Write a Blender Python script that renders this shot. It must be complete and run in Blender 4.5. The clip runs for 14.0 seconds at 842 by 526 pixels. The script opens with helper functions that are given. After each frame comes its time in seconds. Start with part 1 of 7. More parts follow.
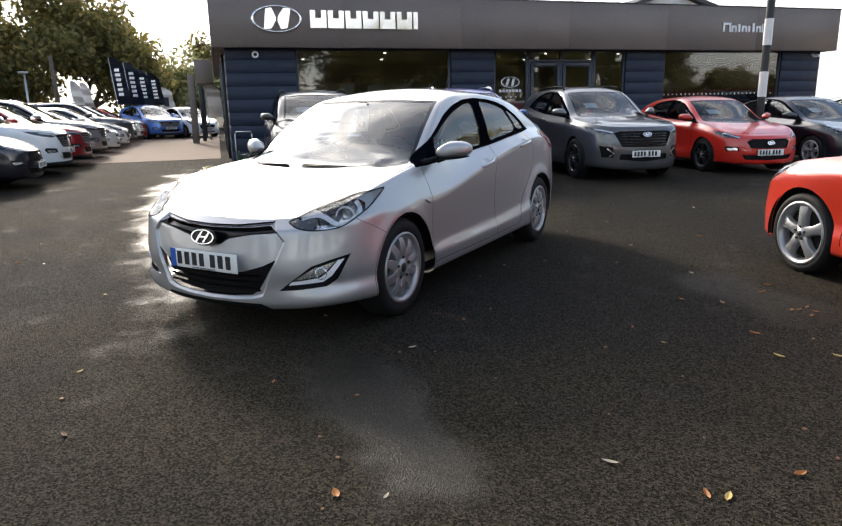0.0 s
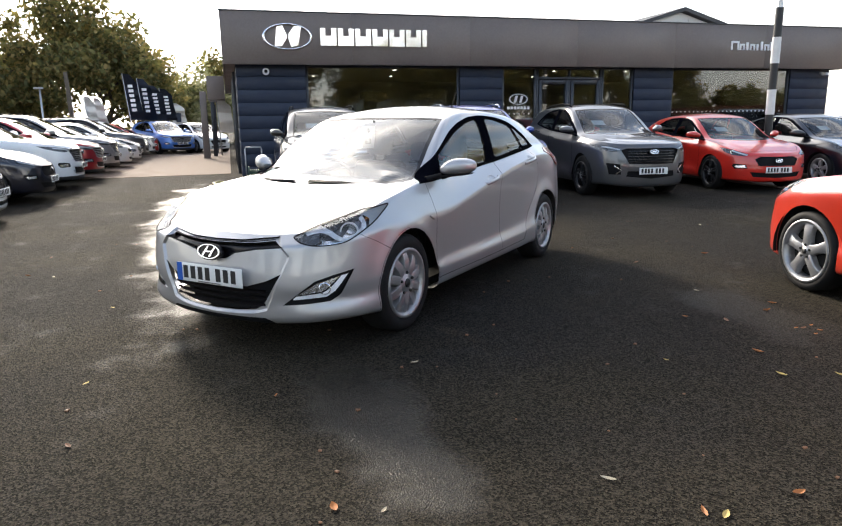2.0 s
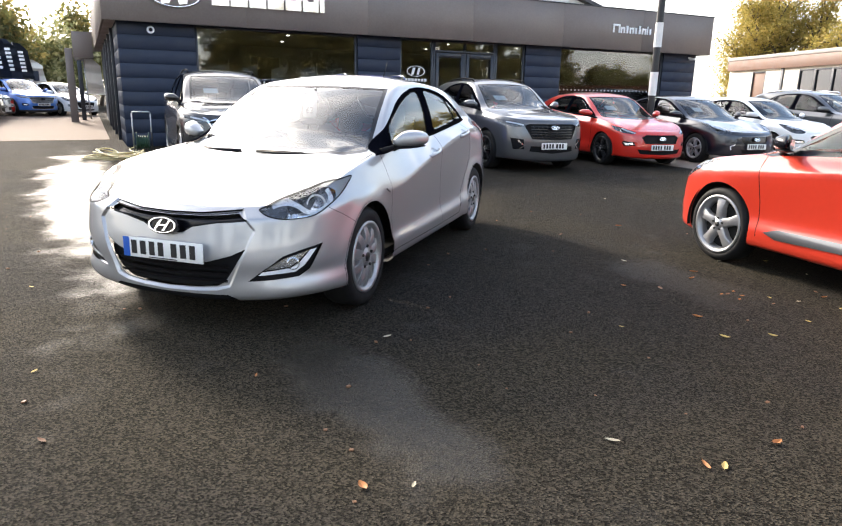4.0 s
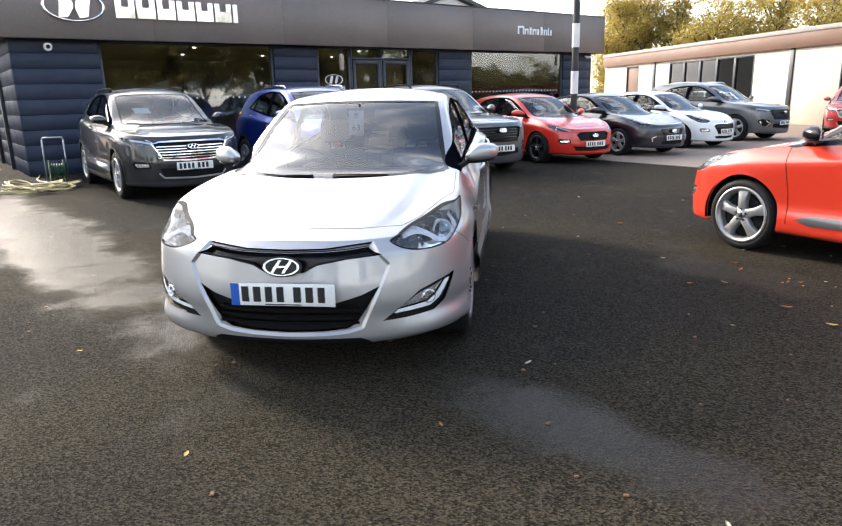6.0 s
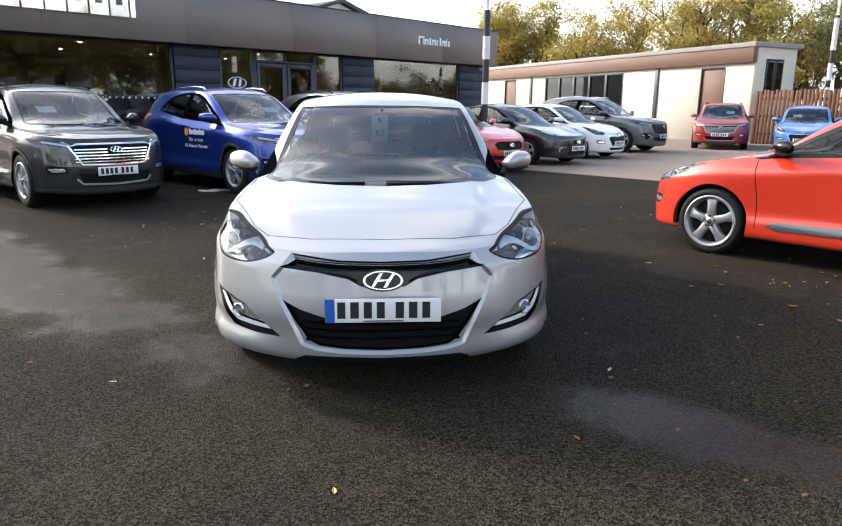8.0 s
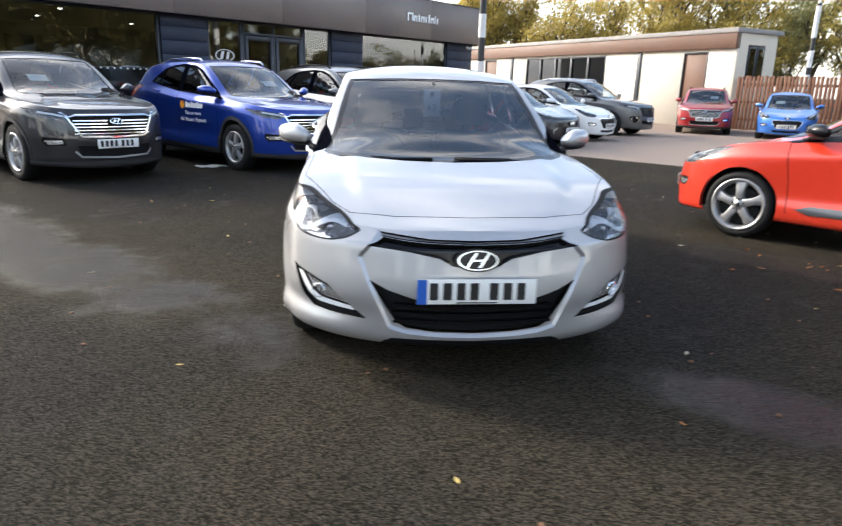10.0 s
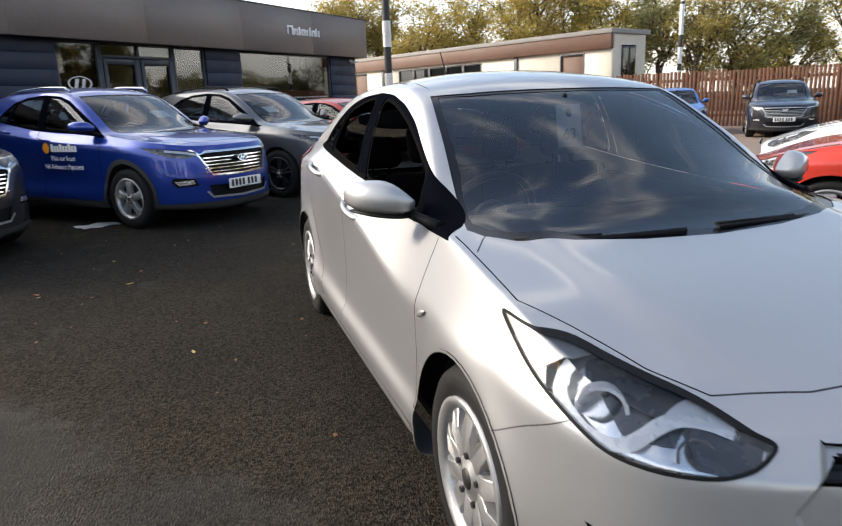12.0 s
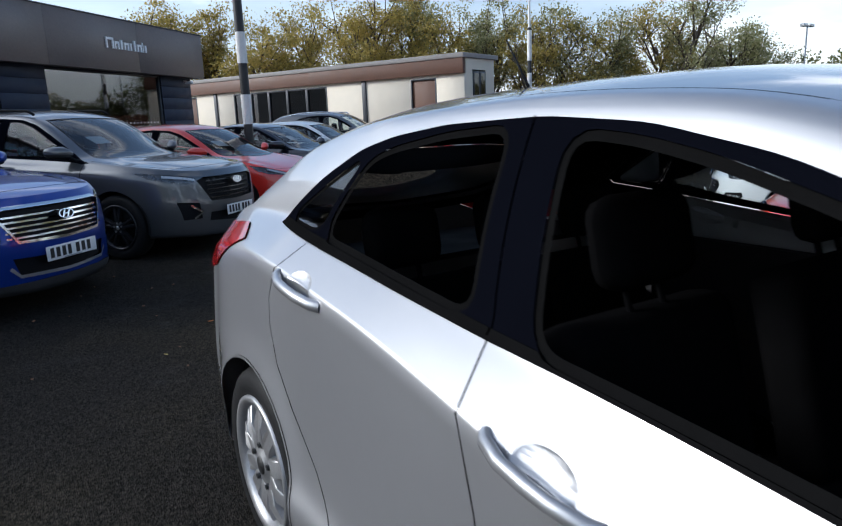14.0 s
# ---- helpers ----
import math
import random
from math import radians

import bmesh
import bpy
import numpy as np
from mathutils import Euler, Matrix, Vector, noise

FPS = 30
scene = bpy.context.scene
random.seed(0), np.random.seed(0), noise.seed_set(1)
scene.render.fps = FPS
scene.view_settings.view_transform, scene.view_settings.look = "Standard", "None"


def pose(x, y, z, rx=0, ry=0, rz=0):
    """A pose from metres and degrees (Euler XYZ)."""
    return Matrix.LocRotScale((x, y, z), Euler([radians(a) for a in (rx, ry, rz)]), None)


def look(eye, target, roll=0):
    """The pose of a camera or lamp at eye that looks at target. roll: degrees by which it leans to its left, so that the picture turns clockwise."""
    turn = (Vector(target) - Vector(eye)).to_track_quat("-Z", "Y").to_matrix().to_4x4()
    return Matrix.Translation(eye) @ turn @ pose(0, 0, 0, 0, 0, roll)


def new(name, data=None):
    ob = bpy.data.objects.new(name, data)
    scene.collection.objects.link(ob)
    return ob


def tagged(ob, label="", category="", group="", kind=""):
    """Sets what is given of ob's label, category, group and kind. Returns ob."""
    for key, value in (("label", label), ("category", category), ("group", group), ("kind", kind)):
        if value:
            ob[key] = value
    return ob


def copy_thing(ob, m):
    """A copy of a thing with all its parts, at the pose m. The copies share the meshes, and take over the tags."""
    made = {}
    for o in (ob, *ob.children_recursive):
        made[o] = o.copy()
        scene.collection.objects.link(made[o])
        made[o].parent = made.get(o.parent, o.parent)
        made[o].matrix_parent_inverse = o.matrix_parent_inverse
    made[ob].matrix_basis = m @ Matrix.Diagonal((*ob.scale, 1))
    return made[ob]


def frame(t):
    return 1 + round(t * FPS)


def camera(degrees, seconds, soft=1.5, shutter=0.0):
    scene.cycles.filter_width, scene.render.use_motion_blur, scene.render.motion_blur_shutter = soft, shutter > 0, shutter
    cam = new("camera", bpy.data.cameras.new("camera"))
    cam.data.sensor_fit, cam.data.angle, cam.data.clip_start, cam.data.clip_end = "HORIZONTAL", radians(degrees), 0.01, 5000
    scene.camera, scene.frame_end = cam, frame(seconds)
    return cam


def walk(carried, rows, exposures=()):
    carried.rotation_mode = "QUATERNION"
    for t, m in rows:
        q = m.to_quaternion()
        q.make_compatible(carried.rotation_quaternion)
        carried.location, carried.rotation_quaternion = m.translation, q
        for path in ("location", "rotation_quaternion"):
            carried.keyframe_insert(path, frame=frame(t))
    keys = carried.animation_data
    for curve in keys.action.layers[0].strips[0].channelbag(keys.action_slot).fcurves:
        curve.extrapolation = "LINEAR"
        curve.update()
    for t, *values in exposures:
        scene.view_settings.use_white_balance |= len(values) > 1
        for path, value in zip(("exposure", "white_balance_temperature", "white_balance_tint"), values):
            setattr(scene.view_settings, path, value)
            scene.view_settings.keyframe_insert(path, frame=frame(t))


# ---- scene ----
cam = camera(65.2, 14.0, 1.2, 0.25)
PATH = [
    (0, (2.856, -3.49, 1.295), (1.931, -1.778, 0.833), -0.8),
    (0.5, (2.893, -3.517, 1.29), (1.93, -1.807, 0.902), -0.5),
    (1, (2.895, -3.507, 1.294), (1.933, -1.8, 0.892), -1.0),
    (1.5, (2.899, -3.492, 1.298), (2.003, -1.757, 0.865), -0.2),
    (2, (2.9, -3.5, 1.303), (1.947, -1.792, 0.887), -0.6),
    (2.5, (2.899, -3.492, 1.29), (1.924, -1.804, 0.841), -0.2),
    (3, (2.883, -3.472, 1.293), (1.964, -1.772, 0.776), -0.3),
    (3.5, (2.717, -3.569, 1.277), (2.073, -1.726, 0.842), 2.7),
    (3.7, (2.6, -3.624, 1.291), (1.969, -1.792, 0.795), 1.6),
    (5.8, (1.273, -3.79, 1.329), (0.949, -1.872, 0.867), -0.1),
    (6, (1.099, -3.749, 1.349), (0.82, -1.828, 0.867), -1.3),
    (6.5, (0.766, -3.735, 1.351), (0.578, -1.793, 0.911), 1.6),
    (7, (0.387, -3.737, 1.351), (0.393, -1.786, 0.911), 1.3),
    (7.5, (0.139, -3.679, 1.328), (0.24, -1.738, 0.857), -0.2),
    (7.7, (0.07, -3.669, 1.342), (0.17, -1.725, 0.879), 0.0),
    (9.8, (-0.365, -3.591, 1.308), (-0.107, -1.67, 0.815), 3.1),
    (10, (-0.533, -3.5, 1.299), (-0.326, -1.58, 0.781), 1.6),
    (10.5, (-0.857, -3.102, 1.306), (-0.849, -1.186, 0.733), -2.2),
    (11, (-1.158, -2.605, 1.335), (-0.805, -0.723, 0.757), -0.7),
    (11.5, (-1.353, -2.08, 1.36), (-0.955, -0.196, 0.819), -3.4),
    (12, (-1.435, -1.494, 1.317), (-0.841, 0.355, 0.839), -2.1),
    (12.5, (-1.557, -1.024, 1.292), (-0.867, 0.789, 0.805), -2.1),
    (13, (-1.562, -0.431, 1.307), (-0.883, 1.383, 0.808), -1.4),
    (13.5, (-1.538, 0.182, 1.334), (-0.535, 1.856, 0.894), 0.7),
    (14, (-1.421, 0.757, 1.362), (-0.373, 2.406, 0.937), -2.2),
]
# the phone's own exposure and white balance drift on the way round
EXPOSURES = [(0, 1.45, 7000, 12), (.5, 1.6, 7050, 12), (2.5, 1.85, 7050, 12), (3.5, 2.2, 7050, 13), (6.5, 2.15, 7000, 12), (7.5, 1.9, 6850, 11), (10, 2.0, 6850, 11), (10.5, 2.15, 6950, 11), (11, 1.95, 7050, 11), (12, 1.45, 7100, 12), (12.5, .95, 6000, 9), (13, .85, 5900, 10), (14, .65, 5800, 10)]
walk(cam, [(t, look(eye, target, roll)) for t, eye, target, roll in PATH], EXPOSURES)

# ---- light ----
SUN_FROM = Vector((-0.83, 0.56, 0.0)).normalized()      # the sun stands ahead and to one side, low over the roofs
SUN_ELEV = radians(25)
world = bpy.data.worlds.new("sky")
scene.world = world
world.use_nodes = True
wt = world.node_tree
wt.nodes.clear()
w_out = wt.nodes.new("ShaderNodeOutputWorld")
w_bg = wt.nodes.new("ShaderNodeBackground")
w_sky = wt.nodes.new("ShaderNodeTexSky")
w_sky.sky_type = "NISHITA"
w_sky.sun_disc = False
w_sky.sun_elevation = SUN_ELEV
w_sky.sun_rotation = math.atan2(SUN_FROM.x, SUN_FROM.y)
w_co = wt.nodes.new("ShaderNodeTexCoord")
w_map = wt.nodes.new("ShaderNodeMapping")
w_map.inputs["Scale"].default_value = (1.0, 1.0, 3.2)
w_noise = wt.nodes.new("ShaderNodeTexNoise")
w_noise.inputs["Scale"].default_value = 2.1
w_noise.inputs["Detail"].default_value = 7
w_noise.inputs["Roughness"].default_value = 0.55
w_ramp = wt.nodes.new("ShaderNodeMapRange")
w_ramp.interpolation_type = "SMOOTHSTEP"
w_ramp.inputs["From Min"].default_value, w_ramp.inputs["From Max"].default_value = 0.49, 0.68
w_noise2 = wt.nodes.new("ShaderNodeTexNoise")
w_noise2.inputs["Scale"].default_value = 4.0
w_noise2.inputs["Detail"].default_value = 6
w_cloud = wt.nodes.new("ShaderNodeValToRGB")
w_cloud.color_ramp.elements[0].position = 0.36
w_cloud.color_ramp.elements[0].color = (4.6, 4.9, 5.4, 1)
w_cloud.color_ramp.elements[1].position = 0.66
w_cloud.color_ramp.elements[1].color = (10.5, 10.4, 10.2, 1)


def w_math(op, a, b):
    n = wt.nodes.new("ShaderNodeMath")
    n.operation = op
    for k, v in enumerate((a, b)):
        if isinstance(v, (int, float)):
            n.inputs[k].default_value = v
        else:
            wt.links.new(v, n.inputs[k])
    return n.outputs[0]


wt.links.new(w_co.outputs["Generated"], w_map.inputs["Vector"])
wt.links.new(w_map.outputs["Vector"], w_noise.inputs["Vector"])
wt.links.new(w_map.outputs["Vector"], w_noise2.inputs["Vector"])
wt.links.new(w_noise.outputs["Fac"], w_ramp.inputs["Value"])
wt.links.new(w_noise2.outputs["Fac"], w_cloud.inputs["Fac"])
# thin cloud scatters brightly round the sun, and a pale haze lies along the horizon
w_dot = wt.nodes.new("ShaderNodeVectorMath")
w_dot.operation = "DOT_PRODUCT"
w_dot.inputs[1].default_value = SUN_FROM * math.cos(SUN_ELEV) + Vector((0, 0, math.sin(SUN_ELEV)))
wt.links.new(w_co.outputs["Generated"], w_dot.inputs[0])
w_near = w_math("POWER", w_math("MAXIMUM", w_dot.outputs["Value"], 0.0), 8.0)
w_sep = wt.nodes.new("ShaderNodeSeparateXYZ")
wt.links.new(w_co.outputs["Generated"], w_sep.inputs[0])
w_low = wt.nodes.new("ShaderNodeMapRange")
w_low.interpolation_type = "SMOOTHSTEP"
for k, v in (("From Min", 0.02), ("From Max", 0.32), ("To Min", 0.64), ("To Max", 0.0)):
    w_low.inputs[k].default_value = v
wt.links.new(w_sep.outputs["Z"], w_low.inputs["Value"])
w_high = wt.nodes.new("ShaderNodeMapRange")             # the clouds thin out overhead
w_high.interpolation_type = "SMOOTHSTEP"
for k, v in (("From Min", 0.40), ("From Max", 0.80), ("To Min", 1.0), ("To Max", 0.55)):
    w_high.inputs[k].default_value = v
wt.links.new(w_sep.outputs["Z"], w_high.inputs["Value"])
w_fac = w_math("MAXIMUM", w_math("MAXIMUM", w_math("MULTIPLY", w_ramp.outputs["Result"], w_high.outputs["Result"]), w_low.outputs["Result"]), w_math("MINIMUM", w_math("MULTIPLY", w_near, 2.0), 1.0))
w_scale = wt.nodes.new("ShaderNodeVectorMath")
w_scale.operation = "SCALE"
wt.links.new(w_cloud.outputs["Color"], w_scale.inputs[0])
w_far = w_math("POWER", w_math("MAXIMUM", w_math("MULTIPLY", w_dot.outputs["Value"], -1.0), 0.0), 1.5)      # clouds opposite the sun are lit full on
wt.links.new(w_math("ADD", w_math("ADD", 0.80, w_math("MULTIPLY", w_far, 1.0)), w_math("MULTIPLY", w_near, 1.9)), w_scale.inputs["Scale"])
w_mix = wt.nodes.new("ShaderNodeMix")
w_mix.data_type = "RGBA"
wt.links.new(w_fac, w_mix.inputs["Factor"])
wt.links.new(w_sky.outputs["Color"], w_mix.inputs["A"])
wt.links.new(w_scale.outputs["Vector"], w_mix.inputs["B"])
wt.links.new(w_mix.outputs["Result"], w_bg.inputs["Color"])
w_bg.inputs["Strength"].default_value = 0.115
wt.links.new(w_bg.outputs["Background"], w_out.inputs["Surface"])

sun_data = bpy.data.lights.new("sun", "SUN")
sun_data.energy = 1.75
sun_data.angle = radians(10.0)
sun_data.color = (1.0, 0.93, 0.82)
sun = new("sun", sun_data)
sun_from = SUN_FROM * math.cos(SUN_ELEV) + Vector((0, 0, math.sin(SUN_ELEV)))
sun.matrix_world = look(sun_from * 60, (0, 0, 0))

# ---- materials ----
def nodes_of(m):
    m.use_nodes = True
    t = m.node_tree
    return t, t.nodes["Principled BSDF"]


def material(name, colour, rough=0.5, metal=0.0, vary=0.12, scale=4.0, fine=60.0, bump=0.0, coat=0.0, rough_vary=0.12, dist=0.002, spec=0.5, per_piece=0.0):
    """A procedural surface with variation at two scales in colour, gloss and relief."""
    m = bpy.data.materials.new(name)
    t, p = nodes_of(m)
    co = t.nodes.new("ShaderNodeTexCoord")
    big, small = t.nodes.new("ShaderNodeTexNoise"), t.nodes.new("ShaderNodeTexNoise")
    big.inputs["Scale"].default_value, big.inputs["Detail"].default_value = scale, 4
    small.inputs["Scale"].default_value, small.inputs["Detail"].default_value = fine, 3
    for n in (big, small):
        t.links.new(co.outputs["Object"], n.inputs["Vector"])
    add = t.nodes.new("ShaderNodeMath")
    add.operation = "ADD"
    t.links.new(big.outputs["Fac"], add.inputs[0])
    t.links.new(small.outputs["Fac"], add.inputs[1])
    last = add
    if per_piece:
        info = t.nodes.new("ShaderNodeObjectInfo")
        k = t.nodes.new("ShaderNodeMath")
        k.operation = "MULTIPLY_ADD"
        k.inputs[1].default_value = per_piece
        t.links.new(info.outputs["Random"], k.inputs[0])
        t.links.new(add.outputs[0], k.inputs[2])
        last = k
    ramp = t.nodes.new("ShaderNodeMapRange")
    ramp.inputs["From Min"].default_value, ramp.inputs["From Max"].default_value = 0.6, 1.4 + per_piece
    ramp.inputs["To Min"].default_value, ramp.inputs["To Max"].default_value = 1 - vary, 1 + vary
    t.links.new(last.outputs[0], ramp.inputs["Value"])
    mul = t.nodes.new("ShaderNodeVectorMath")
    mul.operation = "SCALE"
    mul.inputs[0].default_value = colour[:3]
    t.links.new(ramp.outputs["Result"], mul.inputs["Scale"])
    t.links.new(mul.outputs["Vector"], p.inputs["Base Color"])
    rr = t.nodes.new("ShaderNodeMapRange")
    rr.inputs["From Min"].default_value, rr.inputs["From Max"].default_value = 0.3, 0.7
    rr.inputs["To Min"].default_value, rr.inputs["To Max"].default_value = max(0.02, rough - rough_vary * rough), min(1, rough + rough_vary)
    t.links.new(big.outputs["Fac"], rr.inputs["Value"])
    t.links.new(rr.outputs["Result"], p.inputs["Roughness"])
    p.inputs["Metallic"].default_value = metal
    p.inputs["Specular IOR Level"].default_value = spec
    if coat:
        p.inputs["Coat Weight"].default_value, p.inputs["Coat Roughness"].default_value = coat, 0.03
    if bump:
        b = t.nodes.new("ShaderNodeBump")
        b.inputs["Strength"].default_value, b.inputs["Distance"].default_value = bump, dist
        t.links.new(small.outputs["Fac"], b.inputs["Height"])
        t.links.new(b.outputs["Normal"], p.inputs["Normal"])
    return m


def paint(name, colour, metal=0.0, rough=0.35, flake=0.06):
    """Car paint under clear lacquer, with a fine metallic flake and a little road dust."""
    return material(name, colour, rough, metal, flake * .6, 1.5, 25, 0.0, 1.0, 0.04)


def glass(name, tint, gloss=1.0, ior=1.5):
    """Thin glass: clear or tinted, with a Fresnel gloss."""
    m = bpy.data.materials.new(name)
    t, p = nodes_of(m)
    t.nodes.remove(p)
    out = t.nodes["Material Output"]
    tr, gl, mix, fr = (t.nodes.new(n) for n in ("ShaderNodeBsdfTransparent", "ShaderNodeBsdfGlossy", "ShaderNodeMixShader", "ShaderNodeFresnel"))
    co, no, rg = (t.nodes.new(n) for n in ("ShaderNodeTexCoord", "ShaderNodeTexNoise", "ShaderNodeMapRange"))
    tr.inputs["Color"].default_value = (*tint, 1)
    gl.inputs["Color"].default_value = (gloss, gloss, gloss, 1)
    no.inputs["Scale"].default_value = 3
    t.links.new(co.outputs["Object"], no.inputs["Vector"])
    rg.inputs["To Min"].default_value, rg.inputs["To Max"].default_value = 0.015, 0.03
    t.links.new(no.outputs["Fac"], rg.inputs["Value"])
    t.links.new(rg.outputs["Result"], gl.inputs["Roughness"])
    fr.inputs["IOR"].default_value = ior
    t.links.new(fr.outputs["Fac"], mix.inputs["Fac"])
    t.links.new(tr.outputs["BSDF"], mix.inputs[1])
    t.links.new(gl.outputs["BSDF"], mix.inputs[2])
    t.links.new(mix.outputs["Shader"], out.inputs["Surface"])
    return m


def glowing(name, colour, strength):
    m = bpy.data.materials.new(name)
    t, p = nodes_of(m)
    p.inputs["Base Color"].default_value = (*colour, 1)
    p.inputs["Emission Color"].default_value = (*colour, 1)
    p.inputs["Emission Strength"].default_value = strength
    return m


SILVER = paint("silver paint", (0.435, 0.437, 0.446), 0.70, 0.40, 0.02)
DARK_GREY = paint("dark grey paint", (0.022, 0.022, 0.025), 0.4, 0.3)
MID_GREY = paint("mid grey paint", (0.105, 0.108, 0.114), 0.6, 0.3)
BLUE = paint("blue paint", (0.004, 0.040, 0.30), 0.55, 0.28)
PALE_BLUE = paint("pale blue paint", (0.03, 0.15, 0.5), 0.3, 0.3)
RED = paint("red paint", (0.60, 0.022, 0.012), 0.0, 0.3)
ORANGE_RED = paint("bright red paint", (0.60, 0.040, 0.018), 0.1, 0.3)
DEEP_RED = paint("deep red paint", (0.30, 0.012, 0.016), 0.2, 0.3)
NAVY = paint("navy paint", (0.006, 0.007, 0.015), 0.3, 0.28)
WHITE = paint("white paint", (0.80, 0.80, 0.79), 0.0, 0.3)
PALE_SILVER = paint("pale silver paint", (0.40, 0.39, 0.37), 0.5, 0.3)
RUBBER = material("tyre rubber", (0.0085, 0.0085, 0.009), 0.7, 0, 0.3, 6, 120, 0.4, spec=0.25)
BLACK = material("black plastic", (0.0045, 0.0047, 0.006), 0.62, 0, 0.2, 5, 300, 0.15, spec=0.18)
CLADDING = material("grey black cladding plastic", (0.022, 0.022, 0.023), 0.6, 0, 0.2, 5, 300, 0.3)
GLOSS_BLACK = material("gloss black trim", (0.005, 0.005, 0.007), 0.16, 0, 0.15, 4, 40, spec=0.35)
CHROME = material("chrome", (0.82, 0.83, 0.85), 0.10, 1.0, 0.06, 8, 60)
ALLOY = material("alloy wheel", (0.38, 0.38, 0.385), 0.36, 0.7, 0.12, 8, 90)
DARK_ALLOY = material("dark alloy wheel", (0.025, 0.025, 0.027), 0.3, 0.4, 0.15, 8, 90)
UNDER = material("underbody black", (0.006, 0.006, 0.006), 0.85, 0, 0.2, 5, 90)
CAR_GLASS = glass("car glass", (0.72, 0.79, 0.80), 1.0, 1.50)
SCREEN_GLASS = glass("windscreen glass", (0.66, 0.73, 0.76), 1.0, 1.75)
DARK_GLASS = glass("dark car glass", (0.16, 0.17, 0.17), 1.0, 1.6)
LAMP_GLASS = glass("headlight lens", (0.95, 0.96, 0.97), 1.0, 1.33)
REFLECTOR = material("headlight reflector", (0.80, 0.81, 0.83), 0.16, 0.85, 0.1, 40, 160, 0.05)
TAIL_RED = material("red tail lamp", (0.45, 0.012, 0.012), 0.12, 0, 0.15, 30, 120, 0, 1.0)
AMBER = material("amber lens", (0.7, 0.22, 0.03), 0.15, 0, 0.1, 30, 120, 0, 1.0)
DRL = material("daytime light strip", (0.86, 0.87, 0.88), 0.2, 0, 0.05, 20, 90, 0, 0.6)
PLATE_WHITE = material("number plate white", (0.80, 0.80, 0.77), 0.35, 0, 0.05, 8, 120)
PLATE_BLUE = material("number plate blue", (0.01, 0.10, 0.45), 0.35, 0, 0.05, 8, 120)
INK = material("black ink", (0.012, 0.012, 0.012), 0.5, 0, 0.1, 8, 120)
TRIM_BLACK = material("satin black pillar trim", (0.0030, 0.0034, 0.0058), 0.7, 0, 0.15, 5, 200, 0.05, spec=0.0)
SEAL = material("window rubber seal", (0.0065, 0.0064, 0.0064), 0.8, 0, 0.2, 8, 200, 0.1, spec=0.0)
LAMP_DARK = material("smoked headlight inside", (0.11, 0.112, 0.118), 0.22, 0.55, 0.15, 20, 120)
LAMP_PALE = material("pale headlight guide", (0.72, 0.73, 0.75), 0.25, 0.2, 0.06, 20, 120)
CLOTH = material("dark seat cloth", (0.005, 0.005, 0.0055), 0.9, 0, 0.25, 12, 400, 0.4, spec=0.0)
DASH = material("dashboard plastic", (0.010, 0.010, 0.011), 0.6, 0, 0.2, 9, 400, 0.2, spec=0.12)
PAPER = material("white paper", (0.82, 0.82, 0.80), 0.7, 0, 0.05, 8, 120)

# ---- mesh helpers ----
def part(name, bm, mat, parent, label=""):
    """Links a bmesh as one mesh object under a thing or a part."""
    me = bpy.data.meshes.new(name)
    bm.to_mesh(me)
    bm.free()
    me.materials.append(mat)
    ob = new(name, me)
    if parent:
        ob.parent = parent
    return tagged(ob, label)


def empty(name, m=None, label="", category="", group="", kind=""):
    ob = new(name)
    ob.empty_display_size = 0.2
    if m is not None:
        ob.matrix_world = m
    return tagged(ob, label, category, group, kind)


def smooth(bm, angle=40):
    for f in bm.faces:
        f.smooth = True
    for e in bm.edges:
        if len(e.link_faces) == 2 and e.calc_face_angle(0) > radians(angle):
            e.smooth = False
    return bm


def box(bm, x0, x1, y0, y1, z0, z1, m=None):
    vs = [bm.verts.new((x, y, z)) for x in (x0, x1) for y in (y0, y1) for z in (z0, z1)]
    for q in ((0, 1, 3, 2), (4, 6, 7, 5), (0, 4, 5, 1), (2, 3, 7, 6), (0, 2, 6, 4), (1, 5, 7, 3)):
        bm.faces.new([vs[i] for i in q])
    if m is not None:
        bmesh.ops.transform(bm, matrix=m, verts=vs)
    return vs


def block(x0, x1, y0, y1, z0, z1, bevel=0.0, seg=2, m=None):
    bm = bmesh.new()
    box(bm, x0, x1, y0, y1, z0, z1, m)
    if bevel:
        bmesh.ops.bevel(bm, geom=bm.edges[:], offset=bevel, segments=seg, profile=0.5, affect="EDGES")
        smooth(bm, 50)
    return bm


def lathe(bm, profile, steps=40, m=None, closed=False):
    """Turns a profile of (radius, along) about the x axis."""
    rings = []
    for i in range(steps):
        a = 2 * math.pi * i / steps
        rings.append([bm.verts.new((s, r * math.cos(a), r * math.sin(a))) for r, s in profile])
    n = len(profile)
    vs = [v for r in rings for v in r]
    for i in range(steps):
        a, b = rings[i], rings[(i + 1) % steps]
        for k in range(n if closed else n - 1):
            bm.faces.new((a[k], b[k], b[(k + 1) % n], a[(k + 1) % n]))
    if m is not None:
        bmesh.ops.transform(bm, matrix=m, verts=vs)
    return vs


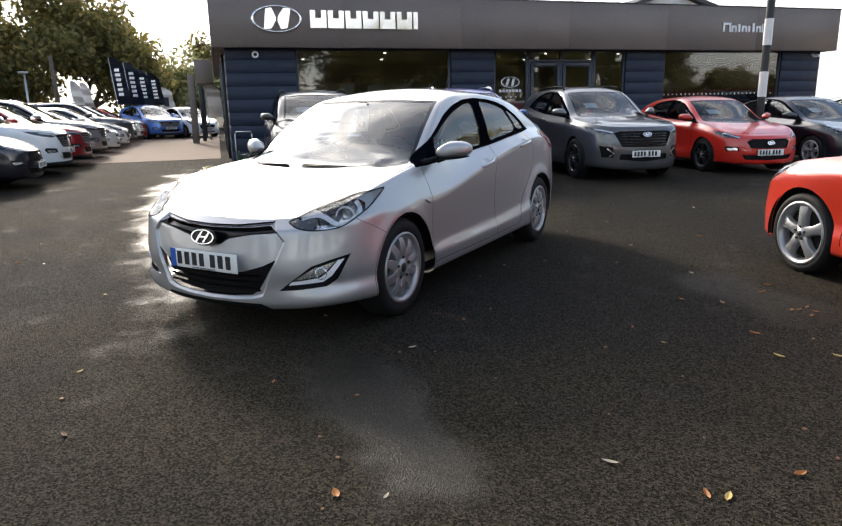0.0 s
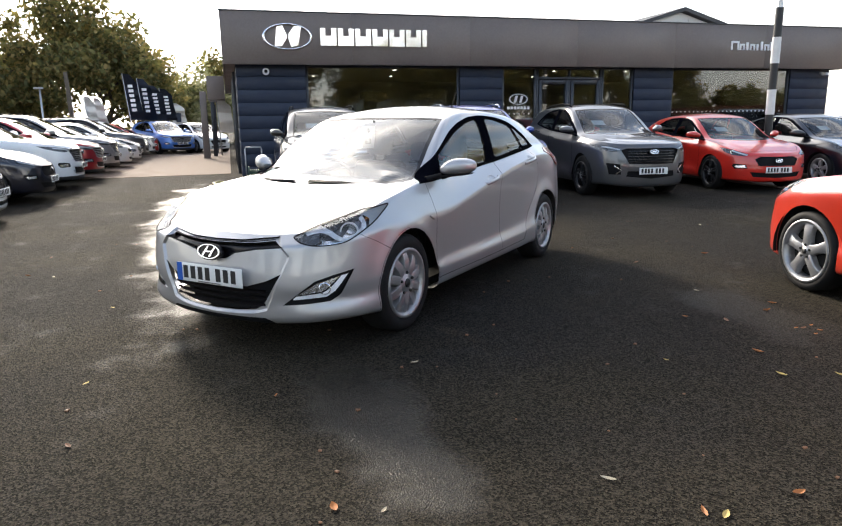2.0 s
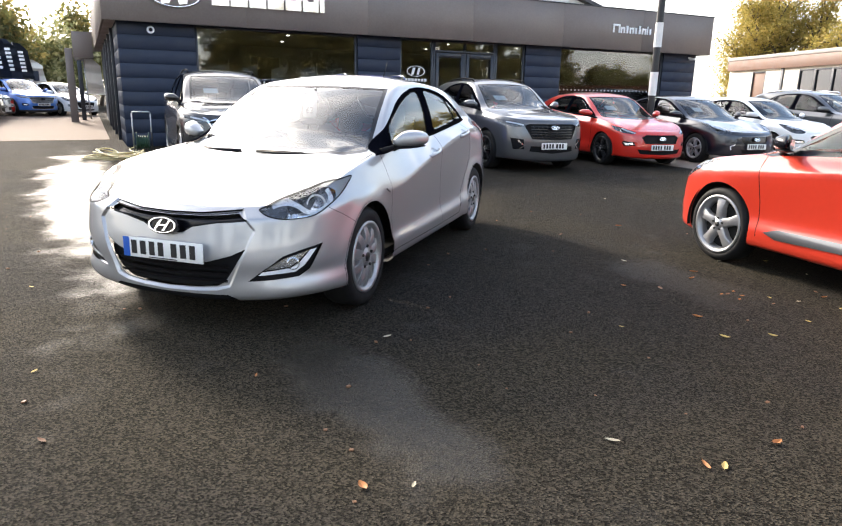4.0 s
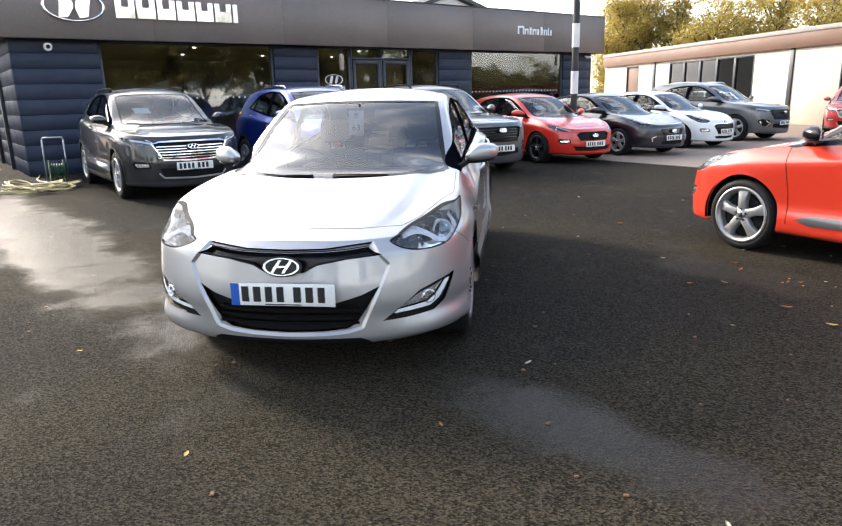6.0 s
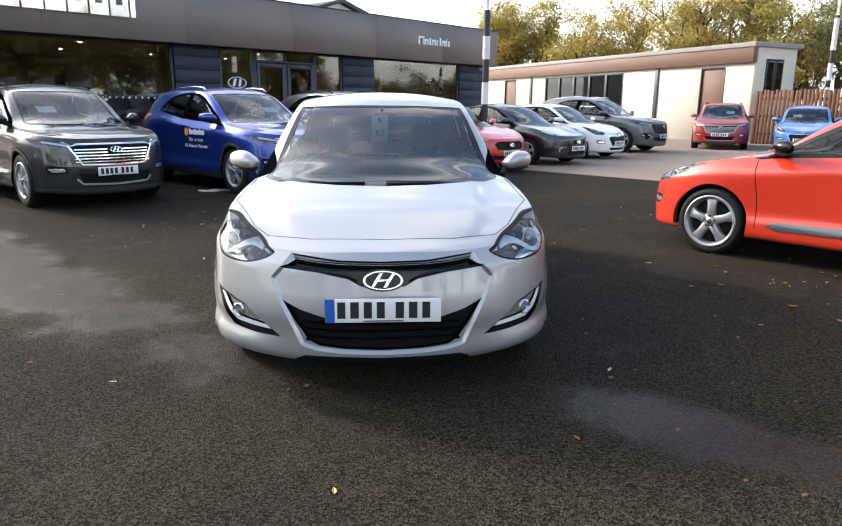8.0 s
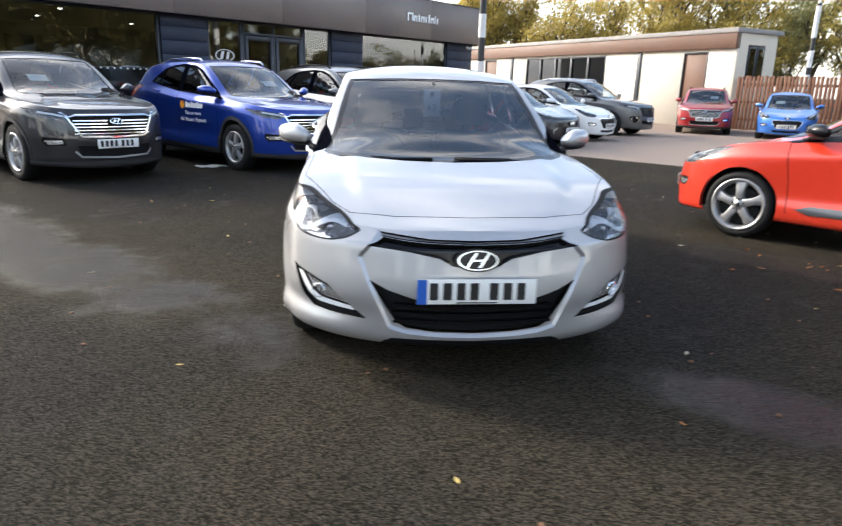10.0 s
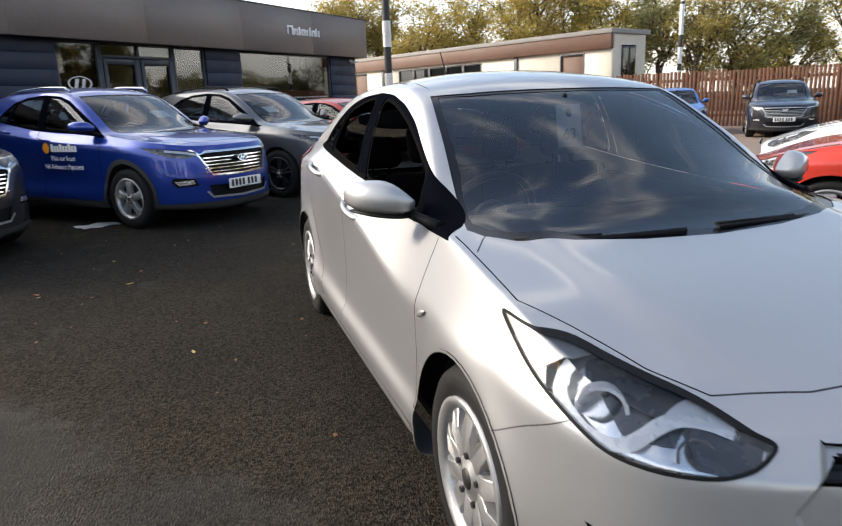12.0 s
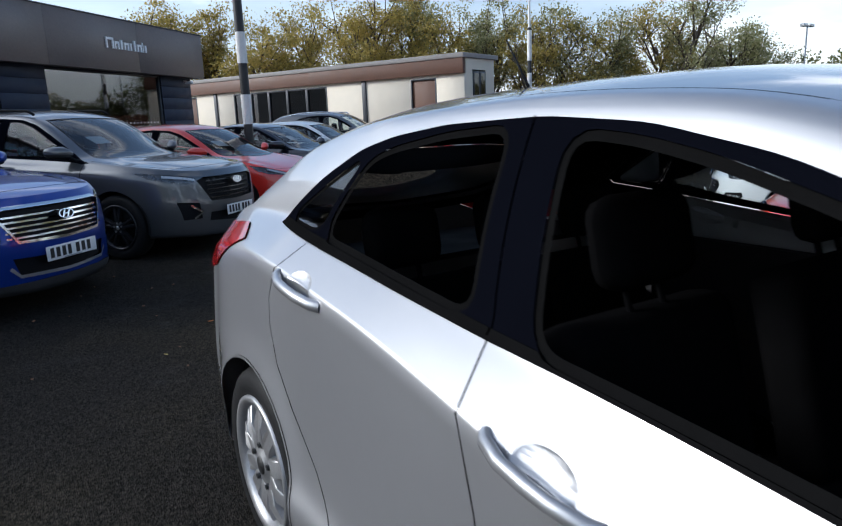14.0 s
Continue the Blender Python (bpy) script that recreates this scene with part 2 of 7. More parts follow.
def prism(bm, outline, depth, m=None):
    """An outline in x, z pushed along y from 0 to depth."""
    a = [bm.verts.new((x, 0, z)) for x, z in outline]
    b = [bm.verts.new((x, depth, z)) for x, z in outline]
    n = len(a)
    bm.faces.new(a)
    bm.faces.new(b[::-1])
    for i in range(n):
        bm.faces.new((a[i], b[i], b[(i + 1) % n], a[(i + 1) % n]))
    bmesh.ops.recalc_face_normals(bm, faces=bm.faces[:])
    if m is not None:
        bmesh.ops.transform(bm, matrix=m, verts=a + b)


def tube(bm, pts, r, sides=8, taper=None):
    """A round bar along points."""
    pts = [Vector(p) for p in pts]
    last = None
    for i, p in enumerate(pts):
        d = (pts[min(i + 1, len(pts) - 1)] - pts[max(i - 1, 0)]).normalized()
        a = d.orthogonal().normalized() if last is None else (ref - d * ref.dot(d)).normalized()
        ref = a
        b = d.cross(a)
        rr = r if taper is None else r + (taper - r) * i / (len(pts) - 1)
        ring = [bm.verts.new(p + rr * (math.cos(2 * math.pi * k / sides) * a + math.sin(2 * math.pi * k / sides) * b)) for k in range(sides)]
        if last:
            for k in range(sides):
                f = bm.faces.new((last[k], last[(k + 1) % sides], ring[(k + 1) % sides], ring[k]))
                f.smooth = True
        else:
            bm.faces.new(ring[::-1])
        last = ring
    bm.faces.new(last)


def text_part(name, body, size, mat, parent, m, depth=0.002, align="CENTER", space=1.0, wide=1.0, bold=0.0):
    """Letters of the built-in font as a mesh; they lie in local x, z and face local -y."""
    cu = bpy.data.curves.new(name, "FONT")
    cu.body, cu.size, cu.extrude, cu.align_x, cu.align_y, cu.space_character, cu.offset = body, size, depth, align, "CENTER", space, bold
    cu.resolution_u = 3
    tmp = new(name, cu)
    me = bpy.data.meshes.new_from_object(tmp.evaluated_get(bpy.context.evaluated_depsgraph_get()))
    bpy.data.objects.remove(tmp)
    me.materials.clear()
    me.materials.append(mat)
    me.transform(m @ pose(0, 0, 0, 90) @ Matrix.Diagonal((wide, 1, 1, 1)))
    ob = new(name, me)
    if parent:
        ob.parent = parent
    return ob


# ---- car bodies: ribs round the plan, cut into panels ----
def smooth_curve(xs, ys, x):
    """Monotone cubic through the points."""
    xs, ys, x = np.asarray(xs, float), np.asarray(ys, float), np.asarray(x, float)
    h, d = np.diff(xs), np.diff(ys) / np.diff(xs)
    m = np.empty_like(ys)
    m[0], m[-1] = d[0], d[-1]
    for i in range(1, len(xs) - 1):
        m[i] = 0 if d[i - 1] * d[i] <= 0 else 3 * (h[i - 1] + h[i]) / ((2 * h[i] + h[i - 1]) / d[i - 1] + (h[i] + 2 * h[i - 1]) / d[i])
    i = np.clip(np.searchsorted(xs, x) - 1, 0, len(h) - 1)
    s = np.clip((x - xs[i]) / h[i], 0, 1)
    return (ys[i] * (1 + 2 * s) * (1 - s) ** 2 + h[i] * m[i] * s * (1 - s) ** 2 + ys[i + 1] * s * s * (3 - 2 * s) + h[i] * m[i + 1] * s * s * (s - 1))


def loop_curve(pts, n):
    """Centripetal-looking spline through plan points, n samples with even spacing; also the index along the control points."""
    p = np.array(pts, float)
    q = np.vstack([[-p[1, 0], p[1, 1]], p, [-p[-2, 0], p[-2, 1]]])
    t = np.linspace(0, len(p) - 1, 1200)
    i = np.minimum(t.astype(int), len(p) - 2)
    f = (t - i)[:, None]
    a, b, c, d = q[i], q[i + 1], q[i + 2], q[i + 3]
    c0 = 0.5 * (2 * b + (c - a) * f + (2 * a - 5 * b + 4 * c - d) * f ** 2 + (3 * b - a - 3 * c + d) * f ** 3)
    s = np.concatenate([[0], np.cumsum(np.hypot(*np.diff(c0, axis=0).T))])
    want = np.linspace(0, s[-1], n)
    return np.interp(want, s, c0[:, 0]), np.interp(want, s, c0[:, 1]), np.interp(want, s, t)


# a five-door hatchback; origin on the ground under the front axle, the nose towards -y
HATCH = dict(
    plan=[(0, -.822), (.25, -.806), (.46, -.757), (.62, -.675), (.745, -.545), (.83, -.34), (.872, -.08), (.878, .45), (.885, 1.2), (.885, 2.0), (.875, 2.6), (.83, 3.05), (.70, 3.33), (0, 3.45)],
    zb=[.17, .17, .18, .19, .20, .20, .20, .20, .20, .20, .21, .24, .27, .29],
    z2=[.40, .40, .40, .40, .41, .42, .44, .42, .42, .44, .48, .50, .50, .50],
    d2=[.0, .0, .0, .0, .0, .005, .004, .036, .045, .040, .008, .0, .0, .0],
    z3=[.63, .63, .635, .645, .66, .70, .74, .79, .86, .955, 1.0, .96, .80, .78],
    d3=[.03, .03, .03, .025, .018, .012, .006, .004, .006, .010, .02, .03, .02, .02],
    zs=[.69, .69, .695, .71, .745, .805, .865, .925, .955, 1.04, 1.095, 1.09, 1.0, .98],
    ds=[.10, .10, .10, .095, .088, .075, .082, .108, .125, .14, .16, .15, .12, .12],
    centre=[(-.80, .66), (-.72, .693), (-.60, .728), (-.2, .835), (.18, .925), (.30, .985), (.6, 1.142), (1.03, 1.350), (1.18, 1.400), (1.6, 1.447), (2.2, 1.438), (2.72, 1.385), (2.80, 1.33), (3.22, 1.0), (3.45, .92)],
    rail_x=[(.3, .705), (.42, .695), (.8, .640), (1.1, .595), (1.6, .578), (2.2, .575), (2.7, .575), (3.05, .60)],
    rail_z=[(.3, .915), (.42, .935), (.8, 1.175), (1.1, 1.335), (1.35, 1.380), (1.7, 1.390), (2.2, 1.365), (2.7, 1.285), (3.05, 1.13)],
    green=(.25, .45, 2.95, 3.15), bulge=.018, wheel=.316, arch=.352, wheelbase=2.65, track=.745, scale=(1, 1, 1))

HERO = dict(HATCH,
    plan=[(0, -.822), (.25, -.808), (.46, -.762), (.63, -.690), (.770, -.568), (.858, -.36), (.884, -.08), (.886, .45), (.888, 1.2), (.888, 2.0), (.880, 2.6), (.835, 3.05), (.70, 3.33), (0, 3.45)],
    z2=[.40, .40, .40, .40, .41, .42, .44, .40, .40, .42, .48, .50, .50, .50],
    d2=[.0, .0, .0, .0, .0, .006, .010, .028, .036, .038, .020, .0, .0, .0],
    z3=[.63, .63, .635, .645, .66, .69, .705, .70, .815, .945, 1.0, .96, .80, .78],
    d3=[.03, .03, .03, .027, .022, .020, .024, .030, .046, .056, .050, .03, .02, .02],
    ds=[.10, .10, .10, .097, .092, .085, .096, .128, .160, .172, .185, .16, .12, .12],
    rail_x=[(.3, .735), (.42, .722), (.8, .648), (1.1, .590), (1.6, .574), (2.2, .572), (2.7, .572), (3.05, .60)],
    shelf=[.0, .0, .004, .016, .020, .014, .0, .0, .0, .0, .0, .0, .0, .0], flare=.012, ridge=.015, edge=1.0)


def car_surface(P, nu, nv):
    """The half shell: an array (ribs, along each rib, xyz) from the sill to the centre line."""
    X, Y, T = loop_curve(P["plan"], nu)
    idx = np.arange(len(P["plan"]))
    tx, ty = np.gradient(X), np.gradient(Y)
    ln = np.hypot(tx, ty)
    nx, ny = ty / ln, -tx / ln                    # outward
    col = {k: smooth_curve(idx, P[k], T) for k in ("zb", "z2", "d2", "z3", "d3", "zs", "ds")}
    shelf = smooth_curve(idx, P.get("shelf", [0] * len(idx)), T)
    cen = np.array(P["centre"])
    rx, rz = np.array(P["rail_x"]), np.array(P["rail_z"])
    g0, g1, g2, g3 = P["green"]
    n1, n2, n3, n4 = int(nv * .30), int(nv * .12), int(nv * .22), nv - int(nv * .30) - int(nv * .12) - int(nv * .22)
    out = np.zeros((nu, nv + 1, 3))
    for i in range(nu):
        zb, z2, d2, z3, d3, zs, ds = (col[k][i] for k in ("zb", "z2", "d2", "z3", "d3", "zs", "ds"))
        s = np.linspace(0, 1, n1, endpoint=False)
        sh = shelf[i]                             # a ledge that juts out under the fog lamps
        d = smooth_curve([0, .06, .14, .24, .34, .5, 1], [.10, .03, .012 - sh, .010 - .8 * sh, .007 + .35 * sh, d2, d3], s)
        z = smooth_curve([0, .06, .14, .24, .34, .5, 1], [zb, zb + .005, zb + .04, zb + .04 + .28 * (z2 - zb - .04), zb + .04 + .56 * (z2 - zb - .04), z2, z3], s)
        s2 = np.linspace(0, 1, n2, endpoint=False)
        d = np.concatenate([d, d3 + (ds - d3) * s2 ** P.get("edge", 1.25)])
        z = np.concatenate([z, z3 + (zs - z3) * s2])
        low = np.stack([np.maximum(X[i] - nx[i] * d, 0), Y[i] - ny[i] * d, z], 1)
        sx, sy = max(X[i] - nx[i] * ds, 0), Y[i] - ny[i] * ds
        zc = float(smooth_curve(cen[:, 0], cen[:, 1], sy))
        fr = .86
        bx, bz = fr * sx, zs + (zc - zs) * (1 - fr ** 2)
        gx, gz = float(smooth_curve(rx[:, 0], rx[:, 1], sy)), float(smooth_curve(rz[:, 0], rz[:, 1], sy))
        g = np.clip((sy - g0) / (g1 - g0), 0, 1) * np.clip((g3 - sy) / (g3 - g2), 0, 1)
        g = g * g * (3 - 2 * g)
        rxx, rzz = bx + (gx - bx) * g, bz + (gz - bz) * g
        s3 = np.linspace(0, 1, n3, endpoint=False)
        side = np.stack([sx + (rxx - sx) * s3 + g * P["bulge"] * 4 * s3 * (1 - s3), np.full(n3, sy), zs + (rzz - zs) * s3], 1)
        s4 = np.linspace(1, 0, n4 + 1)
        top = np.stack([rxx * s4, np.full(n4 + 1, sy), rzz + (zc - rzz) * (1 - s4 ** 2.3)], 1)
        ridge = np.clip((s4 - (.70 + .10 * np.clip(sy + .6, 0, 1))) / .10, 0, 1)      # the bonnet's raised middle
        top[:, 2] += P.get("ridge", .011) * (1 - g) * np.clip((sy + .62) / .3, 0, 1) * (sy < 1) * (1 - ridge * ridge * (3 - 2 * ridge))
        out[i] = np.vstack([low, side, top])
    for _ in range(2):                            # round the edges along each rib, but keep the doors' crease
        crease = out[:, n1].copy()
        out[:, 2:-2] = .5 * out[:, 2:-2] + .25 * (out[:, 1:-3] + out[:, 3:-1])
        k = np.clip((Y - .2) / .6, 0, 1)[:, None] * np.clip((3.0 - Y) / .5, 0, 1)[:, None]
        out[:, n1] = out[:, n1] * (1 - k) + crease * k
    for _ in range(2):
        out[2:-2] = .5 * out[2:-2] + .25 * (out[1:-3] + out[3:-1])
    if "flare" in P:                              # the wings swell round the wheels
        for wy in (0, P["wheelbase"]):
            r = np.hypot(out[:, :, 1] - wy, out[:, :, 2] - P["wheel"])
            out[:, :, 0] += P["flare"] * np.exp(-((r - .35) / .055) ** 2) * np.clip((out[:, :, 0] - .6) / .15, 0, 1) * (out[:, :, 2] < .85)
    out[:, -1, 0] = 0
    return out * np.array(P["scale"])


def surface_normals(S):
    m = S.copy()
    m[:, :, 0] *= -1
    wide = np.concatenate([S, m[:, -2:-3:-1]], 1)
    wide = np.concatenate([m[1:2][:, list(range(S.shape[1])) + [-2]], wide, m[-2:-1][:, list(range(S.shape[1])) + [-2]]], 0)
    du, dv = np.gradient(wide, axis=0), np.gradient(wide, axis=1)
    n = np.cross(du, dv)[1:-1, :-1]
    ln = np.linalg.norm(n, axis=2, keepdims=True)
    n = n / np.maximum(ln, 1e-9)
    bad = ln[:, :, 0] < 1e-9
    n[bad] = (0, 0, 1)
    if n[len(n) // 2, 8, 0] < 0:
        n = -n
    return n


def cut(poly, fa):
    """Parts a polygon of (x, y, z, nx, ny, nz, a, b) by the sign of fa."""
    ins, outs, n = [], [], len(poly)
    val = [fa(p) for p in poly]
    for i in range(n):
        p, q, a, b = poly[i], poly[(i + 1) % n], val[i], val[(i + 1) % n]
        (ins if a >= 0 else outs).append(p)
        if (a >= 0) != (b >= 0):
            k = a / (a - b)
            c = tuple(u + (v - u) * k for u, v in zip(p, q))
            ins.append(c)
            outs.append(c)
    return (ins if len(ins) > 2 else None), (outs if len(outs) > 2 else None)


def split_region(faces, outline, axes, test):
    """Cuts an outline, seen along a direction, out of the faces; returns (inside, outside)."""
    from mathutils.geometry import tessellate_polygon
    tris = []
    for tri in tessellate_polygon([[Vector((*p, 0)) for p in outline]]):
        a, b, c = (outline[i] for i in tri)
        if (b[0] - a[0]) * (c[1] - a[1]) - (b[1] - a[1]) * (c[0] - a[0]) < 0:
            b, c = c, b
        us, vs = (a[0], b[0], c[0]), (a[1], b[1], c[1])
        tris.append(((a, b, c), (min(us), max(us), min(vs), max(vs))))
    (ax, ay, az), (bx, by, bz) = axes
    lo = [min(p[k] for p in outline) for k in (0, 1)]
    hi = [max(p[k] for p in outline) for k in (0, 1)]
    inside, outside = [], []
    for f in faces:
        if not test(f[0]):
            outside.append(f)
            continue
        pa = [p[0] * ax + p[1] * ay + p[2] * az for p in f]
        pb = [p[0] * bx + p[1] * by + p[2] * bz for p in f]
        if max(pa) < lo[0] or min(pa) > hi[0] or max(pb) < lo[1] or min(pb) > hi[1]:
            outside.append(f)
            continue
        rest = [[tuple(p[:6]) + (u, v) for p, u, v in zip(f, pa, pb)]]
        hit = False
        a0, a1, b0, b1 = min(pa), max(pa), min(pb), max(pb)
        for tri, (t0, t1, t2, t3) in tris:
            if a1 < t0 or a0 > t1 or b1 < t2 or b0 > t3:
                continue
            nxt = []
            for poly in rest:
                cur = poly
                pieces = []
                for e in range(3):
                    (x0, y0), (x1, y1) = tri[e], tri[(e + 1) % 3]
                    i_, o_ = cut(cur, lambda p: (x1 - x0) * (p[7] - y0) - (y1 - y0) * (p[6] - x0))
                    if o_:
                        pieces.append(o_)
                    cur = i_
                    if not cur:
                        break
                if cur:
                    hit = True
                    inside.append([p[:6] for p in cur])
                    nxt += pieces
                else:
                    nxt.append(poly)
            rest = nxt
        if hit:
            outside += [[p[:6] for p in poly] for poly in rest]
        else:
            outside.append(f)
    return inside, outside


def stripe(points, width):
    """A thin outline along a polyline."""
    l, r = [], []
    for i, p in enumerate(points):
        a, b = points[max(i - 1, 0)], points[min(i + 1, len(points) - 1)]
        dx, dy = b[0] - a[0], b[1] - a[1]
        n = math.hypot(dx, dy) or 1
        l.append((p[0] - dy / n * width / 2, p[1] + dx / n * width / 2))
        r.append((p[0] + dy / n * width / 2, p[1] - dx / n * width / 2))
    return l + r[::-1]


def eased(points, times=2):
    """Cuts the corners of an open line."""
    for _ in range(times):
        out = [points[0]]
        for (a, b), (c, d) in zip(points, points[1:]):
            out += [(.75 * a + .25 * c, .75 * b + .25 * d), (.25 * a + .75 * c, .25 * b + .75 * d)]
        points = out + [points[-1]]
    return points


def rounded(points, r=0.03, n=4):
    """Rounds an outline's corners."""
    out, m = [], len(points)
    for i in range(m):
        p, a, b = Vector(points[i]), Vector(points[i - 1]), Vector(points[(i + 1) % m])
        da, db = (a - p), (b - p)
        k = min(r, da.length * .45, db.length * .45)
        s, e = p + da.normalized() * k, p + db.normalized() * k
        for j in range(n + 1):
            t = j / n
            q = s * (1 - t) ** 2 + p * 2 * t * (1 - t) + e * t * t
            out.append((q.x, q.y))
    return out


def grown(points, w):
    """An outline moved outwards by w."""
    out, m = [], len(points)
    area = sum(points[i - 1][0] * points[i][1] - points[i][0] * points[i - 1][1] for i in range(m))
    for i in range(m):
        a, b = Vector(points[i - 1]), Vector(points[(i + 1) % m])
        t = (b - a).normalized()
        out.append((points[i][0] + (t.y if area > 0 else -t.y) * w, points[i][1] + (-t.x if area > 0 else t.x) * w))
    return out


def shell(name, faces, mat, parent, push=0.0, mirror=False, both=False, label="", flat=False):
    """Faces with their own normals as one mesh; mirror: the car's other side; both: both sides in one mesh."""
    verts, norms, polys, seen = [], [], [], {}
    for sgn in ((1, -1) if both else ((-1,) if mirror else (1,))):
        for f in faces:
            ids = []
            for p in f:
                x, y, z, a, b, c = p[:6]
                q = (sgn * (x + a * push), y + b * push, z + c * push)
                key = (int(q[0] * 1e4 + 50000.5), int(q[1] * 1e4 + 50000.5), int(q[2] * 1e4 + 50000.5))
                if key not in seen:
                    seen[key] = len(verts)
                    verts.append(q)
                    norms.append((sgn * a, b, c))
                i = seen[key]
                if i not in ids:
                    ids.append(i)
            if len(ids) > 2:
                turn = 0.0                        # wind every face outwards
                for k in range(1, len(ids) - 1):
                    (ax, ay, az), (bx, by, bz), (cx, cy, cz) = verts[ids[0]], verts[ids[k]], verts[ids[k + 1]]
                    bx, by, bz, cx, cy, cz = bx - ax, by - ay, bz - az, cx - ax, cy - ay, cz - az
                    nx, ny, nz = norms[ids[k]]
                    turn += nx * (by * cz - bz * cy) + ny * (bz * cx - bx * cz) + nz * (bx * cy - by * cx)
                polys.append(ids[::-1] if turn < 0 else ids)
    if not polys:
        return None
    me = bpy.data.meshes.new(name)
    me.from_pydata(verts, [], polys)
    me.polygons.foreach_set("use_smooth", [True] * len(me.polygons))
    me.update()
    if not flat:
        me.normals_split_custom_set_from_vertices([Vector(n).normalized() for n in norms])
    me.materials.append(mat)
    ob = new(name, me)
    ob.parent = parent
    return tagged(ob, label)


SIDE = ((0, 1, 0), (0, 0, 1))
FRONT = ((1, 0, 0), (0, 0, 1))
TOP = ((1, 0, 0), (0, 1, 0))
QUARTER = ((.8, .6, 0), (0, 0, 1))


def circle(cy, cz, r, n=40):
    return [(cy + r * math.cos(2 * math.pi * i / n), cz + r * math.sin(2 * math.pi * i / n)) for i in range(n)]


# ---- wheels: built once a kind, shared by the cars ----
def wheel_meshes(kind, r, rim):
    """Tyre and rim meshes, the outer face towards +x."""
    w = .098
    bm = bmesh.new()
    lathe(bm, [(rim - .006, -w + .012), (rim + .02, -w - .004), (r - .035, -w - .008), (r - .012, -w + .006), (r, -w + .03), (r, w - .03), (r - .012, w - .006), (r - .035, w + .008), (rim + .02, w + .004), (rim - .006, w - .012)], 48)
    tyre = smooth(bm, 35)
    bm = bmesh.new()
    lathe(bm, [(rim + .012, w - .006), (rim + .012, w + .008), (rim - .004, w + .010), (rim - .018, w - .004), (rim - .03, w - .03), (rim - .03, -w)], 48)
    n = {"trim": 10, "five": 5, "twin": 10, "dark": 10}[kind]
    hub = .075 if kind != "trim" else .104
    for i in range(n):
        a = 360 * i / n
        if kind == "twin" or kind == "dark":
            a = 360 * (i // 2) / 5 + (10 if i % 2 else -10)
        wi, wo = {"trim": (.031, .026), "five": (.036, .052), "twin": (.018, .014), "dark": (.016, .014)}[kind]
        m = pose(0, 0, 0, a)
        bev = bmesh.new()
        x1, x0 = w - .004, w - .034
        z0, z1 = hub * .6, rim - .008
        outline = [(-wi, z0), (-wi * .9, (z0 + z1) / 2), (-wo, z1), (wo, z1), (wi * .9, (z0 + z1) / 2), (wi, z0)]
        a_ = [bev.verts.new((x1 + (.010 if abs(z - z1) > .01 else -.004) - .006, y, z)) for y, z in outline]
        b_ = [bev.verts.new((x0 - .012, y * 1.12, z)) for y, z in outline]
        bev.faces.new(a_[::-1])
        for k in range(6):
            bev.faces.new((a_[k], a_[(k + 1) % 6], b_[(k + 1) % 6], b_[k]))
        bmesh.ops.recalc_face_normals(bev, faces=bev.faces[:])
        bmesh.ops.bevel(bev, geom=[e for e in bev.edges if len(e.link_faces) == 2], offset=.006, segments=2, profile=.5, affect="EDGES")
        bmesh.ops.transform(bev, matrix=m, verts=bev.verts[:])
        tmp = bpy.data.meshes.new("t")
        bev.to_mesh(tmp)
        bev.free()
        bm.from_mesh(tmp)
        bpy.data.meshes.remove(tmp)
    lathe(bm, [(0, w + .004), (hub * .38, w + .003), (hub * .42, w - .002), (hub * .92, w - .004), (hub, w - .014), (hub, w - .04)], 32)
    rim_bm = smooth(bm, 35)
    bm = bmesh.new()
    lathe(bm, [(0, w - .075), (rim - .02, w - .075)], 32)
    lathe(bm, [(0, w - .06), (rim * .72, w - .06), (rim * .74, w - .07)], 32)
    back = bm
    out = []
    for nm, b in (("tyre", tyre), ("rim", rim_bm), ("brake_disc", back)):
        me = bpy.data.meshes.new(nm)
        b.to_mesh(me)
        b.free()
        out.append(me)
    bm = bmesh.new()
    for i in range(5):
        bmesh.ops.create_cone(bm, cap_ends=True, segments=8, radius1=.011, radius2=.009, depth=.012, matrix=pose(0, 0, 0, 72 * i) @ pose(w + .002, 0, hub * .66, 0, 90, 0))
    lathe(bm, [(0, w + .0075), (hub * .28, w + .0065), (hub * .3, w)], 20)
    me = bpy.data.meshes.new("wheel_bolt")
    smooth(bm, 30).to_mesh(me)
    bm.free()
    out.append(me)
    return out


WHEEL_CACHE = {}


def wheel(parent, kind, r, rim, m, alloy):
    key = (kind, r, rim)
    if key not in WHEEL_CACHE:
        WHEEL_CACHE[key] = wheel_meshes(kind, r, rim)
    tyre, rim_me, disc, bolts = WHEEL_CACHE[key]
    hub = empty("wheel")
    hub.parent = parent
    hub.matrix_basis = m
    for name, me, mat in (("tyre", tyre, RUBBER), ("rim", rim_me, alloy), ("brake_disc", disc, UNDER), ("wheel_bolts", bolts, INK if kind != "dark" else ALLOY)):
        ob = new(name, me)
        ob.parent = hub
        if not me.materials:
            me.materials.append(mat)
        if ob.material_slots[0].material != mat:
            ob.material_slots[0].link = "OBJECT"
            ob.material_slots[0].material = mat
    return hub


